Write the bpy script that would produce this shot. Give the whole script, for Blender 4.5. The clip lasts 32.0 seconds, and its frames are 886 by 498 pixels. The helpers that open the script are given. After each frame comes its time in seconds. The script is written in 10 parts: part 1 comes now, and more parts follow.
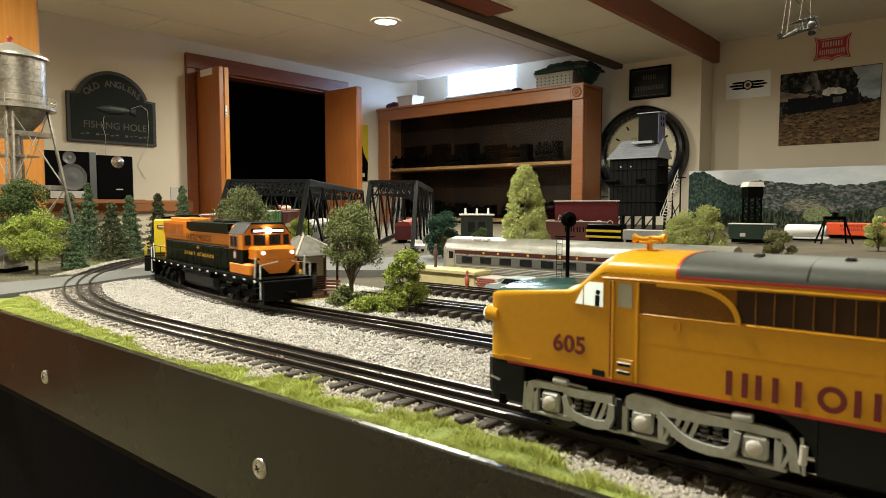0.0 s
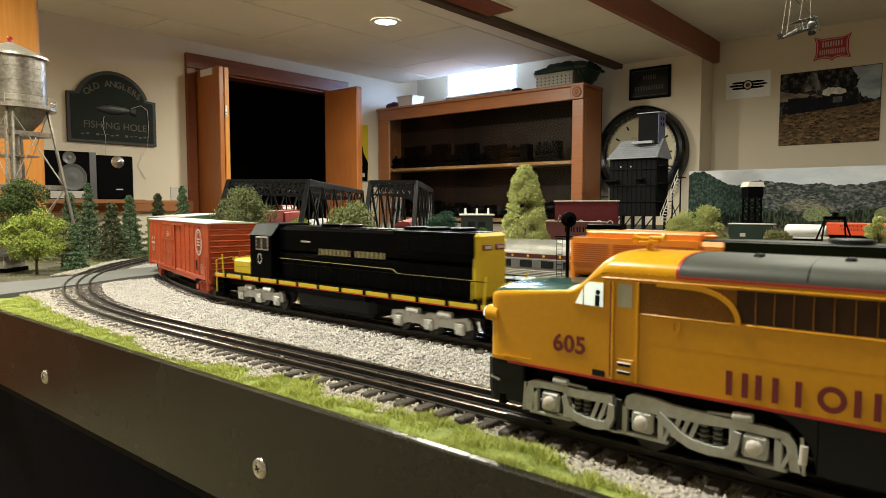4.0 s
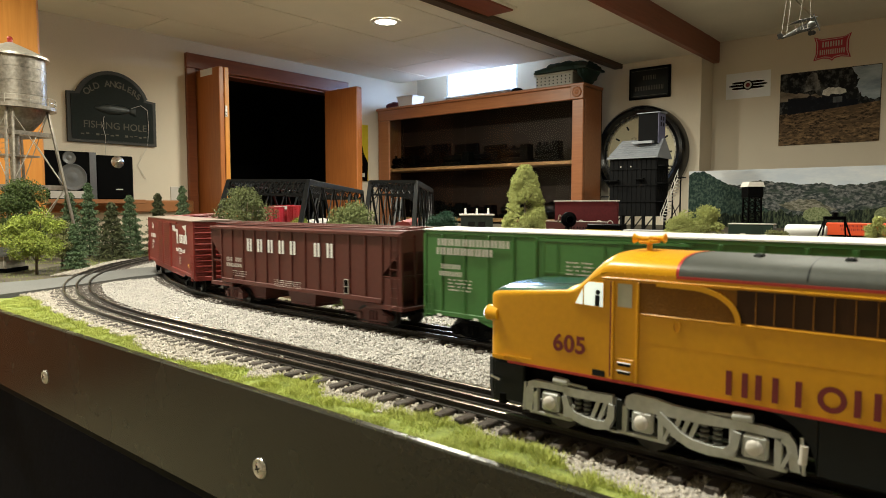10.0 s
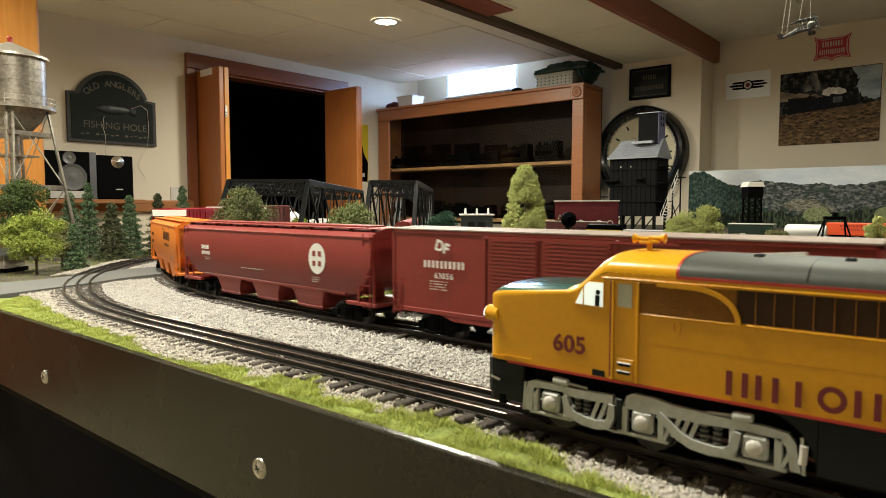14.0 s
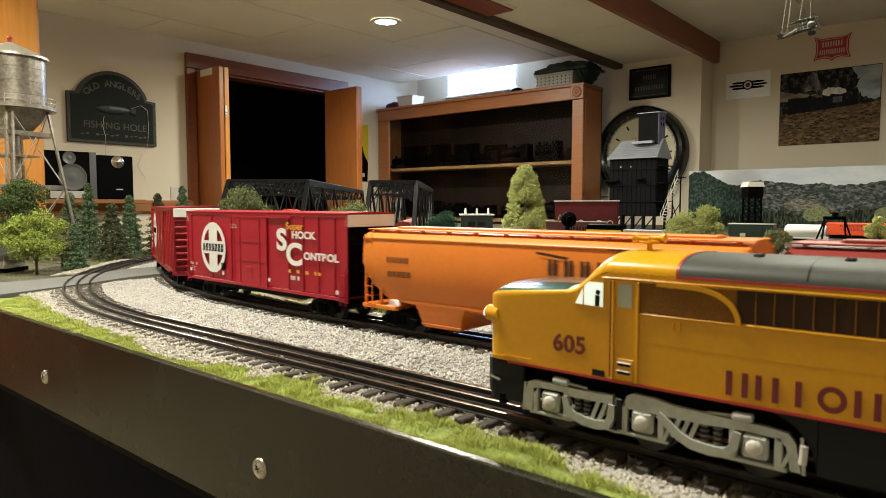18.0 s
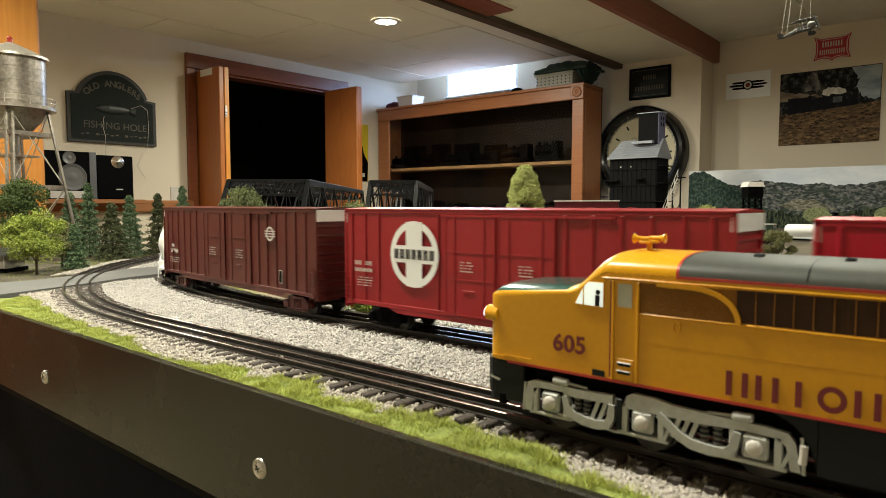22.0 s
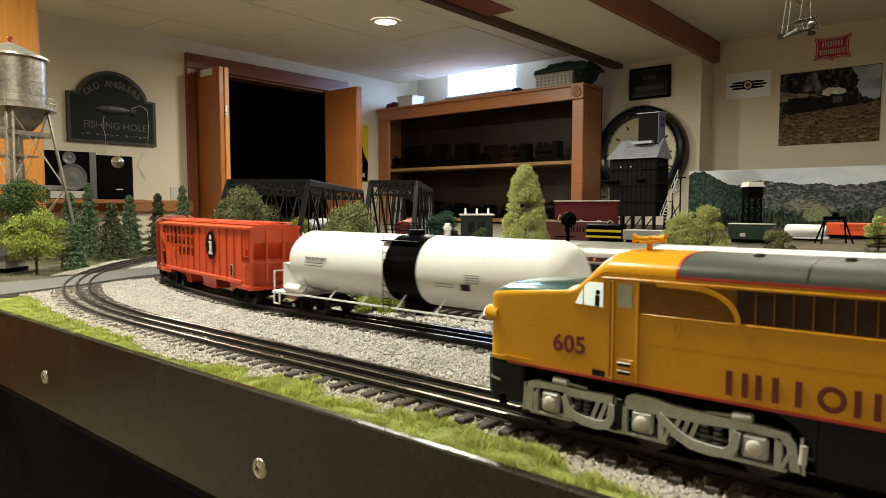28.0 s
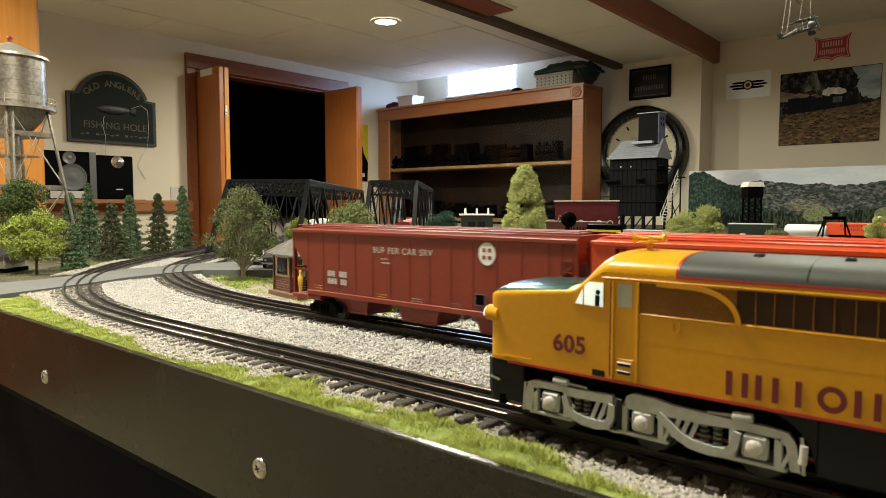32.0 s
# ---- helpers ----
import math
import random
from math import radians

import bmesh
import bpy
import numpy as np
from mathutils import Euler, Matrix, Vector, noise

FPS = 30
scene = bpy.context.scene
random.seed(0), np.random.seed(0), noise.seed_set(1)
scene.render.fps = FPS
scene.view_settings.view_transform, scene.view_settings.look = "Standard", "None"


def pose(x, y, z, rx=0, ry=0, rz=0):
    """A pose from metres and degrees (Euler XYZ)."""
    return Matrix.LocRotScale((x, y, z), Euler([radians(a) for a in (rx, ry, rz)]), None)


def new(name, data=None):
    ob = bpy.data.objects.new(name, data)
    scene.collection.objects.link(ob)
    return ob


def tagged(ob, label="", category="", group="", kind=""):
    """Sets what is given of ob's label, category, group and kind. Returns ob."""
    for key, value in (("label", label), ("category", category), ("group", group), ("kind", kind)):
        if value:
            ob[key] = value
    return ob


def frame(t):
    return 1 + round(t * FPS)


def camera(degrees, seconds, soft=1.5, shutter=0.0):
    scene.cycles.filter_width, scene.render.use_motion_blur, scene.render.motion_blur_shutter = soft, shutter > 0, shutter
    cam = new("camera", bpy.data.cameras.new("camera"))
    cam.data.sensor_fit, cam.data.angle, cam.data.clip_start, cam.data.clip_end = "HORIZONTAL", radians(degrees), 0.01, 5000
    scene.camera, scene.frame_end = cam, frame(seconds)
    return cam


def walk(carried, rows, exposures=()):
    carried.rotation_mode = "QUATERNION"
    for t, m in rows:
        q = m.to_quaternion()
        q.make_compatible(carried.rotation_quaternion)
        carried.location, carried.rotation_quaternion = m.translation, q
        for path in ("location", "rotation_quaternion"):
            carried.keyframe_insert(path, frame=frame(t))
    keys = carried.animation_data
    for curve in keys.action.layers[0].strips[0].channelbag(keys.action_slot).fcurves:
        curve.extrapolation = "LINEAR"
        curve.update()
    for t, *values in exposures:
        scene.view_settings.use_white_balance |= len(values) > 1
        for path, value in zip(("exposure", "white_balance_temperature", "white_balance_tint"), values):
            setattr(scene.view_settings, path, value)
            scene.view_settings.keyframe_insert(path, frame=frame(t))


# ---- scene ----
HFOV = 68.1
cam = camera(HFOV, 32.0, soft=0.5, shutter=0.5)
cam.data.dof.use_dof, cam.data.dof.focus_distance, cam.data.dof.aperture_fstop = True, 1.3, 22.0
EYE = pose(0, 0, 1.10, 86.1, 0, 39.97)
walk(cam, [(0.0, EYE), (32.0, EYE)], exposures=[(0.0, 0.16, 5720, 7), (23.5, 0.16, 5720, 7), (25.5, 0.05, 5720, 7), (28.0, 0.0, 5720, 7), (29.5, 0.02, 5720, 7), (31.0, 0.15, 5720, 7), (32.0, 0.16, 5720, 7)])

# ---- light ----
world = bpy.data.worlds.new("world")
scene.world = world
world.use_nodes = True
world.node_tree.nodes["Background"].inputs[0].default_value = (0.55, 0.7, 1.0, 1)
world.node_tree.nodes["Background"].inputs[1].default_value = 0.25

CEIL = 2.168
SOFFIT = 2.085
CEIL_R = 2.19
RAIL = 0.978
GROUND = 0.969
V = 0.1905


def lamp(kind, name, m, power, color, size=0.1, size_y=None, spread=None):
    d = bpy.data.lights.new(name, kind)
    d.energy, d.color = power, color
    if kind == "AREA":
        d.size = size
        if size_y:
            d.shape, d.size_y = "RECTANGLE", size_y
        else:
            d.shape = "DISK"
        if spread:
            d.spread = radians(spread)
    else:
        d.shadow_soft_size = size
    ob = new(name, d)
    ob.matrix_world = m
    return ob


WARM = (1.0, 0.885, 0.64)
# Only the first can is in view; the rest are added for brightness.
CANS = [(-2.775, 2.79, CEIL, 32), (-0.78, 0.22, CEIL_R, 30), (-1.76, 2.1, SOFFIT, 33), (-0.45, 2.5, CEIL_R, 19), (-2.62, 0.2, CEIL, 25), (0.9, 0.3, CEIL_R, 9), (-2.6, -1.0, CEIL, 13)]
for (lx, ly, lz, lw) in CANS:
    lamp("AREA", "ceiling_lamp_light", pose(lx, ly, lz - 0.012), lw, WARM, 0.13, spread=170)
lamp("AREA", "window_light", pose(-3.34, 4.47, 2.15, -60, 0, 0), 10, (0.48, 0.66, 1.0), 0.72, 0.20, 150)


# ---- materials ----
def mat(name, color, rough=0.6, metal=0.0, vary=0.12, scale=8.0, fine=120.0, bump=0.0, coat=0.0, island=0.0, obvary=0.0, spec=0.5):
    """Painted or plain surface: two scales of colour variation, roughness variation and fine relief."""
    m = bpy.data.materials.new(name)
    m.use_nodes = True
    nt = m.node_tree
    N, L = nt.nodes, nt.links
    b = N["Principled BSDF"]
    tc = N.new("ShaderNodeTexCoord")
    n1 = N.new("ShaderNodeTexNoise"); n1.inputs["Scale"].default_value = scale; n1.inputs["Detail"].default_value = 4
    n2 = N.new("ShaderNodeTexNoise"); n2.inputs["Scale"].default_value = fine; n2.inputs["Detail"].default_value = 3
    L.new(tc.outputs["Object"], n1.inputs["Vector"]); L.new(tc.outputs["Object"], n2.inputs["Vector"])
    add = N.new("ShaderNodeMath"); add.operation = "ADD"
    L.new(n1.outputs["Fac"], add.inputs[0]); L.new(n2.outputs["Fac"], add.inputs[1])
    last = add.outputs[0]
    lo, hi = 0.7, 1.3
    for amount, src in ((island, "ShaderNodeNewGeometry"), (obvary, "ShaderNodeObjectInfo")):
        if amount:
            g = N.new(src)
            mul = N.new("ShaderNodeMath"); mul.operation = "MULTIPLY_ADD"
            L.new(g.outputs["Random Per Island" if src == "ShaderNodeNewGeometry" else "Random"], mul.inputs[0])
            mul.inputs[1].default_value = amount
            L.new(last, mul.inputs[2])
            last = mul.outputs[0]
            lo, hi = lo, hi + amount
    ramp = N.new("ShaderNodeMapRange")
    ramp.inputs["From Min"].default_value, ramp.inputs["From Max"].default_value = lo, hi
    L.new(last, ramp.inputs["Value"])
    mix = N.new("ShaderNodeMix"); mix.data_type = "RGBA"
    L.new(ramp.outputs[0], mix.inputs["Factor"])
    mix.inputs["A"].default_value = (*[max(0, c * (1 - vary)) for c in color], 1)
    mix.inputs["B"].default_value = (*[min(1, c * (1 + vary)) for c in color], 1)
    L.new(mix.outputs["Result"], b.inputs["Base Color"])
    rr = N.new("ShaderNodeMapRange")
    rr.inputs["To Min"].default_value, rr.inputs["To Max"].default_value = max(0.03, rough - 0.08), min(1, rough + 0.08)
    L.new(n1.outputs["Fac"], rr.inputs["Value"]); L.new(rr.outputs[0], b.inputs["Roughness"])
    b.inputs["Metallic"].default_value = metal
    b.inputs["Specular IOR Level"].default_value = spec
    b.inputs["Coat Weight"].default_value = coat
    if bump:
        bp = N.new("ShaderNodeBump"); bp.inputs["Strength"].default_value = min(1.0, bump); bp.inputs["Distance"].default_value = 0.002
        L.new(n2.outputs["Fac"], bp.inputs["Height"]); L.new(bp.outputs[0], b.inputs["Normal"])
    return m


def wood(name, c1, c2, rough=0.4, along="Z", scale=9.0):
    """Varnished wood: stretched noise grain."""
    m = bpy.data.materials.new(name)
    m.use_nodes = True
    N, L = m.node_tree.nodes, m.node_tree.links
    b = N["Principled BSDF"]
    tc = N.new("ShaderNodeTexCoord")
    mp = N.new("ShaderNodeMapping")
    mp.inputs["Scale"].default_value = {"X": (0.6, 9, 9), "Y": (9, 0.6, 9), "Z": (9, 9, 0.6)}[along]
    n = N.new("ShaderNodeTexNoise"); n.inputs["Scale"].default_value = scale; n.inputs["Detail"].default_value = 6; n.inputs["Distortion"].default_value = 0.6
    n2 = N.new("ShaderNodeTexNoise"); n2.inputs["Scale"].default_value = 1.3
    L.new(tc.outputs["Object"], mp.inputs[0]); L.new(mp.outputs[0], n.inputs["Vector"]); L.new(tc.outputs["Object"], n2.inputs["Vector"])
    a = N.new("ShaderNodeMath"); a.operation = "ADD"; L.new(n.outputs["Fac"], a.inputs[0]); L.new(n2.outputs["Fac"], a.inputs[1])
    r = N.new("ShaderNodeMapRange"); r.inputs["From Min"].default_value = 0.6; r.inputs["From Max"].default_value = 1.4; L.new(a.outputs[0], r.inputs[0])
    mix = N.new("ShaderNodeMix"); mix.data_type = "RGBA"
    mix.inputs["A"].default_value, mix.inputs["B"].default_value = (*c1, 1), (*c2, 1)
    L.new(r.outputs[0], mix.inputs["Factor"]); L.new(mix.outputs["Result"], b.inputs["Base Color"])
    b.inputs["Roughness"].default_value = rough
    bp = N.new("ShaderNodeBump"); bp.inputs["Strength"].default_value = 0.15; bp.inputs["Distance"].default_value = 0.002
    L.new(n.outputs["Fac"], bp.inputs["Height"]); L.new(bp.outputs[0], b.inputs["Normal"])
    return m


def glow(name, color, strength):
    m = bpy.data.materials.new(name)
    m.use_nodes = True
    b = m.node_tree.nodes["Principled BSDF"]
    b.inputs["Base Color"].default_value = (*color, 1)
    b.inputs["Emission Color"].default_value = (*color, 1)
    b.inputs["Emission Strength"].default_value = strength
    return m


def glass(name, color=(1, 1, 1), rough=0.02, ior=1.45):
    m = bpy.data.materials.new(name)
    m.use_nodes = True
    b = m.node_tree.nodes["Principled BSDF"]
    b.inputs["Base Color"].default_value = (*color, 1)
    b.inputs["Transmission Weight"].default_value = 1.0
    b.inputs["Roughness"].default_value = rough
    b.inputs["IOR"].default_value = ior
    return m


M = {
    "wall": mat("wall_paint", (0.70, 0.625, 0.505), 0.8, vary=0.05, scale=2, fine=160, bump=0.15),
    "ceiling": mat("ceiling_tile", (0.86, 0.83, 0.72), 0.9, vary=0.06, scale=3, fine=220, bump=0.35),
    "black_paint": mat("black_paint", (0.020, 0.019, 0.012), 0.26, vary=0.3, scale=14, fine=300, bump=0.08, spec=0.5),
    "cloth": mat("dark_cloth", (0.0045, 0.005, 0.011), 0.95, vary=0.3, bump=0.2, spec=0.1),
    "floor": mat("carpet", (0.30, 0.27, 0.17), 0.95, vary=0.2, bump=0.4),
    "orange_wood": wood("orange_wood", (0.55, 0.21, 0.035), (0.72, 0.33, 0.07), 0.32),
    "door_wood": wood("door_wood", (0.30, 0.095, 0.022), (0.46, 0.165, 0.04), 0.35),
    "trim_wood": wood("trim_wood", (0.16, 0.045, 0.016), (0.27, 0.085, 0.03), 0.35, "Y"),
    "rail_wood": wood("rail_wood", (0.26, 0.105, 0.036), (0.40, 0.18, 0.07), 0.35, "Y"),
    "strip_wood": wood("strip_wood", (0.045, 0.026, 0.016), (0.085, 0.05, 0.03), 0.55, "Y"),
    "beam_wood": wood("beam_wood", (0.18, 0.047, 0.024), (0.29, 0.082, 0.038), 0.4, "Y"),
    "cab_wood": wood("cabinet_wood", (0.26, 0.095, 0.035), (0.40, 0.16, 0.06), 0.4, "X"),
    "shelf_wood": wood("shelf_wood", (0.46, 0.27, 0.12), (0.62, 0.37, 0.17), 0.45, "X"),
    "dark": mat("closet_wall_shaded", (0.02, 0.02, 0.022), 0.8),
    "earth": mat("earth_ground", (0.085, 0.07, 0.046), 0.95, vary=0.35, scale=14, fine=260, bump=0.8),
    "ballast": mat("ballast_stone", (0.43, 0.405, 0.38), 0.9, vary=0.45, scale=60, fine=900, island=0.8),
    "shoulder": mat("shoulder_stone", (0.38, 0.345, 0.30), 0.9, vary=0.42, scale=60, fine=900, island=0.9),
    "ballast_bed": mat("ballast_bed", (0.33, 0.305, 0.28), 0.95, vary=0.4, scale=120, fine=420, bump=0.9),
    "rail": mat("rail_metal", (0.022, 0.017, 0.014), 0.38, 0.25, vary=0.3, scale=20, fine=300),
    "railhead": mat("rail_head", (0.20, 0.165, 0.14), 0.28, 0.9, vary=0.2, scale=30, fine=300),
    "tie": mat("tie_wood", (0.052, 0.040, 0.032), 0.75, vary=0.4, scale=60, fine=500, bump=0.6, obvary=0.5),
    "asphalt": mat("model_asphalt", (0.13, 0.13, 0.125), 0.8, vary=0.15, scale=12, fine=500, bump=0.3),
    "grass": mat("grass_blades", (0.41, 0.445, 0.10), 0.8, vary=0.38, scale=9, fine=90, island=0.6),
    "turf_blade": mat("turf_blades", (0.30, 0.38, 0.06), 0.85, vary=0.5, scale=30, fine=200, island=0.8),
    "turf": mat("turf", (0.20, 0.24, 0.05), 0.95, vary=0.5, scale=30, fine=350, bump=0.9),
    "yellow": mat("yellow_paint", (0.66, 0.325, 0.002), 0.30, vary=0.05, scale=12, fine=300, spec=0.3),
    "grey_roof": mat("grey_roof_paint", (0.068, 0.072, 0.066), 0.5, vary=0.1, scale=25, fine=200, spec=0.2),
    "spring_dark": mat("spring_dark", (0.10, 0.10, 0.09), 0.45, vary=0.15, scale=40),
    "silver_truck": mat("silver_truck", (0.40, 0.41, 0.395), 0.42, 0.1, vary=0.15, scale=40, fine=300),
    "dark_grey": mat("dark_grey_paint", (0.012, 0.014, 0.016), 0.45, vary=0.15, scale=30, spec=0.14),
    "black": mat("black_plastic", (0.0014, 0.0014, 0.0016), 0.5, vary=0.2, scale=40, spec=0.04),
    "red_line": mat("red_paint", (0.42, 0.03, 0.02), 0.4, vary=0.08, scale=30),
    "maroon": mat("maroon_lettering", (0.16, 0.012, 0.018), 0.45, vary=0.08, scale=30),
    "green_hood": mat("green_hood_paint", (0.006, 0.070, 0.058), 0.2, vary=0.1, scale=30, coat=0.5),
    "steel": mat("bright_steel", (0.62, 0.60, 0.56), 0.28, 0.95, vary=0.08, scale=60),
    "white": mat("white_paint", (0.78, 0.78, 0.76), 0.45, vary=0.03, scale=20),
    "off_white": mat("off_white_roof", (0.70, 0.70, 0.66), 0.5, vary=0.06, scale=30),
}


# ---- geometry helper ----
class Geo:
    def __init__(self):
        self.v, self.f = [], []

    def add(self, vs, fs, m=None):
        o = len(self.v)
        self.v += [tuple(m @ Vector(p)) for p in vs] if m else [tuple(p) for p in vs]
        self.f += [tuple(i + o for i in f) for f in fs]
        return self

    def box(self, x0, x1, y0, y1, z0, z1, b=0.0, m=None):
        if b <= 0:
            vs = [(x, y, z) for x in (x0, x1) for y in (y0, y1) for z in (z0, z1)]
            return self.add(vs, [(0, 1, 3, 2), (4, 6, 7, 5), (0, 4, 5, 1), (2, 3, 7, 6), (0, 2, 6, 4), (1, 5, 7, 3)], m)
        c, h = ((x0 + x1) / 2, (y0 + y1) / 2, (z0 + z1) / 2), (abs(x1 - x0) / 2, abs(y1 - y0) / 2, abs(z1 - z0) / 2)
        b = min(b, 0.45 * min(h) * 2)
        vs, idx = [], {}
        for a in range(3):
            for s in (-1, 1):
                for s1 in (-1, 1):
                    for s2 in (-1, 1):
                        p = [0, 0, 0]
                        j, k = (a + 1) % 3, (a + 2) % 3
                        p[a], p[j], p[k] = c[a] + s * h[a], c[j] + s1 * (h[j] - b), c[k] + s2 * (h[k] - b)
                        sg = [0, 0, 0]
                        sg[a], sg[j], sg[k] = s, s1, s2
                        idx[(a, *sg)] = len(vs)
                        vs.append(p)
        fs = []
        for a in range(3):
            j, k = (a + 1) % 3, (a + 2) % 3
            for s in (-1, 1):
                def key(ax, sa, sj, sk):
                    sg = [0, 0, 0]
                    sg[a], sg[j], sg[k] = sa, sj, sk
                    return idx[(ax, *sg)]
                q = [key(a, s, -1, -1), key(a, s, 1, -1), key(a, s, 1, 1), key(a, s, -1, 1)]
                fs.append(q if s > 0 else q[::-1])
                for t in (-1, 1):
                    q = [key(a, s, t, -1), key(a, s, t, 1), key(j, s, t, 1), key(j, s, t, -1)]
                    fs.append(q if s * t < 0 else q[::-1])
        for sx in (-1, 1):
            for sy in (-1, 1):
                for sz in (-1, 1):
                    q = [idx[(0, sx, sy, sz)], idx[(1, sx, sy, sz)], idx[(2, sx, sy, sz)]]
                    fs.append(q if sx * sy * sz > 0 else q[::-1])
        return self.add(vs, fs, m)

    def cyl(self, p, q, r, n=12, r2=None, m=None):
        p, q = Vector(p), Vector(q)
        r2 = r if r2 is None else r2
        w = (q - p).normalized()
        u = w.orthogonal().normalized()
        t = w.cross(u)
        vs = []
        for c, rad in ((p, r), (q, r2)):
            for i in range(n):
                a = 2 * math.pi * i / n
                vs.append(c + u * (rad * math.cos(a)) + t * (rad * math.sin(a)))
        fs = [(i, (i + 1) % n, n + (i + 1) % n, n + i) for i in range(n)]
        fs += [tuple(range(n))[::-1], tuple(range(n, 2 * n))]
        return self.add(vs, fs, m)

    def bar(self, p, q, w, h=None, m=None):
        """A square bar from p to q."""
        p, q = Vector(p), Vector(q)
        h = w if h is None else h
        d = (q - p).normalized()
        up = Vector((0, 0, 1)) if abs(d.z) < 0.95 else Vector((1, 0, 0))
        u = d.cross(up).normalized() * (w / 2)
        t = u.cross(d).normalized() * (h / 2)
        vs = [c + a * u + b_ * t for c in (p, q) for a, b_ in ((-1, -1), (1, -1), (1, 1), (-1, 1))]
        return self.add(vs, [(3, 2, 1, 0), (4, 5, 6, 7), (0, 1, 5, 4), (1, 2, 6, 5), (2, 3, 7, 6), (3, 0, 4, 7)], m)

    def loft(self, rings, closed=True, caps=True, m=None):
        """Rings of equal length joined one to the next."""
        n = len(rings[0])
        vs = [p for r in rings for p in r]
        fs = []
        for i in range(len(rings) - 1):
            for j in range(n if closed else n - 1):
                a, b_ = i * n + j, i * n + (j + 1) % n
                fs.append((a, b_, b_ + n, a + n))
        if caps:
            fs += [tuple(range(n))[::-1], tuple(range((len(rings) - 1) * n, len(rings) * n))]
        return self.add(vs, fs, m)

    def prism(self, prof, a, b_, axis="x", m=None):
        def at(p, c):
            return {"x": (c, p[0], p[1]), "y": (p[0], c, p[1]), "z": (p[0], p[1], c)}[axis]
        return self.loft([[at(p, a) for p in prof], [at(p, b_) for p in prof]], m=m)

    def lathe(self, prof, n=24, m=None, caps=True):
        """prof: (radius, z) pairs, turned about z."""
        rings = [[(r * math.cos(2 * math.pi * i / n), r * math.sin(2 * math.pi * i / n), z) for i in range(n)] for r, z in prof]
        return self.loft(rings, m=m, caps=caps)

    def ball(self, c, r, n=10, s=(1, 1, 1)):
        prof = [(max(1e-5, math.sin(math.pi * i / n)) * r, -math.cos(math.pi * i / n) * r) for i in range(n + 1)]
        return self.lathe(prof, n + 2, Matrix.Translation(c) @ Matrix.Diagonal((*s, 1)))

    def mesh(self, name, material, smooth=None):
        me = bpy.data.meshes.new(name)
        me.from_pydata(self.v, [], self.f)
        me.materials.append(material)
        bm = bmesh.new(); bm.from_mesh(me)
        bmesh.ops.recalc_face_normals(bm, faces=bm.faces)
        bm.to_mesh(me); bm.free()
        if smooth:
            me.polygons.foreach_set("use_smooth", [True] * len(me.polygons))
            me.set_sharp_from_angle(angle=radians(smooth))
        return me


def part(name, geo, material, parent=None, label="", smooth=None, m=None):
    me = geo if isinstance(geo, bpy.types.Mesh) else geo.mesh(name, material, smooth)
    ob = new(name, me)
    if parent:
        ob.parent = parent
    if m:
        ob.matrix_basis = m
    if label:
        ob["label"] = label
    return ob


def thing(name, m, label, category, group="", kind=""):
    ob = new(name)
    ob.empty_display_size = 0.02
    ob.matrix_basis = m
    return tagged(ob, label, category, group, kind)


def solid(name, geo, material, label, category, group="", kind="", smooth=None):
    return tagged(part(name, geo, material, smooth=smooth), label, category, group, kind)




def lettering(text, height, material, parent, m, spacing=1.0, bold=0.0, squeeze=1.0, name="lettering"):
    """Raised flat letters from the built-in font, centred, in the plane of m (x right, y up)."""
    c = bpy.data.curves.new("text", "FONT")
    c.body, c.size, c.align_x, c.align_y = text, height * 1.4, "CENTER", "CENTER"
    c.space_character, c.offset, c.extrude = spacing, bold, 0.00008
    ob = new("text", c)
    me = bpy.data.meshes.new_from_object(ob.evaluated_get(bpy.context.evaluated_depsgraph_get()))
    bpy.data.objects.remove(ob); bpy.data.curves.remove(c)
    bm = bmesh.new(); bm.from_mesh(me)
    bmesh.ops.remove_doubles(bm, verts=bm.verts, dist=1e-6)
    bm.to_mesh(me); bm.free()
    me.materials.clear(); me.materials.append(material)
    o = new(name, me)
    o.parent = parent
    o.matrix_basis = m @ Matrix.Diagonal((squeeze, 1, 1, 1))
    return o


def glyph_bars(n, w, h, gap, stroke, material, parent, m, breaks=(), name="lettering"):
    """A row of plain upright bars, two to a letter, standing for a name that is not spelled."""
    g = Geo()
    x = -(n * w + (n - 1) * gap) / 2
    for i in range(n):
        if i not in breaks:
            g.box(x, x + stroke * 1.25, -h / 2, h / 2, 0, 0.0002)
            g.box(x + w - stroke * 1.25, x + w, -h / 2, h / 2, 0, 0.0002)
        x += w + gap
    return part(name, g, material, parent, m=m)


def flat_side(x, z, y, side=-1):
    """Plane of lettering on a side wall that faces -y (side=-1)."""
    return Matrix.Translation((x, y, z)) @ (Matrix.Rotation(math.pi / 2, 4, "X") if side < 0 else Matrix.Rotation(math.pi, 4, "Z") @ Matrix.Rotation(math.pi / 2, 4, "X"))


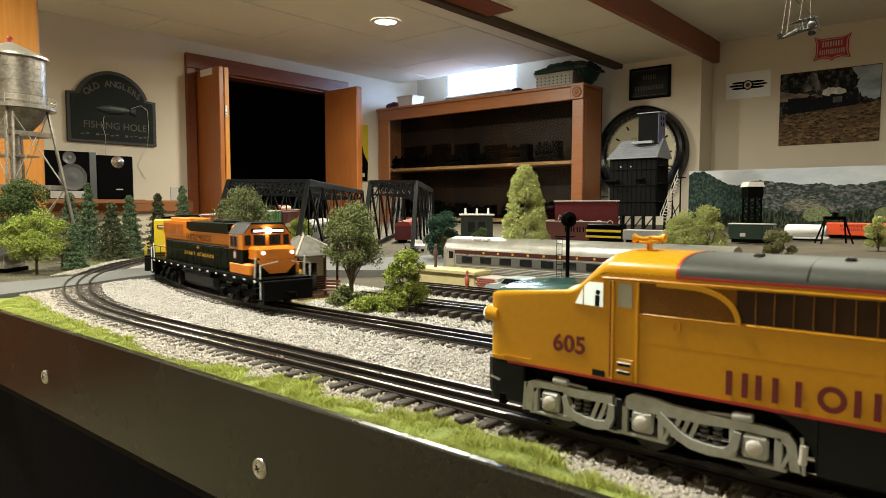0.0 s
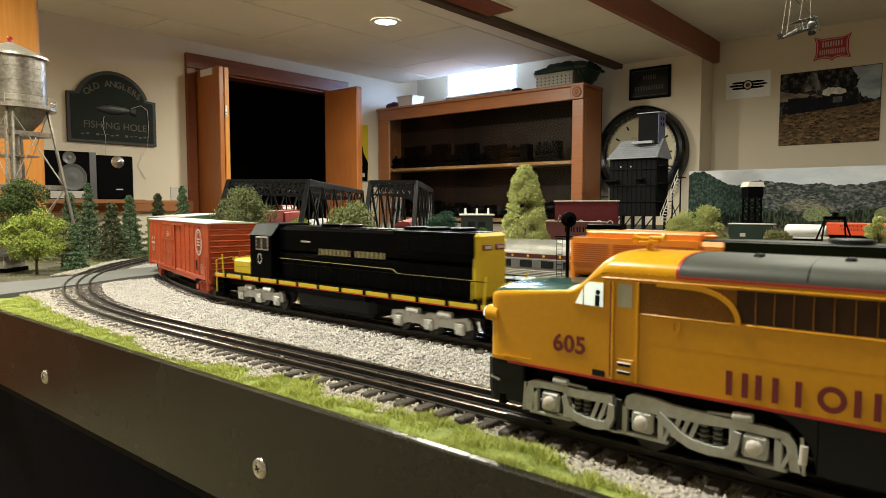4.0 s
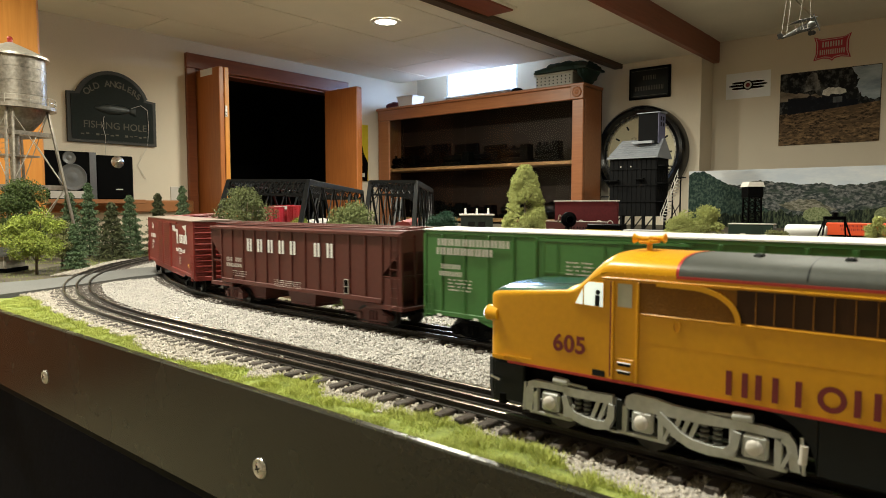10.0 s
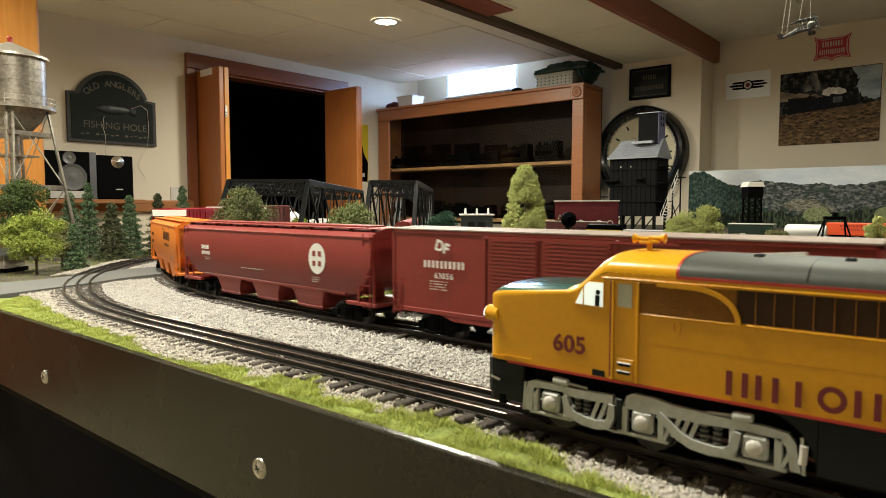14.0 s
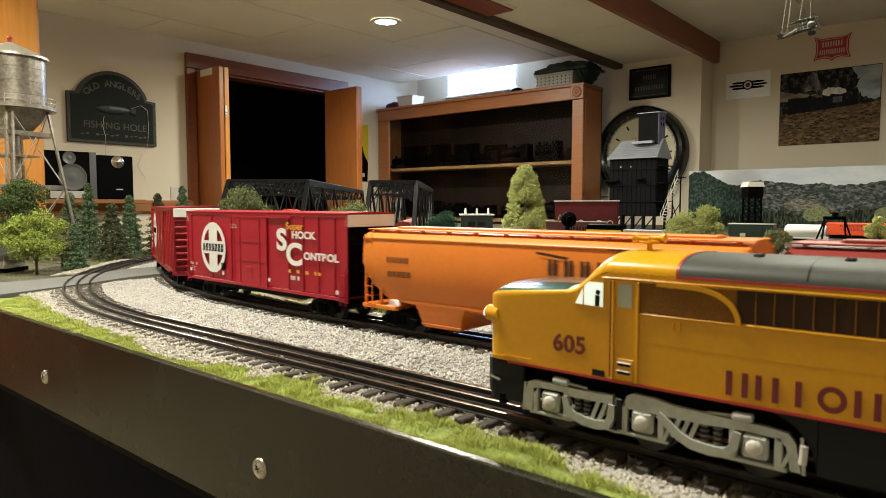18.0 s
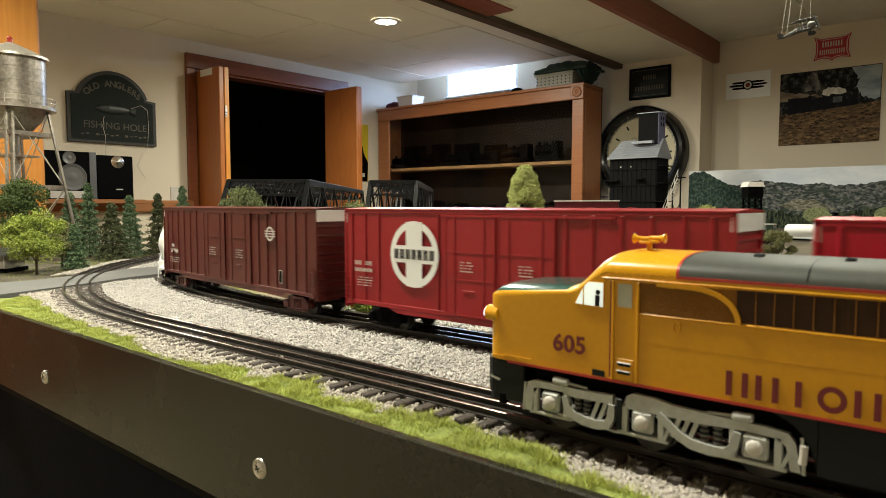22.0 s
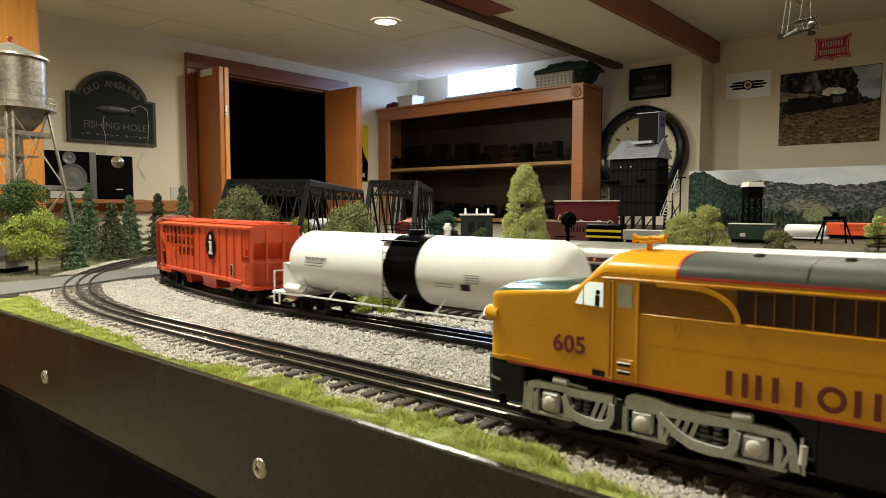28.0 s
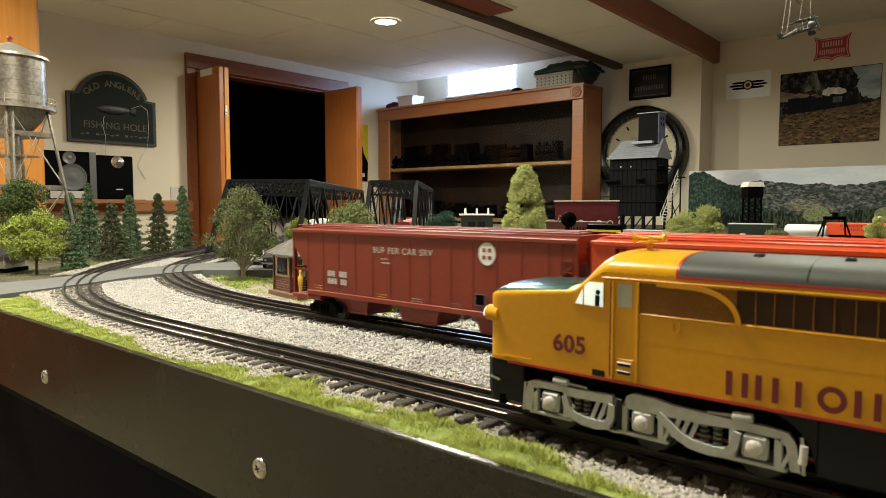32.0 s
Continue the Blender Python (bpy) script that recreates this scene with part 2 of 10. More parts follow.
# ---- the room ----
def wall_with_hole(name, axis, at, thick, a0, a1, z0, z1, hole=None):
    """A wall across axis, from a0 to a1, with one opening (b0, b1, h0, h1)."""
    g = Geo()
    spans = [(a0, a1, z0, z1)]
    if hole:
        b0, b1, h0, h1 = hole
        spans = [(a0, b0, z0, z1), (b1, a1, z0, z1), (b0, b1, h1, z1)] + ([(b0, b1, z0, h0)] if h0 > z0 else [])
    for s0, s1, u0, u1 in spans:
        if axis == "x":
            g.box(at, at + thick, s0, s1, u0, u1)
        else:
            g.box(s0, s1, at, at + thick, u0, u1)
    return solid(name, g, M["wall"], "warm beige painted basement wall", "wall", kind="structure")


wall_with_hole("wall_west", "x", -4.20, 0.12, -1.8, 4.62, 0, 2.36, (2.31, 3.58, 0, 1.99))
wall_with_hole("wall_north_window", "y", 4.50, 0.12, -4.08, -2.22, 0, 2.36, (-3.735, -2.985, 2.035, 2.275))
solid("wall_north_pier", Geo().box(-2.22, -1.50, 4.42, 4.80, 0, 2.3), M["wall"], "warm beige painted wall pier", "wall", kind="structure")
solid("wall_north", Geo().box(-1.50, 1.8, 4.65, 4.77, 0, 2.3), M["wall"], "warm beige painted basement wall", "wall", kind="structure")
solid("wall_east", Geo().box(1.8, 1.92, -1.8, 4.77, 0, 2.3), M["wall"], "warm beige painted basement wall", "wall", kind="structure")
solid("wall_south", Geo().box(-4.2, 1.92, -1.92, -1.8, 0, 2.3), M["wall"], "warm beige painted basement wall", "wall", kind="structure")
solid("floor", Geo().box(-7.2, 1.92, -1.92, 5.2, -0.1, 0), M["floor"], "dark brown carpeted basement floor", "floor", kind="structure")
# Closet walls near-black: the darkness of the unlit room is put into the colour.
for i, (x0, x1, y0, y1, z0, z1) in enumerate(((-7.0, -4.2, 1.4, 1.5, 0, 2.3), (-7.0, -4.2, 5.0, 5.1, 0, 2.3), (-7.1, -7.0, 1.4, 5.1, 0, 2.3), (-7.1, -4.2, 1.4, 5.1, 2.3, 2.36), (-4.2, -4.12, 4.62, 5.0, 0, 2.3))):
    solid("wall_closet_%d" % (i + 1), Geo().box(x0, x1, y0, y1, z0, z1), M["dark"], "closet wall behind the open doorway, darkness put into its colour", "wall", kind="structure")


def ceiling_tiles(name, x0, x1, y0, y1, z, xs, ys, label="off-white fibre ceiling tiles with faint joints"):
    """Panels 0.61 m wide and 1.22 m long, joints staggered from row to row; a joint lies at xs and, in that row, at ys."""
    g = Geo()
    g.box(x0, x1, y0, y1, z + 0.012, z + 0.08)
    rq = random.Random(int(abs(x0) * 100))
    i = math.floor((x0 - xs) / 0.61)
    while xs + i * 0.61 < x1 - 0.01:
        a, b = max(x0, xs + i * 0.61 + 0.004), min(x1, xs + (i + 1) * 0.61 - 0.004)
        off = ys + (0.61 if i % 2 else 0.0)
        j = math.floor((y0 - off) / 1.22)
        while off + j * 1.22 < y1 - 0.01:
            c, d = max(y0, off + j * 1.22 + 0.004), min(y1, off + (j + 1) * 1.22 - 0.004)
            if b - a > 0.02 and d - c > 0.02:
                g.box(a, b, c, d, z + rq.uniform(0, 0.0016), z + 0.0115)
            j += 1
        i += 1
    return solid(name, g, M["ceiling"], label, "ceiling", kind="structure")


ceiling_tiles("ceiling_west", -4.08, -2.11, -1.8, 4.27, CEIL, -3.085, 3.16)
solid("ceiling_recess", Geo().box(-4.08, -2.22, 4.27, 4.5, 2.30, 2.36), M["ceiling"], "white painted recess above the basement window", "ceiling", kind="structure")
solid("ceiling_recess_edge", Geo().box(-4.08, -2.112, 4.255, 4.27, CEIL + 0.082, 2.36), M["ceiling"], "white edge of the window recess", "trim", kind="structure")
ceiling_tiles("ceiling_soffit", -2.05, -1.50, -1.8, 4.65, SOFFIT, -2.11, 3.44, "lower strip of off-white ceiling panels between two boards")
ceiling_tiles("ceiling_east", -1.46, 1.8, -1.8, 4.65, CEIL_R, -1.47, 3.3)
solid("ceiling_trim", Geo().box(-2.112, -2.048, -1.8, 4.42, 2.055, 2.20, 0.004), M["strip_wood"], "dark brown board along the ceiling step", "trim", kind="structure")
solid("ceiling_beam", Geo().box(-1.502, -1.46, -1.8, 4.65, 2.052, 2.23, 0.004), M["beam_wood"], "reddish stained wooden board along the ceiling step", "beam", kind="structure")
solid("ceiling_beam_short", Geo().box(-2.044, -1.885, -1.8, 2.80, 2.066, 2.10, 0.004), M["beam_wood"], "short flat reddish stained ceiling plank", "beam", kind="structure")
g = Geo()
g.box(-1.885, -1.872, -1.8, 2.813, 2.072, 2.10, 0.002); g.box(-2.044, -1.886, 2.80, 2.813, 2.072, 2.10, 0.002)
solid("ceiling_trim_pale", g, M["ceiling"], "thin off-white edging round the ceiling plank", "trim", kind="structure")
solid("post", Geo().box(-3.22, -3.0, 0.72, 1.03, 0, CEIL, 0.01), M["orange_wood"], "orange varnished pine post from floor to ceiling", "post", kind="structure")
# Panelling added out of view so the glossy fascia mirrors something dark at left.
solid("wall_panel", Geo().box(-4.08, -4.062, -1.8, 1.0, 0.0, 1.05), M["trim_wood"], "reddish stained wooden panelling, added out of view to darken the fascia reflection", "wall", kind="structure")
solid("chair_rail", Geo().box(-4.08, -4.045, -1.8, 2.27, 1.05, 1.125, 0.008), M["rail_wood"], "brown wooden chair rail on the wall", "trim", kind="structure")

can_ring = mat("white_lamp_ring", (0.7, 0.68, 0.64), 0.5)
can_glow = glow("lamp_glow", (1.0, 0.86, 0.66), 14.0)
# Fixtures for the added, unseen lamps are built along with the visible one.
for i, (lx, ly, lz, lw) in enumerate(CANS):
    t = thing("ceiling_lamp", pose(lx, ly, lz), "round white recessed ceiling lamp, switched on; six of the seven are added out of view", "ceiling lamp", "recessed ceiling lamps")
    part("ring", Geo().lathe([(0.062, 0.01), (0.062, -0.004), (0.072, -0.008), (0.085, -0.004), (0.086, 0.0)], 32, caps=False), can_ring, t, smooth=40)
    part("bulb", Geo().lathe([(0.001, -0.006), (0.045, -0.005), (0.076, 0.002)], 32), can_glow, t, "glowing lamp face", smooth=40)

# doorway
door = thing("door_1", pose(-4.08, 2.33, 0), "wooden double bifold doors standing open", "door", kind="structure")
part("door_leaf", Geo().box(-0.02, 0.285, -0.012, 0.022, 0.02, 1.975, 0.004), M["door_wood"], door)
part("door_leaf", Geo().box(0.0, 0.285, 0.027, 0.060, 0.02, 1.975, 0.004), M["orange_wood"], door)
part("door_leaf", Geo().box(0.01, 0.38, 1.075, 1.105, 0.02, 1.985, 0.004), M["door_wood"], door)
part("door_leaf", Geo().box(0.01, 0.37, 1.109, 1.139, 0.02, 1.985, 0.004), M["door_wood"], door)
part("hinge", Geo().box(0.285, 0.289, 0.026, 0.042, 1.66, 1.73), M["steel"], door, "small steel hinge")
part("paper_note", Geo().box(0.07, 0.21, -0.0145, -0.0125, 1.93, 1.972), M["white"], door, "small white paper note")
tr = Geo()
tr.box(-4.082, -4.055, 2.245, 2.31, 0, 1.99, 0.004); tr.box(-4.082, -4.055, 3.58, 3.645, 0, 1.99, 0.004); tr.box(-4.082, -4.052, 2.245, 3.645, 1.99, 2.085, 0.004)
tr.box(-4.2, -4.082, 2.298, 2.31, 0, 1.99); tr.box(-4.2, -4.082, 3.568, 3.58, 0, 1.978); tr.box(-4.2, -4.082, 2.31, 3.58, 1.978, 1.99)
solid("door_trim", tr, M["trim_wood"], "reddish stained wooden door casing", "trim", kind="structure")

# window
win = thing("window_1", pose(-3.360, 4.5, 2.155), "small bright basement window at the ceiling", "window", kind="structure")
g = Geo()
for bx in ((-0.374, -0.352), (0.352, 0.374)):
    g.box(bx[0], bx[1], 0.0, 0.06, -0.119, 0.119, 0.003)
g.box(-0.352, 0.352, 0.0, 0.06, -0.119, -0.102, 0.003); g.box(-0.352, 0.352, 0.0, 0.06, 0.102, 0.119, 0.003)
part("window_frame", g, M["white"], win)
part("pane", Geo().box(-0.352, 0.352, 0.025, 0.03, -0.102, 0.102), glow("daylight_pane", (0.80, 0.9, 1.0), 2.6), win, "frosted pane full of daylight")
part("window_sill", Geo().box(-0.374, 0.374, -0.03, 0.0, -0.130, -0.119, 0.002), M["white"], win)

# ---- the layout table ----
STEP = 0.01


class Path:
    """Straight along x, then runs of (length, curvature) toward the left; s equals x on the first straight.
    A path with a return loop bends round inside the room to the right of x1."""

    def __init__(self, y0, x0, runs, x1=None, loop=()):
        self.y0, self.x0, self.runs = y0, x0, runs
        self.x1, self.loop = x1, loop

    def at(self, s):
        if self.x1 is not None and s > self.x1:
            d, x, y, h = s - self.x1, self.x1, self.y0, 0.0
            for length, k in self.loop:
                u = min(d, length)
                if abs(k) < 1e-9:
                    x, y = x + u * math.cos(h), y + u * math.sin(h)
                else:
                    x, y = x + (math.sin(h + k * u) - math.sin(h)) / k, y - (math.cos(h + k * u) - math.cos(h)) / k
                    h += k * u
                d -= u
                if d <= 0:
                    break
            return x, y, -h
        if s >= self.x0:
            return s, self.y0, 0.0
        d, x, y, a = self.x0 - s, self.x0, self.y0, 0.0
        for length, k in self.runs:
            u = min(d, length)
            if abs(k) < 1e-9:
                x, y = x - u * math.cos(a), y + u * math.sin(a)
            else:
                x, y = x - (math.sin(a + k * u) - math.sin(a)) / k, y - (math.cos(a + k * u) - math.cos(a)) / k
                a += k * u
            d -= u
            if d <= 0:
                break
        return x, y, a

    def off(self, s, side):
        """Point beside the path; side > 0 is toward the front."""
        x, y, a = self.at(s)
        return x - side * math.sin(a), y - side * math.cos(a)

    def stand(self, s):
        x, y, a = self.at(s)
        return Matrix.Translation((x, y, RAIL)) @ Matrix.Rotation(-a, 4, "Z")


def bend(radius, degrees):
    return radius * radians(abs(degrees)), math.copysign(1 / radius, degrees)


INNER = Path(0.481, -0.624, [bend(1.227, 22.35), bend(0.826, 24.65), (1.15, 0), bend(1.2, -12), (9, 0)], 0.6, [bend(0.9, 90), (1.9, 0), bend(0.6, 90), (4, 0)])
OUTER = Path(0.330, -0.695, [bend(0.988, 36.4), bend(1.136, 10.6), (1.15, 0), bend(1.08, -12), (9, 0)])

TABLE_TOP = 0.962
table_outline = [(2.2, 0.261), (-1.9, 0.261), (-2.0, 0.45), (-2.4, 0.62), (-2.15, 0.86), (-1.87, 1.01), (-1.84, 1.08), (-2.24, 1.51), (-2.85, 2.02), (-3.6, 2.54), (-4.25, 2.96), (-5.6, 3.85), (-6.5, 4.5), (-6.3, 4.75), (-4.3, 3.52), (-4.06, 3.36), (-3.6, 3.1), (-3.3, 3.4), (-3.2, 3.75), (-2.0, 3.9), (-1.9, 4.3), (1.7, 4.3), (1.7, 0.261)]
g = Geo()
g.loft([[(x, y, TABLE_TOP - 0.05) for x, y in table_outline[1:]], [(x, y, TABLE_TOP) for x, y in table_outline[1:]]])
solid("ground", g, M["earth"], "brown earth scenery base of the model railway table", "ground", kind="structure")
fas = thing("table_fascia", pose(0, 0.2555, 0), "glossy black painted edge board of the layout table", "fascia", kind="structure")
part("board", Geo().box(-2.0, 1.7, 0.0, 0.006, 0.8812, 0.9725, 0.001), M["black_paint"], fas)
for sx, sz in ((-0.769, 0.916), (-0.378, 0.9193), (0.033, 0.9193), (0.44, 0.9193), (-1.168, 0.916)):
    p = pose(sx, -0.0005, sz, 90, 0, 0)
    sc = part("screw", Geo().lathe([(0.0001, 0.0018), (0.0035, 0.0015), (0.0046, 0.0006), (0.0062, 0.0012), (0.0072, 0.0004), (0.0074, -0.0005)], 24), M["steel"], fas, "round steel screw in a washer", smooth=50, m=p)
    g = Geo(); g.box(-0.0026, 0.0026, -0.0005, 0.0005, 0.0014, 0.00195); g.box(-0.0005, 0.0005, -0.0026, 0.0026, 0.0014, 0.00195)
    part("slot", g, M["black"], sc, m=Matrix.Rotation(0.4, 4, "Z"))
solid("table_skirt", Geo().box(-1.9, 1.7, 0.278, 0.288, 0.0, 0.9), M["cloth"], "dark cloth skirt hanging below the table edge", "skirt", kind="structure")
# Rail coloured black to stand for the shadow gap under the edge board.
solid("table_rail", Geo().box(-1.95, 1.7, 0.270, 0.30, 0.862, 0.886, 0.002), M["black"], "wooden rail below the table edge, its black standing for the shadow there", "rail", kind="structure")


# ---- track ----
def ribbon(path, s0, s1, off, w, z0, z1, step=0.02):
    n = max(2, int((s1 - s0) / step))
    rings = []
    for i in range(n + 1):
        s = s0 + (s1 - s0) * i / n
        a, b = path.off(s, off - w / 2), path.off(s, off + w / 2)
        rings.append([(*a, z0), (*b, z0), (*b, z1), (*a, z1)])
    return Geo().loft(rings)


def rail_section(path, s0, s1, off, top, center=False):
    n = max(2, int((s1 - s0) / 0.02))
    rings = []
    h = 0.0052
    prof = [(-0.0021, 0), (0.0021, 0), (0.0021, 0.0008), (0.0006, 0.0013), (0.0006, h - 0.0017), (0.00135, h - 0.0013), (0.0013, h - 0.0003), (0.0009, h), (-0.0009, h), (-0.0013, h - 0.0003), (-0.00135, h - 0.0013), (-0.0006, h - 0.0017), (-0.0006, 0.0013), (-0.0021, 0.0008)]
    for i in range(n + 1):
        s = s0 + (s1 - s0) * i / n
        rings.append([(*path.off(s, off + u), top - h + w) for u, w in prof])
    return Geo().loft(rings)


tie_mesh = Geo().box(-0.0036, 0.0036, -0.0335, 0.0335, -0.0115, -0.0049, 0.0008).mesh("tie", M["tie"])


def track(path, s0, s1, n0, n1, label):
    t = thing("track", Matrix.Identity(4), label, "track", "model railway tracks", kind="structure")
    for off, nm, mt in ((0.0168, "rail", "rail"), (-0.0168, "rail", "rail"), (0.0, "centre_rail", "rail")):
        me = rail_section(path, s0, s1, off, RAIL).mesh(nm, M[mt], 35)
        me.materials.append(M["railhead"])
        for p in me.polygons:
            if p.normal.z > 0.8 and p.center.z > RAIL - 0.001:
                p.material_index = 1
        part(nm, me, None, t)
    s, far = s0, Geo()
    rnd = random.Random(int(path.y0 * 1000))
    while s < s1:
        m = path.stand(s) @ Matrix.Translation((0, rnd.uniform(-0.0012, 0.0012), -RAIL + RAIL)) @ Matrix.Rotation(rnd.uniform(-0.03, 0.03), 4, "Z")
        if n0 <= s <= n1:
            o = new("tie", tie_mesh)
            o.parent = t
            o.matrix_basis = m
        else:
            far.box(-0.0038, 0.0038, -0.0328, 0.0328, -0.0105, -0.0050, 0, m)
        s += 0.0163
    if far.v:
        tagged(part("tie_row", far, M["tie"], t), kind="stuff")
    return t


class Line(Path):
    """A straight track through (x, y) that heads at an angle from +x."""

    def __init__(self, x, y, deg):
        self.x, self.y, self.a, self.y0, self.x1 = x, y, -radians(deg), y, None

    def at(self, s):
        return self.x + s * math.cos(self.a), self.y - s * math.sin(self.a), self.a


track(OUTER, -3.4, 1.5, -2.0, 0.2, "three-rail model track with dark ties, in front")
track(INNER, -6.4, 5.75, -1.9, 0.2, "three-rail model track with dark ties, carrying the freight train")
YARD1, YARD2 = Line(-0.6, 0.62, 2.5), Line(-0.6, 0.755, 2.0)
track(YARD1, -0.08, 1.35, -0.2, 0.35, "three-rail model yard track with dark ties")
track(YARD2, -0.12, 1.3, -0.2, 0.35, "three-rail model yard track beside the platform")
solid("ballast_bed", Geo().loft([[(x, y, TABLE_TOP - 0.01) for x, y in ((1.6, 0.276), (-0.62, 0.276), (-0.98, 0.315), (-1.18, 0.42), (-1.28, 0.62), (-1.05, 0.56), (-0.8, 0.525), (-0.6, 0.515), (1.6, 0.515))], [(x, y, 0.9695) for x, y in ((1.6, 0.276), (-0.62, 0.276), (-0.98, 0.315), (-1.18, 0.42), (-1.28, 0.62), (-1.05, 0.56), (-0.8, 0.525), (-0.6, 0.515), (1.6, 0.515))]]), M["ballast_bed"], "grey crushed stone bed under the tracks", "ballast", kind="structure")

# road over the tracks
def strip(points, w, z0, z1):
    rings = []
    for i, p in enumerate(points):
        a, b = Vector(points[max(0, i - 1)]), Vector(points[min(len(points) - 1, i + 1)])
        d = (b - a).normalized()
        n = Vector((-d.y, d.x)) * (w[i] / 2)
        q = Vector(p)
        rings.append([(*(q - n), z0), (*(q + n), z0), (*(q + n), z1), (*(q - n), z1)])
    return Geo().loft(rings)


solid("dirt_patch", strip([(-1.12, 0.66), (-0.92, 0.60), (-0.72, 0.59), (-0.58, 0.61), (-0.42, 0.66)], [0.05, 0.12, 0.13, 0.12, 0.06], 0.958, 0.9630), mat("sandy_dirt", (0.25, 0.215, 0.155), 0.95, vary=0.35, scale=40, fine=400, bump=0.8), "pale sandy dirt beside the track", "ground", kind="structure")
solid("road", strip([(-1.22, 0.12), (-1.125, 0.30), (-1.15, 0.41), (-1.185, 0.50), (-1.21, 0.58), (-1.22, 0.68), (-1.14, 0.80), (-0.98, 0.98), (-0.9, 1.2)], [0.18, 0.17, 0.12, 0.11, 0.13, 0.15, 0.22, 0.3, 0.3], 0.962, 0.9755), M["asphalt"], "grey model asphalt road crossing the tracks", "road", kind="structure")


# ---- rolling stock ----
TRAIN = []
PAINT = {
    "orange_red": mat("orange_red_paint", (0.42, 0.065, 0.015), 0.42, vary=0.08, scale=25, fine=260),
    "bn_green": mat("freight_green_paint", (0.047, 0.145, 0.032), 0.42, vary=0.08, scale=25, fine=260),
    "brown": mat("mineral_brown_paint", (0.085, 0.019, 0.013), 0.5, vary=0.12, scale=25, fine=260),
    "oxide": mat("oxide_red_paint", (0.20, 0.022, 0.016), 0.45, vary=0.08, scale=25, fine=260),
    "oxide2": mat("dull_oxide_red_paint", (0.215, 0.026, 0.02), 0.45, vary=0.08, scale=25, fine=260),
    "orange": mat("orange_paint", (0.72, 0.20, 0.012), 0.42, vary=0.06, scale=25, fine=260),
    "loco_orange": mat("loco_orange_paint", (0.68, 0.215, 0.008), 0.36, vary=0.05, scale=25, fine=260),
    "red": mat("bright_red_paint", (0.36, 0.004, 0.020), 0.38, vary=0.06, scale=25, fine=260),
    "red2": mat("red_paint_deep", (0.27, 0.006, 0.011), 0.4, vary=0.06, scale=25, fine=260),
    "choc": mat("chocolate_paint", (0.088, 0.0145, 0.0105), 0.42, vary=0.1, scale=25, fine=260),
    "vermilion": mat("vermilion_paint", (0.58, 0.066, 0.010), 0.42, vary=0.06, scale=25, fine=260),
    "rust": mat("rust_red_paint", (0.195, 0.026, 0.010), 0.45, vary=0.08, scale=25, fine=260),
    "gn_green": mat("dark_loco_green", (0.005, 0.0075, 0.0035), 0.42, vary=0.15, scale=25, fine=260, spec=0.06),
    "loco_black": mat("loco_black_paint", (0.0012, 0.0013, 0.0016), 0.3, vary=0.15, scale=25, fine=260, spec=0.03),
    "lemon": mat("lemon_yellow_paint", (0.62, 0.47, 0.012), 0.4, vary=0.06, scale=25, fine=260),
    "tank_white": mat("tank_white_paint", (0.74, 0.74, 0.73), 0.36, vary=0.04, scale=25, fine=260),
    "gold": mat("gold_lettering", (0.62, 0.34, 0.03), 0.5, vary=0.1, scale=40),
    "pale": mat("pale_lettering", (0.54, 0.51, 0.47), 0.5, vary=0.06, scale=40),
    "wheel": mat("wheel_metal", (0.03, 0.028, 0.027), 0.42, 0.5, vary=0.3, scale=80),
    "dull_roof": mat("dull_roof_paint", (0.26, 0.20, 0.17), 0.6, vary=0.15, scale=25),
    "stencil": mat("grey_stencil", (0.16, 0.16, 0.165), 0.5, vary=0.1, scale=40),
    "dark_letter": mat("dark_lettering", (0.045, 0.014, 0.008), 0.5, vary=0.1, scale=40),
    "lens": glow("headlight_lens", (1.0, 0.93, 0.80), 12.0),
    "number_glow": glow("number_board_glow", (1.0, 0.95, 0.85), 1.3),
    "cab_glow": glow("cab_interior_glow", (0.9, 0.95, 0.78), 0.6),
    "window_dark": mat("dark_window", (0.012, 0.013, 0.015), 0.12, vary=0.1, scale=20),
}

wheel_mesh = Geo().lathe([(0.0001, 0.0012), (0.0035, 0.0014), (0.0045, 0.0006), (0.0075, 0.0006), (0.0088, 0.0014), (0.0094, 0.0014), (0.0094, -0.0018), (0.0107, -0.0022), (0.0107, -0.0032), (0.0001, -0.0032)], 28).mesh("wheel", PAINT["wheel"], 40)
cap_mesh = Geo().lathe([(0.0001, 0.0014), (0.0016, 0.0012), (0.002, 0.0004), (0.002, -0.001)], 14).mesh("bearing_cap", M["steel"], 50)


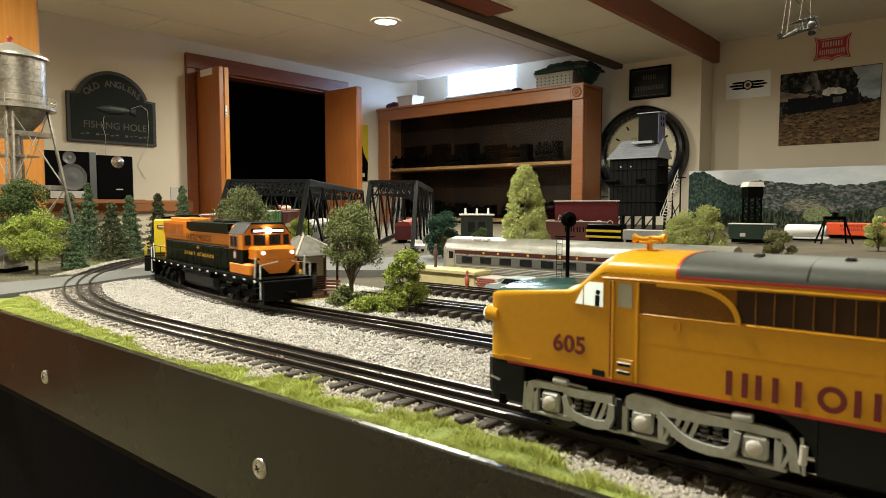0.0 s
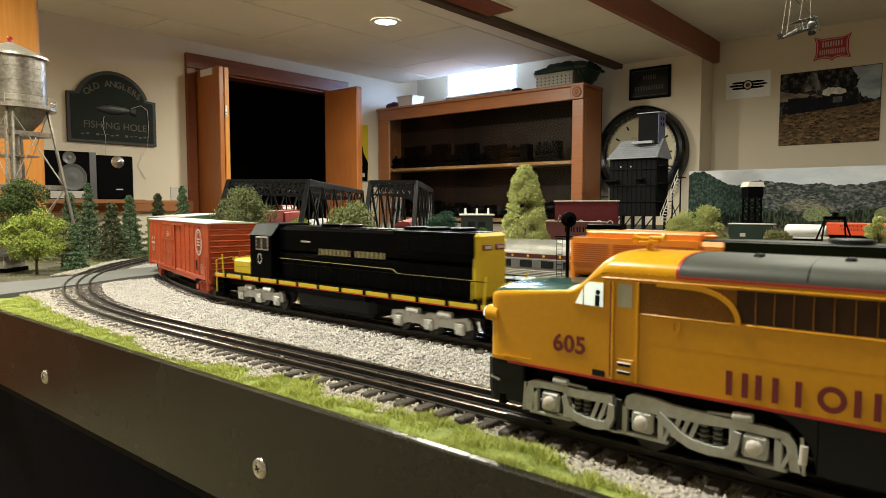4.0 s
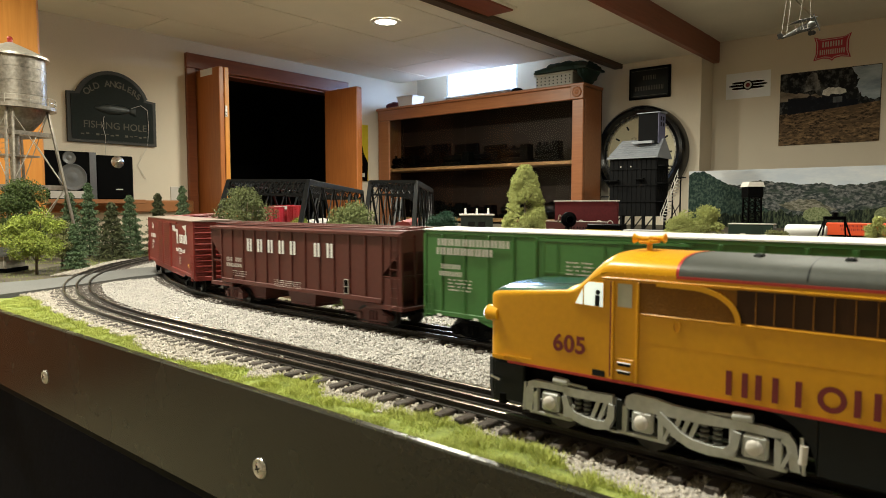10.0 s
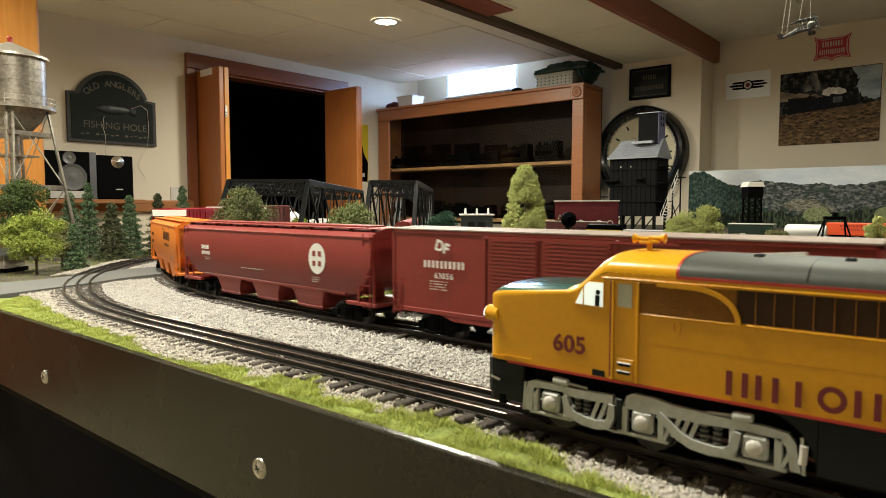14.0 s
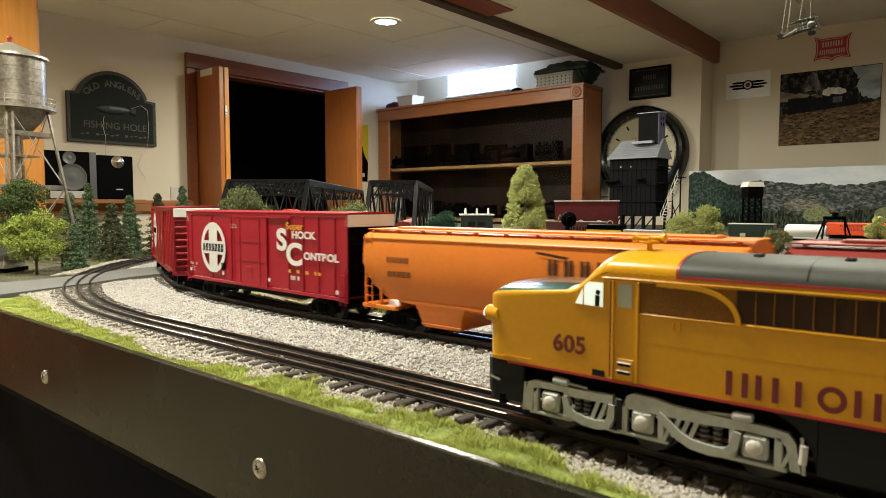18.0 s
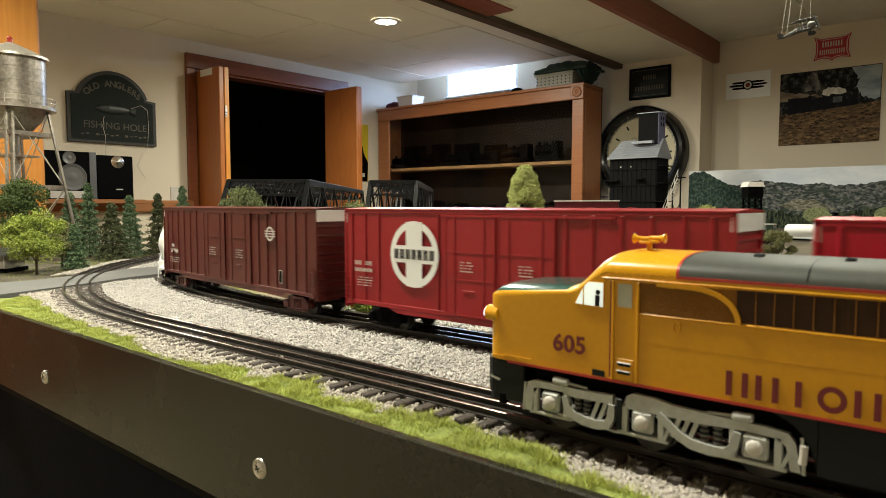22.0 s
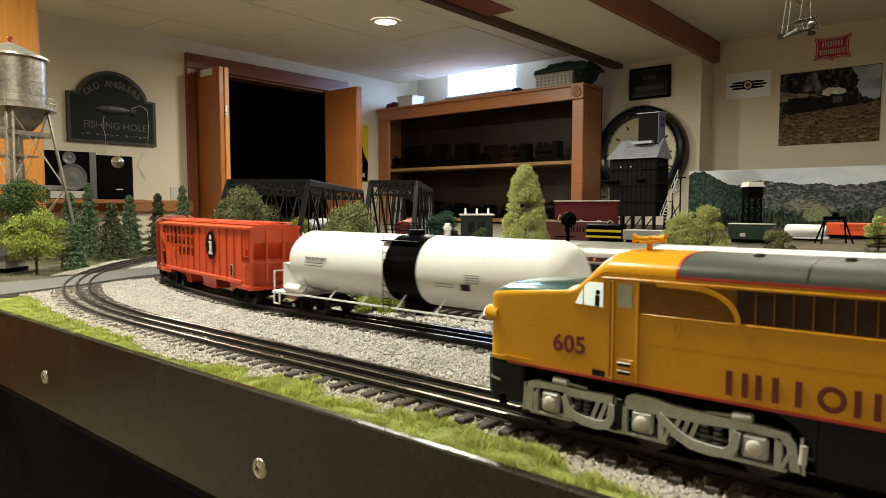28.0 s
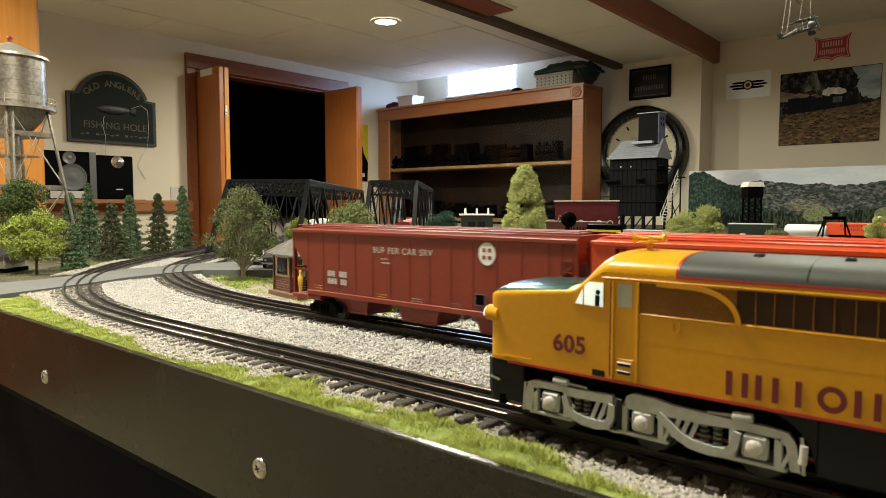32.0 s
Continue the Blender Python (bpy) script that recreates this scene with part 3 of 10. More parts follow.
def truck(car, x, material, wheels=(-0.0185, 0.0185), caps=False):
    """Freight truck: arched side frames with springs, a bolster and wheels."""
    span = wheels[-1] + 0.0065
    g = Geo()
    for sy in (-1, 1):
        prof = [(-span, 0.0075), (-span, 0.0125), (-span + 0.006, 0.0145), (-0.011, 0.0185), (0.011, 0.0185), (span - 0.006, 0.0145), (span, 0.0125), (span, 0.0075), (span - 0.008, 0.0075), (0.0105, 0.0045), (-0.0105, 0.0045), (-span + 0.008, 0.0075)]
        a, b = sorted((sy * 0.0222, sy * 0.0262))
        g.prism(prof, a, b, "y")
        for sx in (-0.0045, 0, 0.0045):
            g.cyl((sx, sy * 0.0262, 0.0065), (sx, sy * 0.0262, 0.0155), 0.0019, 8)
        for wx in wheels:
            g.box(wx - 0.004, wx + 0.004, min(sy * 0.0262, sy * 0.0282), max(sy * 0.0262, sy * 0.0282), 0.0055, 0.0135, 0.0008)
        g.bar((-span + 0.006, sy * 0.0268, 0.0035), (span - 0.006, sy * 0.0268, 0.0035), 0.0012)
    g.box(-0.006, 0.006, -0.022, 0.022, 0.009, 0.019, 0.001)
    t = part("truck", g, material, car, m=Matrix.Translation((x, 0, 0)))
    for wx in wheels:
        for sy in (-1, 1):
            part("wheel", wheel_mesh, None, t, m=Matrix.Translation((wx, sy * 0.0183, 0.0094)) @ Matrix.Rotation(-sy * math.pi / 2, 4, "X"))
            if caps:
                part("bearing_cap", cap_mesh, None, t, m=Matrix.Translation((wx, sy * 0.0288, 0.0094)) @ Matrix.Rotation(-sy * math.pi / 2, 4, "X"))
        part("axle", Geo().cyl((wx, -0.0185, 0.0094), (wx, 0.0185, 0.0094), 0.0016, 8), PAINT["wheel"], t)
    return t


def couplers(car, L, material=None):
    for s in (-1, 1):
        g = Geo()
        g.box(min(s * (L / 2 - 0.012), s * (L / 2 + 0.006)), max(s * (L / 2 - 0.012), s * (L / 2 + 0.006)), -0.003, 0.003, 0.0155, 0.0205, 0.0008)
        g.box(min(s * (L / 2 + 0.005), s * (L / 2 + 0.013)), max(s * (L / 2 + 0.005), s * (L / 2 + 0.013)), -0.005, 0.004, 0.0145, 0.0215, 0.0015)
        part("coupler", g, material or M["black"], car)


def ladder(car, x, y, z0, z1, material, w=0.0085, n=5, axis="x"):
    g = Geo()
    for k in (-1, 1):
        p = (x + k * w / 2, y) if axis == "x" else (x, y + k * w / 2)
        g.bar((*p, z0), (*p, z1), 0.0007)
    for i in range(n):
        z = z0 + (z1 - z0) * (i + 0.5) / n
        if axis == "x":
            g.bar((x - w / 2, y, z), (x + w / 2, y, z), 0.0008)
        else:
            g.bar((x, y - w / 2, z), (x, y + w / 2, z), 0.0008)
    return part("ladder", g, material, car)


def finish(car, s_right, s_left, trucks):
    half = abs(trucks[0].location.x)
    TRAIN.append((car, (s_right + s_left) / 2, half, trucks))


def data_lines(car, x, z, y, n, w, h, gap, material, name="stencilling"):
    """Rows of small unreadable stencilling as plain bars."""
    g = Geo()
    rnd = random.Random(int(abs(x) * 1e4) + n)
    for i in range(n):
        u = -w / 2
        while u < w / 2 - h * 0.6:
            e = min(w / 2, u + h * rnd.uniform(0.8, 2.0))
            g.box(u, e, -i * gap - h, -i * gap, 0, 0.0002)
            u = e + h * rnd.choice((0.9, 1.2, 3.0))
    return part(name, g, material, car, m=flat_side(x, z, y))


def boxcar(label, s_right, s_left, eave, body, roof, ends, group, ribs, doors, door_style, end_cap=None, smooth_side=False, sill=None, truck_mat=None, z0=0.0205, width=0.066, plug=False):
    L = s_right - s_left
    hw = width / 2
    car = thing("boxcar", Matrix.Identity(4), label, "boxcar", group)
    e = L / 2
    b = part("body", Geo().box(-e + 0.003, e - 0.003, -hw + 0.0012, hw - 0.0012, z0 + 0.003, eave, 0.0006), body, car)
    g = Geo()
    for sy in (-1, 1):
        y = sy * (hw - 0.0004)
        rib = Geo().box(-0.0010, 0.0010, *sorted((y + sy * 0.0006, y - sy * 0.0015)), z0 + 0.006, eave - 0.003, 0.0005).mesh("side_rib", body)
        for x in ribs:
            part("side_rib", rib, None, car, m=Matrix.Translation((x * L, 0, 0)))
        for x in (-e + 0.0015, e - 0.0015):
            g.box(x - 0.0015, x + 0.0015, min(y, y - sy * 0.0012), max(y, y - sy * 0.0012), z0, eave, 0.0003)
        g.box(-e, e, min(y, y - sy * 0.0014), max(y, y - sy * 0.0014), eave - 0.003, eave, 0.0003)
        g.box(-e, e, min(y, y - sy * 0.0012), max(y, y - sy * 0.0012), z0 + 0.0015, z0 + 0.0055, 0.0003)
    part("side_frame", g, body, car)
    # deep side sill, lower in the middle
    for sy in (-1, 1):
        y = sy * (hw - 0.0008)
        prof = [(-e + 0.004, z0 + 0.003), (-e + 0.055, z0 + 0.003), (-e + 0.075, z0 - 0.003), (e - 0.075, z0 - 0.003), (e - 0.055, z0 + 0.003), (e - 0.004, z0 + 0.003)]
        part("side_sill", Geo().prism([p for p in prof] + [(e - 0.004, z0 + 0.006), (-e + 0.004, z0 + 0.006)], min(y, y - sy * 0.001), max(y, y - sy * 0.001), "y"), sill or body, car)
    prof = [(-hw, eave), (-hw, eave + 0.0010), (-hw * 0.5, eave + 0.0020), (0, eave + 0.0025), (hw * 0.5, eave + 0.0020), (hw, eave + 0.0010), (hw, eave)]
    part("roof", Geo().prism(prof, -e, e), roof, car)
    for i in range(11):
        x = -e + L * (i + 0.5) / 11
        g = Geo()
        g.add([(x - 0.001, -hw + 0.001, eave + 0.0012), (x + 0.001, -hw + 0.001, eave + 0.0012), (x + 0.001, 0, eave + 0.0031), (x - 0.001, 0, eave + 0.0031), (x + 0.001, hw - 0.001, eave + 0.0012), (x - 0.001, hw - 0.001, eave + 0.0012)], [(0, 1, 2, 3), (3, 2, 4, 5)])
        part("roof_rib", g, roof, car)
    for s in (-1, 1):
        g = Geo()
        n = 9
        sheet = []
        for i in range(n * 8 + 1):
            z = z0 + 0.006 + (eave - z0 - 0.010) * i / (n * 8)
            sheet.append((s * (e - 0.0024 + 0.0019 * max(0.0, math.sin(2 * math.pi * (i / 8 - 0.25) + 0.0)) ** 0.6), z))
        g.prism(sheet + [(s * (e - 0.004), eave - 0.004), (s * (e - 0.004), z0 + 0.006)], -hw + 0.003, hw - 0.003, "y")
        part("end_panel", g, ends, car)
        for y0 in (-hw + 0.0006, hw - 0.003):
            part("corner_post", Geo().box(*sorted((s * (e - 0.003), s * e)), y0, y0 + 0.0024, z0, eave, 0.0004), ends, car)
        part("end_sill", Geo().box(*sorted((s * (e - 0.003), s * (e + 0.001))), -hw + 0.001, hw - 0.001, z0 - 0.002, z0 + 0.004, 0.0006), ends, car)
        part("brake_wheel" if s > 0 else "end_step", Geo().cyl((s * (e + 0.001), 0.012, 0.055), (s * (e + 0.003), 0.012, 0.055), 0.0065, 16) if s > 0 else Geo().box(s * (e + 0.003) - 0.002, s * (e + 0.003) + 0.002, -0.02, 0.02, z0 + 0.006, z0 + 0.008), ends, car)
        if end_cap:
            part("end_cap", Geo().box(min(s * (e - 0.004), s * (e + 0.0006)), max(s * (e - 0.004), s * (e + 0.0006)), -hw + 0.001, hw - 0.001, eave - 0.013, eave - 0.0005, 0.0004), end_cap, car, "white painted upper end")
        ladder(car, s * (e - 0.007), -hw - 0.0006, z0 - 0.003, z0 + 0.033, body, n=4)
        ladder(car, s * (e - 0.007), hw + 0.0006, z0 - 0.003, z0 + 0.033, body, n=4)
        ladder(car, s * (e + 0.0012), -hw + 0.008, z0, z0 + 0.034, ends, n=4, axis="y")
    for sy in (-1, 1):
        for d0, d1 in doors:
            y = sy * (hw + 0.0004)
            y0, y1 = sorted((y, y - sy * 0.0016))
            dz0, dz1 = z0 + 0.004, eave - 0.005
            dr = part("door", Geo().box(d0 * L, d1 * L, y0, y1, dz0, dz1, 0.0005), body, car)
            g = Geo()
            yy = sorted((y, y + sy * 0.0009))
            if door_style == "louvre":
                n = 22
                for i in range(n):
                    z = dz0 + (dz1 - dz0) * (i + 0.5) / n
                    g.box(d0 * L + 0.002, d1 * L - 0.002, yy[0], yy[1], z - 0.0007, z + 0.0007)
            else:
                for f in (0.0, 0.36, 0.64, 1.0):
                    z = dz0 + (dz1 - dz0) * f
                    g.box(d0 * L, d1 * L, *sorted((y, y + sy * 0.0005)), z - 0.0006, z + 0.0006)
                for f in (0.0, 1.0):
                    x = (d0 + (d1 - d0) * f) * L
                    g.box(x - 0.0007, x + 0.0007, *sorted((y, y + sy * 0.0005)), dz0, dz1)
                xm = (d0 + d1) / 2 * L
                part("latch", Geo().box(xm - 0.006, xm + 0.006, yy[0], yy[1] if sy > 0 else yy[1], dz0 + 0.02, dz0 + 0.0225, 0.0003), M["steel"] if plug else body, dr)
                for rx in (-0.3, 0.3):
                    x = xm + rx * (d1 - d0) * L
                    g.bar((x, y + sy * 0.0005, dz0 + 0.002), (x, y + sy * 0.0005, dz1 - 0.002), 0.0006)
            part("door_frame", g, body, dr)
        y = sy * (hw + 0.0006)
        part("door_track", Geo().box(min(d[0] for d in doors) * L * 1.02 - 0.004, max(d[1] for d in doors) * L + 0.05, min(y, y - sy * 0.002), max(y, y - sy * 0.002), eave - 0.0055, eave - 0.0035), body, car)
    part("underframe", Geo().box(-e + 0.02, e - 0.02, -0.012, 0.012, z0 - 0.004, z0 + 0.004), M["black"], car)
    part("brake_tank", Geo().cyl((-0.03, -0.012, z0 - 0.002), (0.0, -0.012, z0 - 0.002), 0.005, 12), M["black"], car, smooth=40)
    tx = e - 0.052
    trs = [truck(car, tx, truck_mat or M["black"]), truck(car, -tx, truck_mat or M["black"])]
    couplers(car, L)
    finish(car, s_right, s_left, trs)
    return car, L, -hw - 0.0006


def hopper(label, s_right, s_left, eave, body, group, style, ribs, truck_mat=None, proud=0.0333):
    """Covered hopper. style 'ribbed' has flat sides with posts, 'curved' bulging smooth sides."""
    L = s_right - s_left
    e = L / 2
    hw = 0.0335
    car = thing("covered_hopper", Matrix.Identity(4), label, "covered hopper", group)
    z0 = 0.024

    def bottom(x):
        d = e - abs(x)
        if style == "curved":
            if d > 0.062:
                return z0
            return z0 + 0.052 * (1 - math.sqrt(max(0.0, 1 - ((0.062 - d) / 0.060) ** 2))) if d > 0.002 else z0 + 0.052
        if d > 0.027:
            return z0
        return 0.0540 + (0.027 - d) * 0.95

    if style == "curved":
        half = [(0.0, z0), (0.018, z0), (0.0272, 0.030), (0.0305, 0.040), (0.0328, 0.052), (0.0335, 0.064), (0.0330, 0.078), (0.0315, eave - 0.006), (0.0312, eave - 0.0045), (0.0250, eave), (0.012, eave + 0.0035), (0.0, eave + 0.0035)]
    else:
        half = [(0.0, z0), (0.016, z0), (0.0315, z0 + 0.004), (0.0318, 0.040), (0.0318, 0.055), (0.0318, 0.07), (0.0318, 0.085), (0.0318, eave - 0.001), (0.0318, eave), (0.022, eave + 0.0025), (0.01, eave + 0.003), (0.0, eave + 0.003)]
    prof = [(-y, z) for y, z in half] + [(y, z) for y, z in half[::-1][1:-1]]
    rings = []
    n = 60
    stations = [-e + 0.004 + (L - 0.008) * i / n for i in range(n + 1)]
    if style == "ribbed":
        stations = sorted(stations + [k * (e - 0.027 + o) for k in (-1, 1) for o in (-0.0001, 0.0001)])
    for x in stations:
        zb = bottom(x)
        rings.append([(x, y, max(z, min(zb, eave - 0.004))) for y, z in prof])
    part("body", Geo().loft(rings), body, car, smooth=28)
    # side posts, eave and sill
    g = Geo()
    for sy in (-1, 1):
        if style == "ribbed":
            for f in ribs:
                x = f * L
                zb = max(z0 + 0.004, bottom(x))
                part("side_post", Geo().box(x - 0.0011, x + 0.0011, min(sy * 0.0316, sy * proud), max(sy * 0.0316, sy * proud), zb, eave - 0.001, 0.0003), body, car)
            g.box(-e + 0.002, e - 0.002, min(sy * 0.0316, sy * 0.034), max(sy * 0.0316, sy * 0.034), eave - 0.003, eave + 0.0005, 0.0005)
            g.box(-e + 0.028, e - 0.028, min(sy * 0.0312, sy * 0.0335), max(sy * 0.0312, sy * 0.0335), z0 + 0.001, z0 + 0.006, 0.0005)
        else:
            g.box(-e + 0.004, e - 0.004, min(sy * 0.0305, sy * 0.0325), max(sy * 0.0305, sy * 0.0325), eave - 0.0065, eave - 0.0045, 0.0005)
            g.box(-e + 0.05, e - 0.05, min(sy * 0.027, sy * 0.0285), max(sy * 0.027, sy * 0.0285), z0 + 0.004, z0 + 0.007, 0.0004)
    part("side_frame", g, body, car)
    # roof walk and hatches
    g = Geo()
    if style == "ribbed":
        for sy in (-0.010, 0.010):
            g.box(-e + 0.012, e - 0.012, sy - 0.001, sy + 0.001, eave + 0.0025, eave + 0.006, 0.0004)
        g.box(-e + 0.012, e - 0.012, -0.009, 0.009, eave + 0.0025, eave + 0.0048, 0.0005)
        for sy in (-0.022, 0.022):
            g.box(-e + 0.004, e - 0.004, sy - 0.0035, sy + 0.0035, eave + 0.0042, eave + 0.0052, 0.0003)
    else:
        g.box(-e + 0.03, e - 0.03, -0.011, 0.011, eave + 0.003, eave + 0.0055, 0.0006)
        for sy in (-0.0225, 0.0225):
            g.box(-e + 0.004, e - 0.004, sy - 0.004, sy + 0.004, eave + 0.0026, eave + 0.0036, 0.0003)
            for i in range(12):
                x = -e + 0.012 + (L - 0.024) * i / 11
                g.box(x - 0.0008, x + 0.0008, sy - 0.003, sy + 0.003, eave - 0.001, eave + 0.0027)
    part("roof_walk", g, body, car)
    # end frames, platforms and ladders
    for s in (-1, 1):
        x0 = s * (e - 0.004)
        part("end_platform", Geo().box(min(s * (e - 0.046), s * e), max(s * (e - 0.046), s * e), -0.031, 0.031, 0.0195, 0.0235, 0.0006), body, car)
        g = Geo()
        for sy in (-1, 1):
            g.bar((x0, sy * 0.029, 0.022), (x0, sy * 0.029, eave - 0.002), 0.0022)
            if style == "curved":
                g.bar((s * (e - 0.026), sy * 0.0302, 0.022), (s * (e - 0.026), sy * 0.0302, eave - 0.018), 0.0016)
            g.bar((s * (e - 0.004), sy * 0.0295, 0.05), (s * (e - 0.026), sy * 0.0302, 0.05), 0.0010)
        g.bar((x0, -0.029, eave - 0.006), (x0, 0.029, eave - 0.006), 0.002)
        g.box(min(s * (e - 0.030), s * (e - 0.027)), max(s * (e - 0.030), s * (e - 0.027)), -0.006, 0.006, 0.022, 0.055)
        part("end_frame", g, body, car)
        for sy in (-1, 1):
            if style == "ribbed" and s < 0:
                continue
            if style == "ribbed":
                part("end_panel", Geo().box(e - 0.028, e - 0.002, *sorted((sy * 0.0306, sy * 0.0317)), 0.0240, 0.0505, 0.0003), body, car)
            ladder(car, s * (e - 0.011), sy * 0.0325, 0.018, eave - 0.002, body, w=0.0095, n=8)
    # discharge bays
    bw = 0.03
    inset = 0.72 if style == "ribbed" else 1.0
    xs = (-0.095, 0.0, 0.095) if style == "ribbed" else (-0.085, 0.0, 0.085)
    for x in xs:
        g = Geo()
        g.loft([[(x + i * a, j * b * inset, z) for i, j in ((-1, -1), (1, -1), (1, 1), (-1, 1))] for a, b, z in ((bw, 0.028, z0 + 0.004), (bw * 0.84, 0.027, z0 - 0.004), (bw * 0.72, 0.0245, 0.0075))])
        g.box(x - bw * 0.8, x + bw * 0.8, -0.0255 * inset, 0.0255 * inset, 0.0095, 0.0108, 0.0003)
        part("discharge_bay", g, body, car)
    if style == "ribbed":
        for s in (-1, 1):
            for sy in (-1, 1):
                part("end_post", Geo().box(*sorted((s * (e - 0.005), s * (e - 0.002))), *sorted((sy * 0.0295, sy * 0.0322)), 0.0195, eave - 0.002, 0.0004), body, car)
                part("end_sill", Geo().box(*sorted((s * (e - 0.050), s * (e - 0.001))), *sorted((sy * 0.0285, sy * 0.0325)), 0.0195, 0.0245, 0.0004), body, car)
                part("end_grab", Geo().bar((s * (e - 0.003), sy * 0.0312, 0.052), (s * (e - 0.030), sy * 0.0312, 0.052), 0.0011), body, car)
            for y_ in (-0.011, 0.011):
                part("end_strut", Geo().box(*sorted((s * (e - 0.004), s * (e - 0.002))), y_ - 0.001, y_ + 0.001, 0.0245, eave - 0.002), body, car)
            part("end_rail", Geo().box(*sorted((s * (e - 0.004), s * (e - 0.002))), -0.0295, 0.0295, 0.0515, 0.0535), body, car)
    tx = e - 0.048
    trs = [truck(car, tx, truck_mat or M["black"]), truck(car, -tx, truck_mat or M["black"])]
    couplers(car, L)
    finish(car, s_right, s_left, trs)
    return car, L, -0.0337 if style == "curved" else -0.0321


def tank_car(label, s_right, s_left):
    L = s_right - s_left
    e = L / 2
    car = thing("tank_car", Matrix.Identity(4), label, "tank car", "tank cars in the train")
    R, zc = 0.0335, 0.0585
    xe = e - 0.019
    prof = [(0.0001, -xe), (0.012, -xe + 0.0006), (0.022, -xe + 0.003), (0.029, -xe + 0.008), (R, -xe + 0.018), (R, xe - 0.018), (0.029, xe - 0.008), (0.022, xe - 0.003), (0.012, xe - 0.0006), (0.0001, xe)]
    turn = Matrix.Translation((0, 0, zc)) @ Matrix.Rotation(math.pi / 2, 4, "Y")
    part("tank", Geo().lathe(prof, 48, turn), PAINT["tank_white"], car, "white painted tank", smooth=40)
    part("band", Geo().lathe([(R + 0.0002, -0.021), (R + 0.0006, -0.021), (R + 0.0006, 0.021), (R + 0.0002, 0.021)], 48, turn @ Matrix.Translation((0, 0, 0.004))), PAINT["loco_black"], car, "black painted band", smooth=30)
    # dome fittings
    part("manway", Geo().lathe([(0.0085, 0), (0.0085, 0.005), (0.0075, 0.0062), (0.0001, 0.0065)], 20, Matrix.Translation((-0.004, 0, zc + R - 0.001))), M["black"], car, smooth=40)
    part("valve", Geo().lathe([(0.0028, 0), (0.0028, 0.008), (0.0038, 0.008), (0.0038, 0.0105), (0.0028, 0.011), (0.0024, 0.0135), (0.0001, 0.014)], 14, Matrix.Translation((0.036, 0, zc + R - 0.002))), PAINT["tank_white"], car, smooth=40)
    g = Geo()
    for sx in (-0.028, 0.018):
        for sy in (-0.022, 0.022):
            g.bar((sx, sy, zc + R - 0.010), (sx, sy, zc + R + 0.010), 0.0008)
    for z in (0.005, 0.010):
        for sy in (-0.022, 0.022):
            g.bar((-0.028, sy, zc + R + z), (0.018, sy, zc + R + z), 0.0008)
        for sx in (-0.028, 0.018):
            g.bar((sx, -0.022, zc + R + z), (sx, 0.022, zc + R + z), 0.0008)
    g.box(-0.028, 0.018, -0.026, -0.012, zc + R - 0.006, zc + R - 0.005); g.box(-0.028, 0.018, 0.012, 0.026, zc + R - 0.006, zc + R - 0.005)
    part("platform_rail", g, M["black"], car, "thin black platform railing")
    ladder(car, -0.012, -0.0347, 0.022, zc + 0.02, M["black"], w=0.009, n=9)
    ladder(car, 0.024, 0.0345, 0.026, zc + 0.026, M["black"], w=0.009, n=9)
    # running boards and end sills
    for sy in (-1, 1):
        g = Geo()
        g.bar((-e + 0.01, sy * 0.033, 0.0225), (e - 0.01, sy * 0.033, 0.0225), 0.0016)
        for i in range(7):
            x = -e + 0.05 + (L - 0.1) * i / 6
            g.bar((x, sy * 0.033, 0.0225), (x + 0.005, sy * 0.024, 0.036), 0.0011)
        part("running_board", g, PAINT["tank_white"], car)
    for s in (-1, 1):
        g = Geo()
        g.box(min(s * (e - 0.05), s * e), max(s * (e - 0.05), s * e), -0.034, 0.034, 0.0205, 0.024, 0.0006)
        g.loft([[(s * (e - 0.052), -0.0235, 0.024), (s * (e - 0.011), -0.0265, 0.024), (s * (e - 0.011), 0.0265, 0.024), (s * (e - 0.052), 0.0235, 0.024)], [(s * (e - 0.052), -0.0325, 0.052), (s * (e - 0.0125), -0.0265, 0.056), (s * (e - 0.0125), 0.0265, 0.056), (s * (e - 0.052), 0.0325, 0.052)]])
        part("saddle", g, PAINT["tank_white"], car)
        g = Geo()
        for sy in (-1, 1):
            g.bar((s * (e - 0.003), sy * 0.0325, 0.0225), (s * (e - 0.003), sy * 0.0325, 0.046), 0.0011)
            for k in (-0.005, 0.005):
                g.bar((s * (e - 0.010) + k, sy * 0.0345, 0.024), (s * (e - 0.010) + k, sy * 0.0345, 0.009), 0.0014)
            g.bar((s * (e - 0.010) - 0.005, sy * 0.0345, 0.0095), (s * (e - 0.010) + 0.005, sy * 0.0345, 0.0095), 0.0014)
        g.bar((s * (e - 0.003), -0.0325, 0.046), (s * (e - 0.003), 0.0325, 0.046), 0.0011)
        part("handrail", g, PAINT["tank_white"], car)
        part("air_tank", Geo().cyl((s * (e - 0.05) + 0.0, -0.030, 0.028), (s * (e - 0.024), -0.030, 0.028), 0.005, 14), PAINT["tank_white"], car, smooth=40)
    g = Geo().lathe([(0.0058, -0.0006), (0.0070, -0.0006), (0.0070, 0.0006), (0.0058, 0.0006), (0.0058, -0.0006)], 20, caps=False)
    for k in range(5):
        g.bar((0, 0, 0), (0.0062 * math.cos(k * 1.2566), 0.0062 * math.sin(k * 1.2566), 0), 0.0012)
    part("brake_wheel", g, M["black"], car, m=Matrix.Translation((e - 0.0095, -0.004, 0.041)) @ Matrix.Rotation(math.pi / 2, 4, "Y"))
    g = Geo()
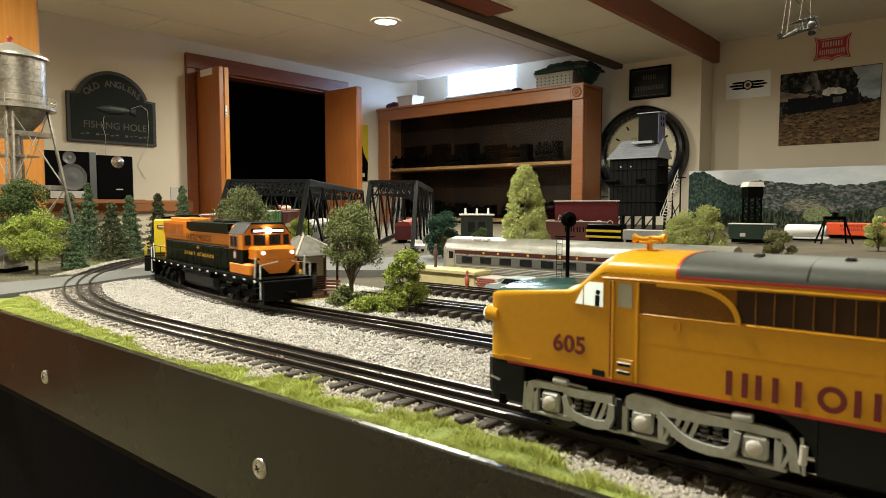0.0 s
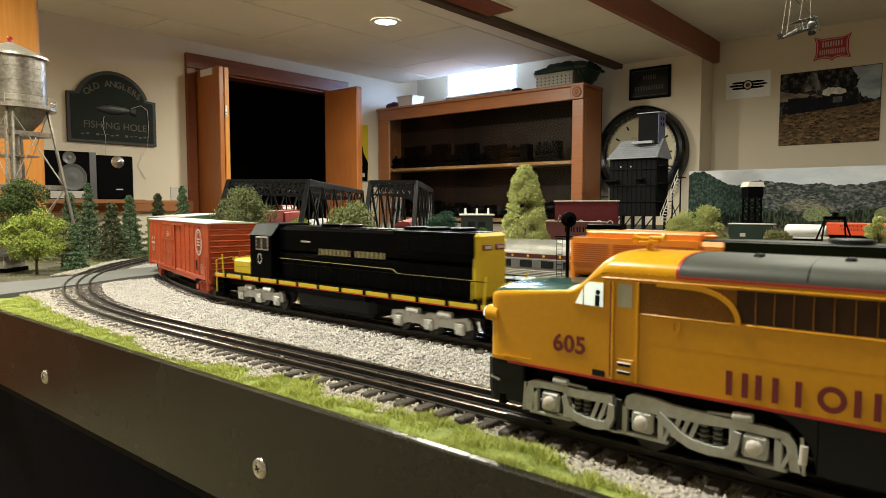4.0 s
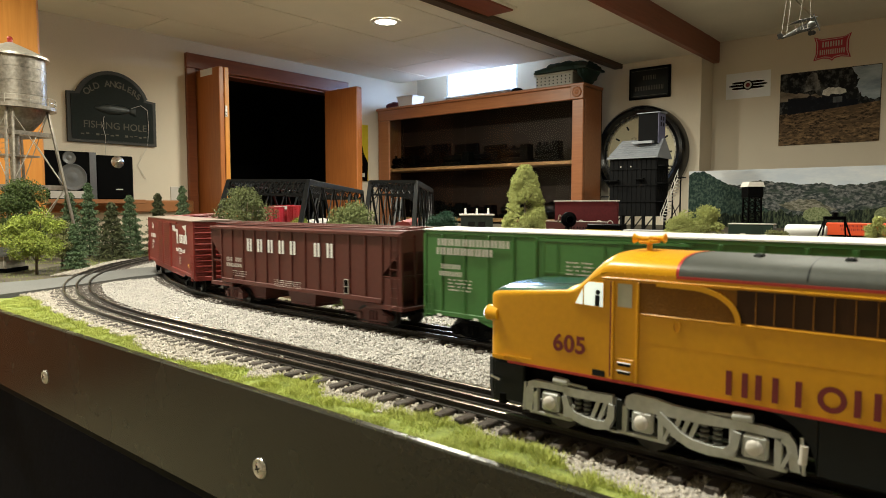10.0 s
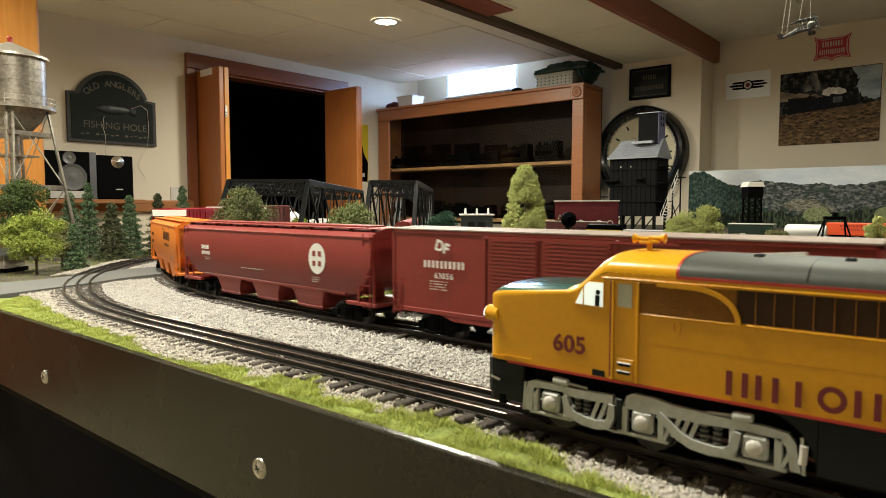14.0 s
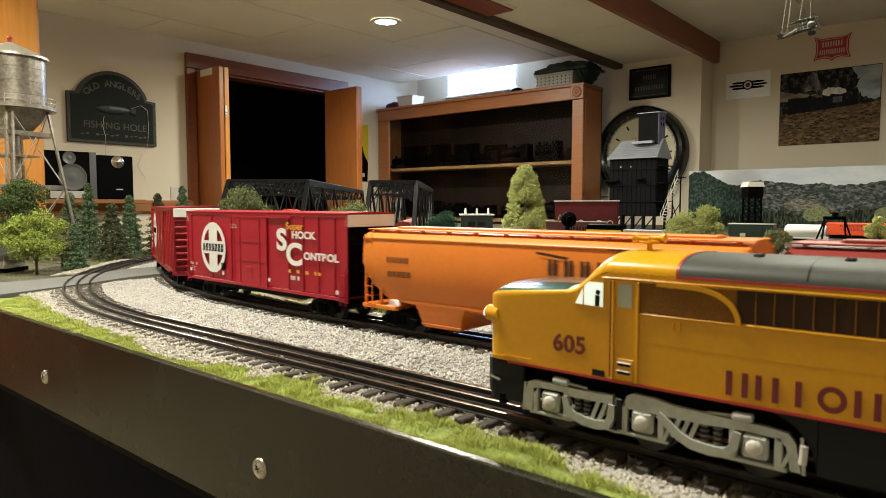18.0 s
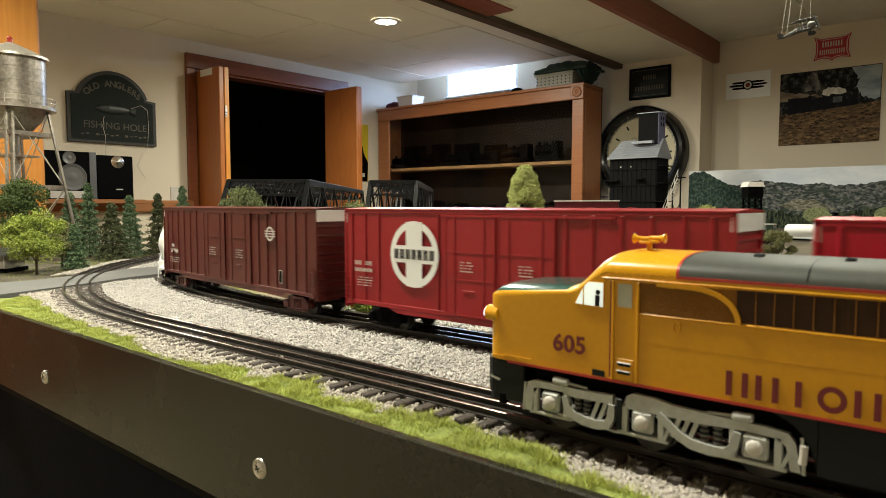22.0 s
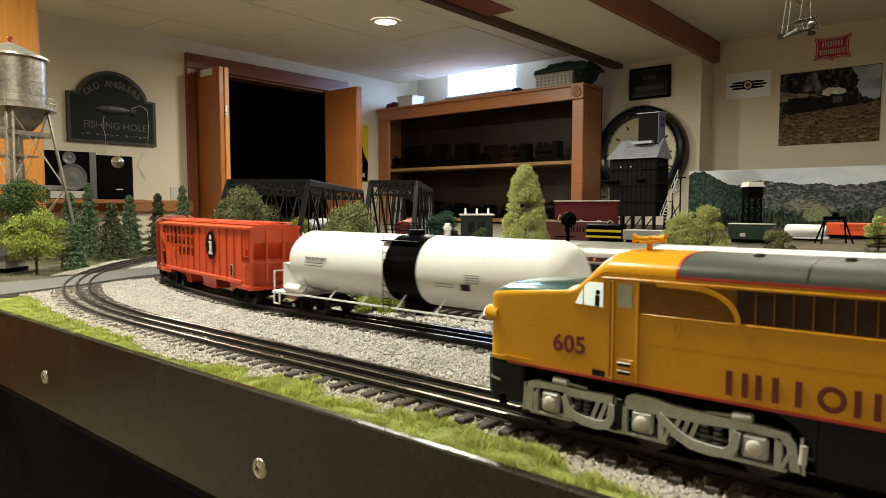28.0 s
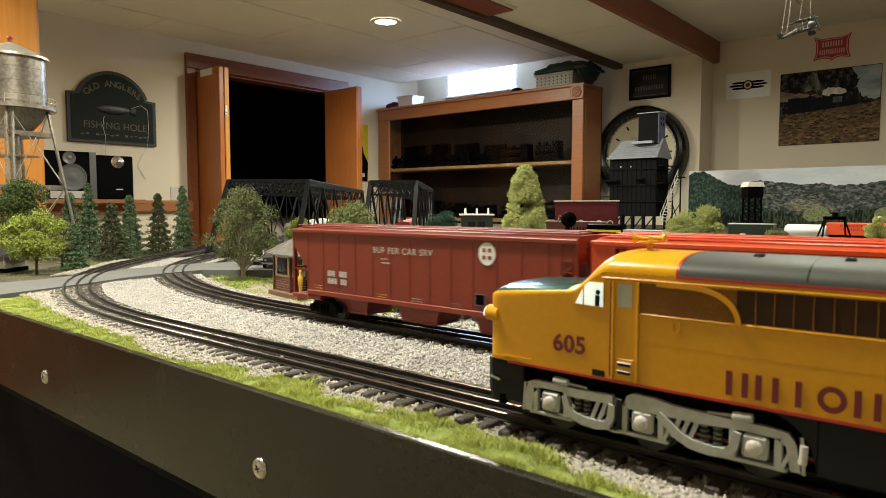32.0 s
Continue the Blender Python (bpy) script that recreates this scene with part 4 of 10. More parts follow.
    g.box(-0.012, 0.012, -0.01, 0.01, 0.0165, 0.0265, 0.001); g.cyl((0, 0, 0.012), (0, 0, 0.03), 0.004, 10)
    part("outlet", g, M["black"], car)
    tx = e - 0.052
    trs = [truck(car, tx, M["black"], caps=True), truck(car, -tx, M["black"], caps=True)]
    couplers(car, L, PAINT["tank_white"])
    yd = -R - 0.0002

    def on_tank(x, ang, n, w, h, gap, material):
        """Stencil bars laid on the tank's flank."""
        m = Matrix.Translation((0, 0, zc)) @ Matrix.Rotation(-radians(ang), 4, "X") @ Matrix.Translation((x, yd - 0.0002, 0)) @ Matrix.Rotation(math.pi / 2, 4, "X")
        g = Geo()
        rnd = random.Random(n * 31 + int(w * 1e4))
        for i in range(n):
            u = -w / 2
            while u < w / 2 - h * 0.5:
                v = min(w / 2, u + h * rnd.uniform(0.7, 1.6))
                g.box(u, v, -i * gap - h, -i * gap, 0, 0.0003)
                u = v + h * 0.5
        part("stencilling", g, material, car, m=m)
    on_tank(-e * 0.60, 12, 1, 0.036, 0.0030, 0.008, PAINT["stencil"])
    on_tank(-e * 0.62, 2, 2, 0.030, 0.0008, 0.0028, PAINT["stencil"])
    on_tank(e * 0.46, 4, 4, 0.016, 0.0008, 0.0022, PAINT["stencil"])
    on_tank(e * 0.30, -12, 2, 0.022, 0.0007, 0.0028, PAINT["stencil"])
    g = Geo(); g.box(-0.005, 0.005, -0.003, 0.003, 0, 0.0003)
    part("placard", g, M["dark_grey"], car, m=Matrix.Translation((0, 0, zc)) @ Matrix.Rotation(radians(16), 4, "X") @ Matrix.Translation((e * 0.42, yd - 0.0002, 0)) @ Matrix.Rotation(math.pi / 2, 4, "X"))
    finish(car, s_right, s_left, trs)
    return car


def ring_disc(car, x, z, y, rx, rz, material, name="emblem", label="", inner=None):
    """A flat round or oval emblem on a side wall."""
    n = 40
    g = Geo()
    out = [(rx * math.cos(2 * math.pi * i / n), rz * math.sin(2 * math.pi * i / n)) for i in range(n)]
    if inner:
        ins = [(inner * a, inner * b) for a, b in out]
        vs = [(*p, 0.0003) for p in out] + [(*p, 0.0003) for p in ins]
        g.add(vs, [(i, (i + 1) % n, n + (i + 1) % n, n + i) for i in range(n)])
    else:
        g.prism(out, 0, 0.0003, "z")
    return part(name, g, material, car, label, m=flat_side(x, z, y))


def cross_disc(car, x, z, y, r, light, dark):
    """White disc with a dark cross in a ring."""
    ring_disc(car, x, z, y, r * 0.88, r, light, label="white round emblem with a cross")
    for dx in (-1, 1):
        for dz in (-1, 1):
            g = Geo(); g.box(-r * 0.17, r * 0.17, -r * 0.17, r * 0.17, 0.0003, 0.0006, 0.0001)
            part("emblem_mark", g, dark, car, m=flat_side(x + dx * r * 0.30, z + dz * r * 0.32, y))


def big_cross(car, x, z, y, rx, rz):
    """Oval white outline with a broad white cross and a plain name bar."""
    ring_disc(car, x, z, y, rx, rz, M["white"], inner=0.80, label="white oval emblem outline")
    g = Geo()
    g.box(-rx * 0.33, rx * 0.33, -rz * 0.97, rz * 0.97, 0, 0.0004)
    g.box(-rx * 0.9, rx * 0.9, -rz * 0.26, rz * 0.26, 0, 0.00045)
    part("emblem_cross", g, M["white"], car, m=flat_side(x, z, y))
    glyph_bars(7, rx * 0.17, rz * 0.30, rx * 0.075, rx * 0.055, M["black"], car, flat_side(x, z, y - 0.0005))


# --- freight train, first car to last ---
FR = "freight cars in the moving train"
R8 = [i / 10 for i in (-4.3, -3.6, -2.9, -2.2)] + [i / 10 for i in (2.2, 2.9, 3.6, 4.3)]

car, L, y = boxcar("orange-red boxcar with white roof and a round white emblem", -1.525, -1.892, 0.0965, PAINT["orange_red"], M["off_white"], PAINT["orange_red"], FR, [-0.42, -0.34, -0.26, -0.19, 0.10, 0.17, 0.24, 0.31, 0.38], [(-0.185, 0.015)], "plug", truck_mat=PAINT["orange_red"])
ring_disc(car, 0.388 * L, 0.0715, y, 0.0165, 0.0180, PAINT["pale"], inner=0.86, label="white round emblem outline")
ring_disc(car, 0.388 * L, 0.0715, y, 0.0125, 0.0136, PAINT["pale"], inner=0.92)
for k in (0.004, 0, -0.004):
    part("emblem_bars", Geo().box(-0.0085, 0.0085, -0.0009, 0.0009, 0, 0.0003), PAINT["pale"], car, m=flat_side(0.388 * L, 0.0715 + k, y))
glyph_bars(3, 0.0045, 0.0045, 0.004, 0.0014, PAINT["pale"], car, flat_side(-0.39 * L, 0.066, y), breaks=(1,))
glyph_bars(6, 0.0033, 0.0042, 0.0012, 0.001, PAINT["pale"], car, flat_side(-0.39 * L, 0.058, y))
data_lines(car, -0.39 * L, 0.052, y, 3, 0.018, 0.0012, 0.003, PAINT["pale"])
data_lines(car, -0.09 * L, 0.080, y - 0.0008, 3, 0.014, 0.0012, 0.003, PAINT["pale"])
data_lines(car, 0.43 * L, 0.043, y, 5, 0.014, 0.001, 0.0026, PAINT["pale"])
part("placard", Geo().box(-0.003, 0.003, -0.007, 0.007, 0, 0.0003), M["black"], car, m=flat_side(0.355 * L, 0.040, y))

car, L, y = boxcar("green boxcar with pale roof and a large white angular emblem", -1.940, -2.304, 0.0985, PAINT["bn_green"], M["off_white"], PAINT["bn_green"], FR, [-0.44, -0.37, -0.30, -0.23, -0.17, 0.08, 0.15, 0.22, 0.29, 0.36, 0.43], [(-0.15, 0.03)], "plug", sill=PAINT["bn_green"])
glyph_bars(10, 0.0062, 0.0062, 0.0016, 0.0016, PAINT["pale"], car, flat_side(-0.345 * L, 0.0885, y))
glyph_bars(8, 0.0062, 0.0062, 0.0016, 0.0016, PAINT["pale"], car, flat_side(-0.37 * L, 0.0805, y))
glyph_bars(4, 0.004, 0.0042, 0.0016, 0.001, PAINT["pale"], car, flat_side(-0.41 * L, 0.067, y))
glyph_bars(5, 0.004, 0.0042, 0.0012, 0.001, PAINT["pale"], car, flat_side(-0.41 * L, 0.0605, y))
data_lines(car, -0.38 * L, 0.056, y, 4, 0.026, 0.0012, 0.003, PAINT["pale"])
data_lines(car, -0.06 * L, 0.078, y - 0.0008, 4, 0.022, 0.0012, 0.003, PAINT["pale"])
g = Geo()
g.add([(-0.026, 0.002, 0), (-0.018, 0.018, 0), (0.018, 0.018, 0), (0.0245, 0.014, 0), (0.0245, 0.005, 0), (0.021, 0.0, 0), (0.014, 0.0, 0), (0.006, 0.0, 0), (0.010, 0.006, 0), (-0.004, 0.006, 0), (-0.012, 0.002, 0)], [tuple(range(11))])
g.add([(-0.028, -0.018, 0), (-0.018, -0.0015, 0), (-0.008, -0.0015, 0), (0.004, -0.008, 0), (0.0, -0.0015, 0), (0.021, -0.0015, 0), (0.026, -0.006, 0), (0.026, -0.014, 0), (0.021, -0.018, 0)], [tuple(range(9))])
part("emblem", g, M["white"], car, "large white angular emblem", m=flat_side(0.20 * L, 0.068, y - 0.0009))
mark = Geo().box(-0.0025, 0.0025, 0, 0.0022, 0, 0.0003).mesh("sill_mark", M["white"])
for i in range(9):
    part("sill_mark", mark, None, car, m=flat_side((-0.445 + i * 0.1125) * L, 0.0215, y))

car, L, y = hopper("dark brown ribbed covered hopper with large white lettering", -2.330, -2.676, 0.094, PAINT["brown"], FR, "ribbed", [i / 100 for i in range(-42, 43, 7)], truck_mat=PAINT["brown"])
glyph_bars(8, 0.0095, 0.0150, 0.0118, 0.0028, M["white"], car, flat_side(-0.02 * L, 0.0735, y - 0.0013), breaks=(5,))
glyph_bars(5, 0.0052, 0.0052, 0.0016, 0.0012, PAINT["pale"], car, flat_side(-0.335 * L, 0.0545, y - 0.0013), breaks=(2,))
glyph_bars(7, 0.0036, 0.0044, 0.0014, 0.001, PAINT["pale"], car, flat_side(-0.335 * L, 0.0475, y - 0.0013))
data_lines(car, -0.30 * L, 0.041, y - 0.0013, 3, 0.03, 0.001, 0.0028, PAINT["pale"])
data_lines(car, -0.02 * L, 0.036, y - 0.0013, 4, 0.05, 0.0009, 0.0022, PAINT["pale"])
part("placard", Geo().box(-0.0035, 0.0035, -0.0075, 0.0075, 0, 0.0003), PAINT["pale"], car, m=flat_side(0.27 * L, 0.038, y - 0.0013))
g = Geo(); g.box(-0.0028, 0.0028, 0.0005, 0.0068, 0.0003, 0.0005); g.box(-0.0028, 0.0028, -0.0068, -0.0005, 0.0003, 0.0005)
part("placard_panes", g, M["black"], car, m=flat_side(0.27 * L, 0.038, y - 0.0013))

car, L, y = boxcar("oxide red double-door boxcar with big white lettering", -2.714, -3.106, 0.0985, PAINT["oxide"], PAINT["dull_roof"], PAINT["oxide"], FR, [-0.22, 0.085], [(-0.21, -0.085), (-0.075, 0.075)], "louvre", truck_mat=M["black"])
lettering("DF", 0.0095, M["white"], car, flat_side(-0.34 * L, 0.0835, y) @ Matrix.Rotation(-0.3, 4, "Z"), bold=0.0004)
glyph_bars(5, 0.0070, 0.0066, 0.0028, 0.0018, M["white"], car, flat_side(-0.335 * L, 0.068, y))
lettering("63856", 0.0052, M["white"], car, flat_side(-0.335 * L, 0.0575, y), spacing=1.25)
data_lines(car, -0.35 * L, 0.053, y, 4, 0.02, 0.001, 0.0024, PAINT["pale"])
g = Geo()
g.add([(-0.04, 0.0125, 0), (-0.034, 0.0085, 0), (-0.012, 0.0075, 0), (-0.012, 0.0045, 0), (-0.036, 0.0045, 0)], [(0, 1, 2, 3, 4)])
g.add([(0.012, 0.0125, 0), (0.038, 0.0145, 0), (0.034, -0.004, 0), (0.028, -0.006, 0), (0.031, 0.0075, 0), (0.022, 0.0095, 0)], [tuple(range(6))])
part("emblem", g, M["white"], car, "white speed-styled emblem", m=flat_side(0.285 * L, 0.0765, y) @ Matrix.Diagonal((1.2, 1.15, 1, 1)))
glyph_bars(5, 0.0084, 0.012, 0.0028, 0.0030, M["white"], car, flat_side(0.345 * L, 0.0725, y - 0.0002))
glyph_bars(1, 0.012, 0.020, 0.002, 0.0038, M["white"], car, flat_side(0.238 * L, 0.0745, y - 0.0003))
glyph_bars(3, 0.005, 0.008, 0.0015, 0.0016, M["white"], car, flat_side(0.165 * L, 0.0865, y - 0.0002))
lettering("the ACTION road", 0.0055, M["white"], car, flat_side(0.285 * L, 0.0555, y), bold=0.0002, squeeze=1.12)
part("underline", Geo().box(-0.012, 0.012, 0, 0.0008, 0, 0.0003), M["white"], car, m=flat_side(0.285 * L, 0.0505, y))
data_lines(car, 0.28 * L, 0.046, y, 5, 0.012, 0.0009, 0.0024, PAINT["pale"])
data_lines(car, 0.43 * L, 0.040, y, 4, 0.009, 0.0009, 0.0022, PAINT["gold"])

car, L, y = hopper("oxide red curved-side covered hopper with a white round emblem", -3.128, -3.530, 0.0945, PAINT["oxide2"], FR, "curved", [], truck_mat=M["black"])
cross_disc(car, 0.275 * L, 0.064, y, 0.0165, M["white"], PAINT["oxide2"])
glyph_bars(4, 0.0042, 0.0052, 0.0008, 0.0014, M["white"], car, flat_side(-0.335 * L, 0.066, y))
glyph_bars(6, 0.0028, 0.0045, 0.0009, 0.0009, M["white"], car, flat_side(-0.33 * L, 0.0585, y))
data_lines(car, -0.32 * L, 0.053, y + 0.0004, 2, 0.014, 0.0009, 0.0024, PAINT["pale"])
data_lines(car, 0.27 * L, 0.044, y, 3, 0.014, 0.0008, 0.0022, PAINT["pale"])
data_lines(car, -0.05 * L, 0.045, y, 1, 0.05, 0.0009, 0.0024, PAINT["pale"])

car, L, y = hopper("bright orange curved-side covered hopper with dark lettering", -3.545, -3.912, 0.0945, PAINT["orange"], FR, "curved", [], truck_mat=M["black"])
glyph_bars(4, 0.0052, 0.0056, 0.0022, 0.0012, PAINT["dark_letter"], car, flat_side(-0.36 * L, 0.069, y))
glyph_bars(5, 0.0042, 0.0056, 0.0020, 0.0011, PAINT["dark_letter"], car, flat_side(-0.355 * L, 0.0555, y))
glyph_bars(6, 0.0078, 0.0125, 0.0062, 0.0024, PAINT["dark_letter"], car, flat_side(0.195 * L, 0.0725, y))
g = Geo()
g.add([(-0.036, 0.008, 0), (-0.012, 0.0045, 0), (-0.014, 0.0025, 0), (-0.036, 0.006, 0)], [(0, 1, 2, 3)])
g.add([(0.010, 0.0125, 0), (0.033, 0.0125, 0), (0.027, 0.004, 0), (0.029, 0.0105, 0)], [(0, 1, 2, 3)])
part("emblem", g, PAINT["dark_letter"], car, "dark speed-styled emblem", m=flat_side(0.18 * L, 0.0765, y) @ Matrix.Diagonal((1.25, 1, 1, 1)))
lettering("the ACTION road", 0.0046, PAINT["dark_letter"], car, flat_side(0.19 * L, 0.0585, y), squeeze=1.15)
part("placard", Geo().box(-0.0035, 0.0035, -0.0033, 0.0033, 0, 0.0003), PAINT["pale"], car, m=flat_side(0.33 * L, 0.041, y + 0.001))
part("placard_mark", Geo().box(-0.0022, 0.0022, -0.0022, 0.0022, 0, 0.0005), M["black"], car, m=flat_side(0.33 * L, 0.041, y + 0.0009))

car, L, y = boxcar("bright red high boxcar with a white oval emblem and white roof", -3.928, -4.274, 0.1118, PAINT["red"], PAINT["red"], M["black"], FR, [-0.46, -0.3, -0.16, 0.2, 0.28, 0.36, 0.44], [(-0.135, 0.075)], "plug", end_cap=M["white"], sill=M["black"])
big_cross(car, -0.285 * L, 0.0665, y, 0.0315, 0.0325)
lettering("Super", 0.0078, PAINT["gold"], car, flat_side(0.24 * L, 0.0975, y - 0.0004), squeeze=1.3, bold=0.0002)
lettering("S", 0.024, M["white"], car, flat_side(0.165 * L, 0.0810, y), bold=0.0012, squeeze=1.3)
lettering("C", 0.024, M["white"], car, flat_side(0.235 * L, 0.0655, y), bold=0.0012, squeeze=1.3)
lettering("HOCK", 0.0078, M["white"], car, flat_side(0.285 * L, 0.0880, y), bold=0.0004, squeeze=1.35)
lettering("ONTROL", 0.0078, M["white"], car, flat_side(0.375 * L, 0.0655, y), bold=0.0004, squeeze=1.35)
data_lines(car, 0.29 * L, 0.0495, y, 1, 0.06, 0.0036, 0.006, PAINT["gold"])
data_lines(car, 0.25 * L, 0.0425, y, 1, 0.024, 0.0045, 0.006, PAINT["pale"])
glyph_bars(4, 0.003, 0.0035, 0.0025, 0.0009, PAINT["pale"], car, flat_side(-0.44 * L, 0.043, y), breaks=(2,))
data_lines(car, -0.44 * L, 0.039, y, 3, 0.012, 0.001, 0.0024, PAINT["pale"])
data_lines(car, -0.13 * L, 0.098, y - 0.0008, 3, 0.014, 0.0009, 0.0022, PAINT["pale"])
part("placard", Geo().box(-0.0045, 0.0045, -0.0045, 0.0045, 0, 0.0003), M["black"], car, m=flat_side(-0.215 * L, 0.0435, y))
for fx in (-0.215, 0.09, 0.455, -0.465):
    ring_disc(car, fx * L, 0.0345 if fx < 0.4 else 0.031, y, 0.0022, 0.0024, M["white"], "emblem_small")

car, L, y = boxcar("deep red high-cube double-door boxcar with a white oval emblem", -4.318, -4.698, 0.1165, PAINT["red2"], PAINT["red2"], PAINT["red2"], FR, [-0.47, -0.42, -0.37, -0.17, 0.17, 0.23, 0.29, 0.35, 0.41, 0.46], [(-0.145, -0.005), (0.005, 0.145)], "plug", end_cap=M["white"])
big_cross(car, -0.245 * L, 0.0755, y, 0.0300, 0.0310)
glyph_bars(5, 0.0036, 0.0042, 0.0014, 0.001, PAINT["pale"], car, flat_side(-0.425 * L, 0.064, y), breaks=(2,))
glyph_bars(6, 0.003, 0.0036, 0.0012, 0.0009, PAINT["pale"], car, flat_side(-0.425 * L, 0.057, y))
data_lines(car, -0.42 * L, 0.050, y, 4, 0.022, 0.001, 0.0026, PAINT["pale"])
for fx in (-0.08, 0.08):
    data_lines(car, fx * L, 0.072, y - 0.0008, 4, 0.014, 0.0011, 0.0026, PAINT["pale"])

car, L, y = boxcar("chocolate brown high-cube double-door boxcar with a small white emblem", -4.734, -5.145, 0.1165, PAINT["choc"], PAINT["choc"], PAINT["choc"], FR, [-0.46, -0.42, -0.37, -0.32, -0.27, -0.22, 0.20, 0.25, 0.30, 0.35, 0.40, 0.45], [(-0.155, -0.01), (0.01, 0.155)], "plug", end_cap=M["white"], truck_mat=PAINT["choc"])
ring_disc(car, 0.275 * L, 0.088, y - 0.0008, 0.0085, 0.0085, PAINT["pale"], inner=0.72)
for k in (0.003, 0, -0.003):
    part("emblem_bars", Geo().box(-0.0115, 0.0115, -0.0006, 0.0006, 0, 0.0003), PAINT["pale"], car, m=flat_side(0.275 * L, 0.088 + k, y - 0.0008))
glyph_bars(2, 0.0036, 0.0042, 0.0012, 0.001, PAINT["pale"], car, flat_side(-0.405 * L, 0.0625, y - 0.0008))
lettering("26 94 64", 0.0052, PAINT["pale"], car, flat_side(-0.395 * L, 0.0545, y - 0.0008), bold=0.0002)
data_lines(car, -0.39 * L, 0.0455, y - 0.0008, 3, 0.034, 0.0011, 0.003, PAINT["pale"])
for fx in (-0.09, 0.09):
    data_lines(car, fx * L, 0.066, y - 0.0008, 4, 0.018, 0.0011, 0.003, PAINT["pale"])
part("placard", Geo().box(-0.0035, 0.0035, -0.0075, 0.0075, 0, 0.0003), PAINT["pale"], car, m=flat_side(0.33 * L, 0.040, y - 0.0006))
part("placard_panes", Geo().box(-0.0026, 0.0026, -0.0066, 0.0066, 0, 0.0004), M["black"], car, m=flat_side(0.33 * L, 0.040, y - 0.0007))

tank_car("white tank car with a black centre band", -5.165, -5.560)
tank_car("white tank car with a black centre band", -5.570, -5.965)

car, L, y = hopper("vermilion ribbed covered hopper with black lettering and black oval emblem", -5.995, -6.328, 0.0945, PAINT["vermilion"], FR, "ribbed", [i / 100 for i in range(-42, 43, 7)], truck_mat=M["black"])
glyph_bars(8, 0.0075, 0.0105, 0.0095, 0.0022, M["black"], car, flat_side(-0.245 * L, 0.0845, y - 0.0013))
glyph_bars(7, 0.0075, 0.0105, 0.0095, 0.0022, M["black"], car, flat_side(-0.219 * L, 0.0705, y - 0.0013))
glyph_bars(4, 0.0075, 0.0105, 0.0095, 0.0022, M["black"], car, flat_side(-0.142 * L, 0.0560, y - 0.0013))
ring_disc(car, 0.135 * L, 0.0685, y - 0.0013, 0.0155, 0.0185, M["black"], label="black oval emblem")
g = Geo(); g.box(-0.0035, 0.0035, -0.010, 0.004, 0.0003, 0.0006); g.box(-0.0065, 0.0065, -0.012, -0.0085, 0.0003, 0.0006); g.box(-0.0065, 0.0035, 0.003, 0.0055, 0.0003, 0.0006); g.cyl((0, 0.0105, 0.0003), (0, 0.0105, 0.0006), 0.0034, 16)
part("emblem_mark", g, M["white"], car, m=flat_side(0.135 * L, 0.0685, y - 0.0013))
data_lines(car, -0.25 * L, 0.055, y - 0.0013, 3, 0.03, 0.0013, 0.005, M["maroon"])
part("placard", Geo().box(-0.0035, 0.0035, -0.0075, 0.0075, 0, 0.0003), PAINT["pale"], car, m=flat_side(0.335 * L, 0.040, y - 0.0013))
part("placard_panes", Geo().box(-0.0026, 0.0026, -0.0066, 0.0066, 0, 0.0004), M["black"], car, m=flat_side(0.335 * L, 0.040, y - 0.0014))

car, L, y = hopper("rust red ribbed covered hopper with white lettering, last in the train", -6.336, -6.692, 0.0945, PAINT["rust"], FR, "ribbed", [i / 100 for i in range(-42, 43, 7)], truck_mat=M["black"], proud=0.0323)
lettering("BUF FER CAR SRV", 0.0060, PAINT["pale"], car, flat_side(-0.026 * L, 0.0772, y - 0.0004), spacing=1.2)
data_lines(car, -0.085 * L, 0.0700, y - 0.0004, 2, 0.012, 0.0014, 0.004, PAINT["pale"])
cross_disc(car, 0.255 * L, 0.0800, y - 0.0004, 0.0098, M["white"], PAINT["rust"])
glyph_bars(5, 0.0050, 0.0060, 0.0010, 0.0016, PAINT["pale"], car, flat_side(-0.285 * L, 0.0498, y - 0.0004), breaks=(2,))
glyph_bars(6, 0.0040, 0.0060, 0.0010, 0.0013, PAINT["pale"], car, flat_side(-0.285 * L, 0.0418, y - 0.0004), breaks=(3,))
data_lines(car, -0.37 * L, 0.036, y - 0.0004, 3, 0.013, 0.0009, 0.0026, PAINT["gold"])
for fx, n_, w_, paint in ((-0.27, 2, 0.010, PAINT["stencil"]), (-0.10, 2, 0.014, PAINT["gold"]), (0.03, 3, 0.014, PAINT["pale"]), (0.16, 3, 0.012, PAINT["stencil"]), (0.33, 3, 0.010, PAINT["stencil"])):
    data_lines(car, fx * L, 0.0345, y - 0.0004, n_, w_, 0.0008, 0.0024, paint)
part("placard", Geo().box(-0.0056, 0.0056, -0.0052, 0.0052, 0, 0.0003), PAINT["stencil"], car, m=flat_side(0.235 * L, 0.040, y - 0.0004))
part("placard_face", Geo().box(-0.0048, 0.0048, -0.0044, 0.0044, 0.0003, 0.0005), M["black"], car, m=flat_side(0.235 * L, 0.040, y - 0.0004))


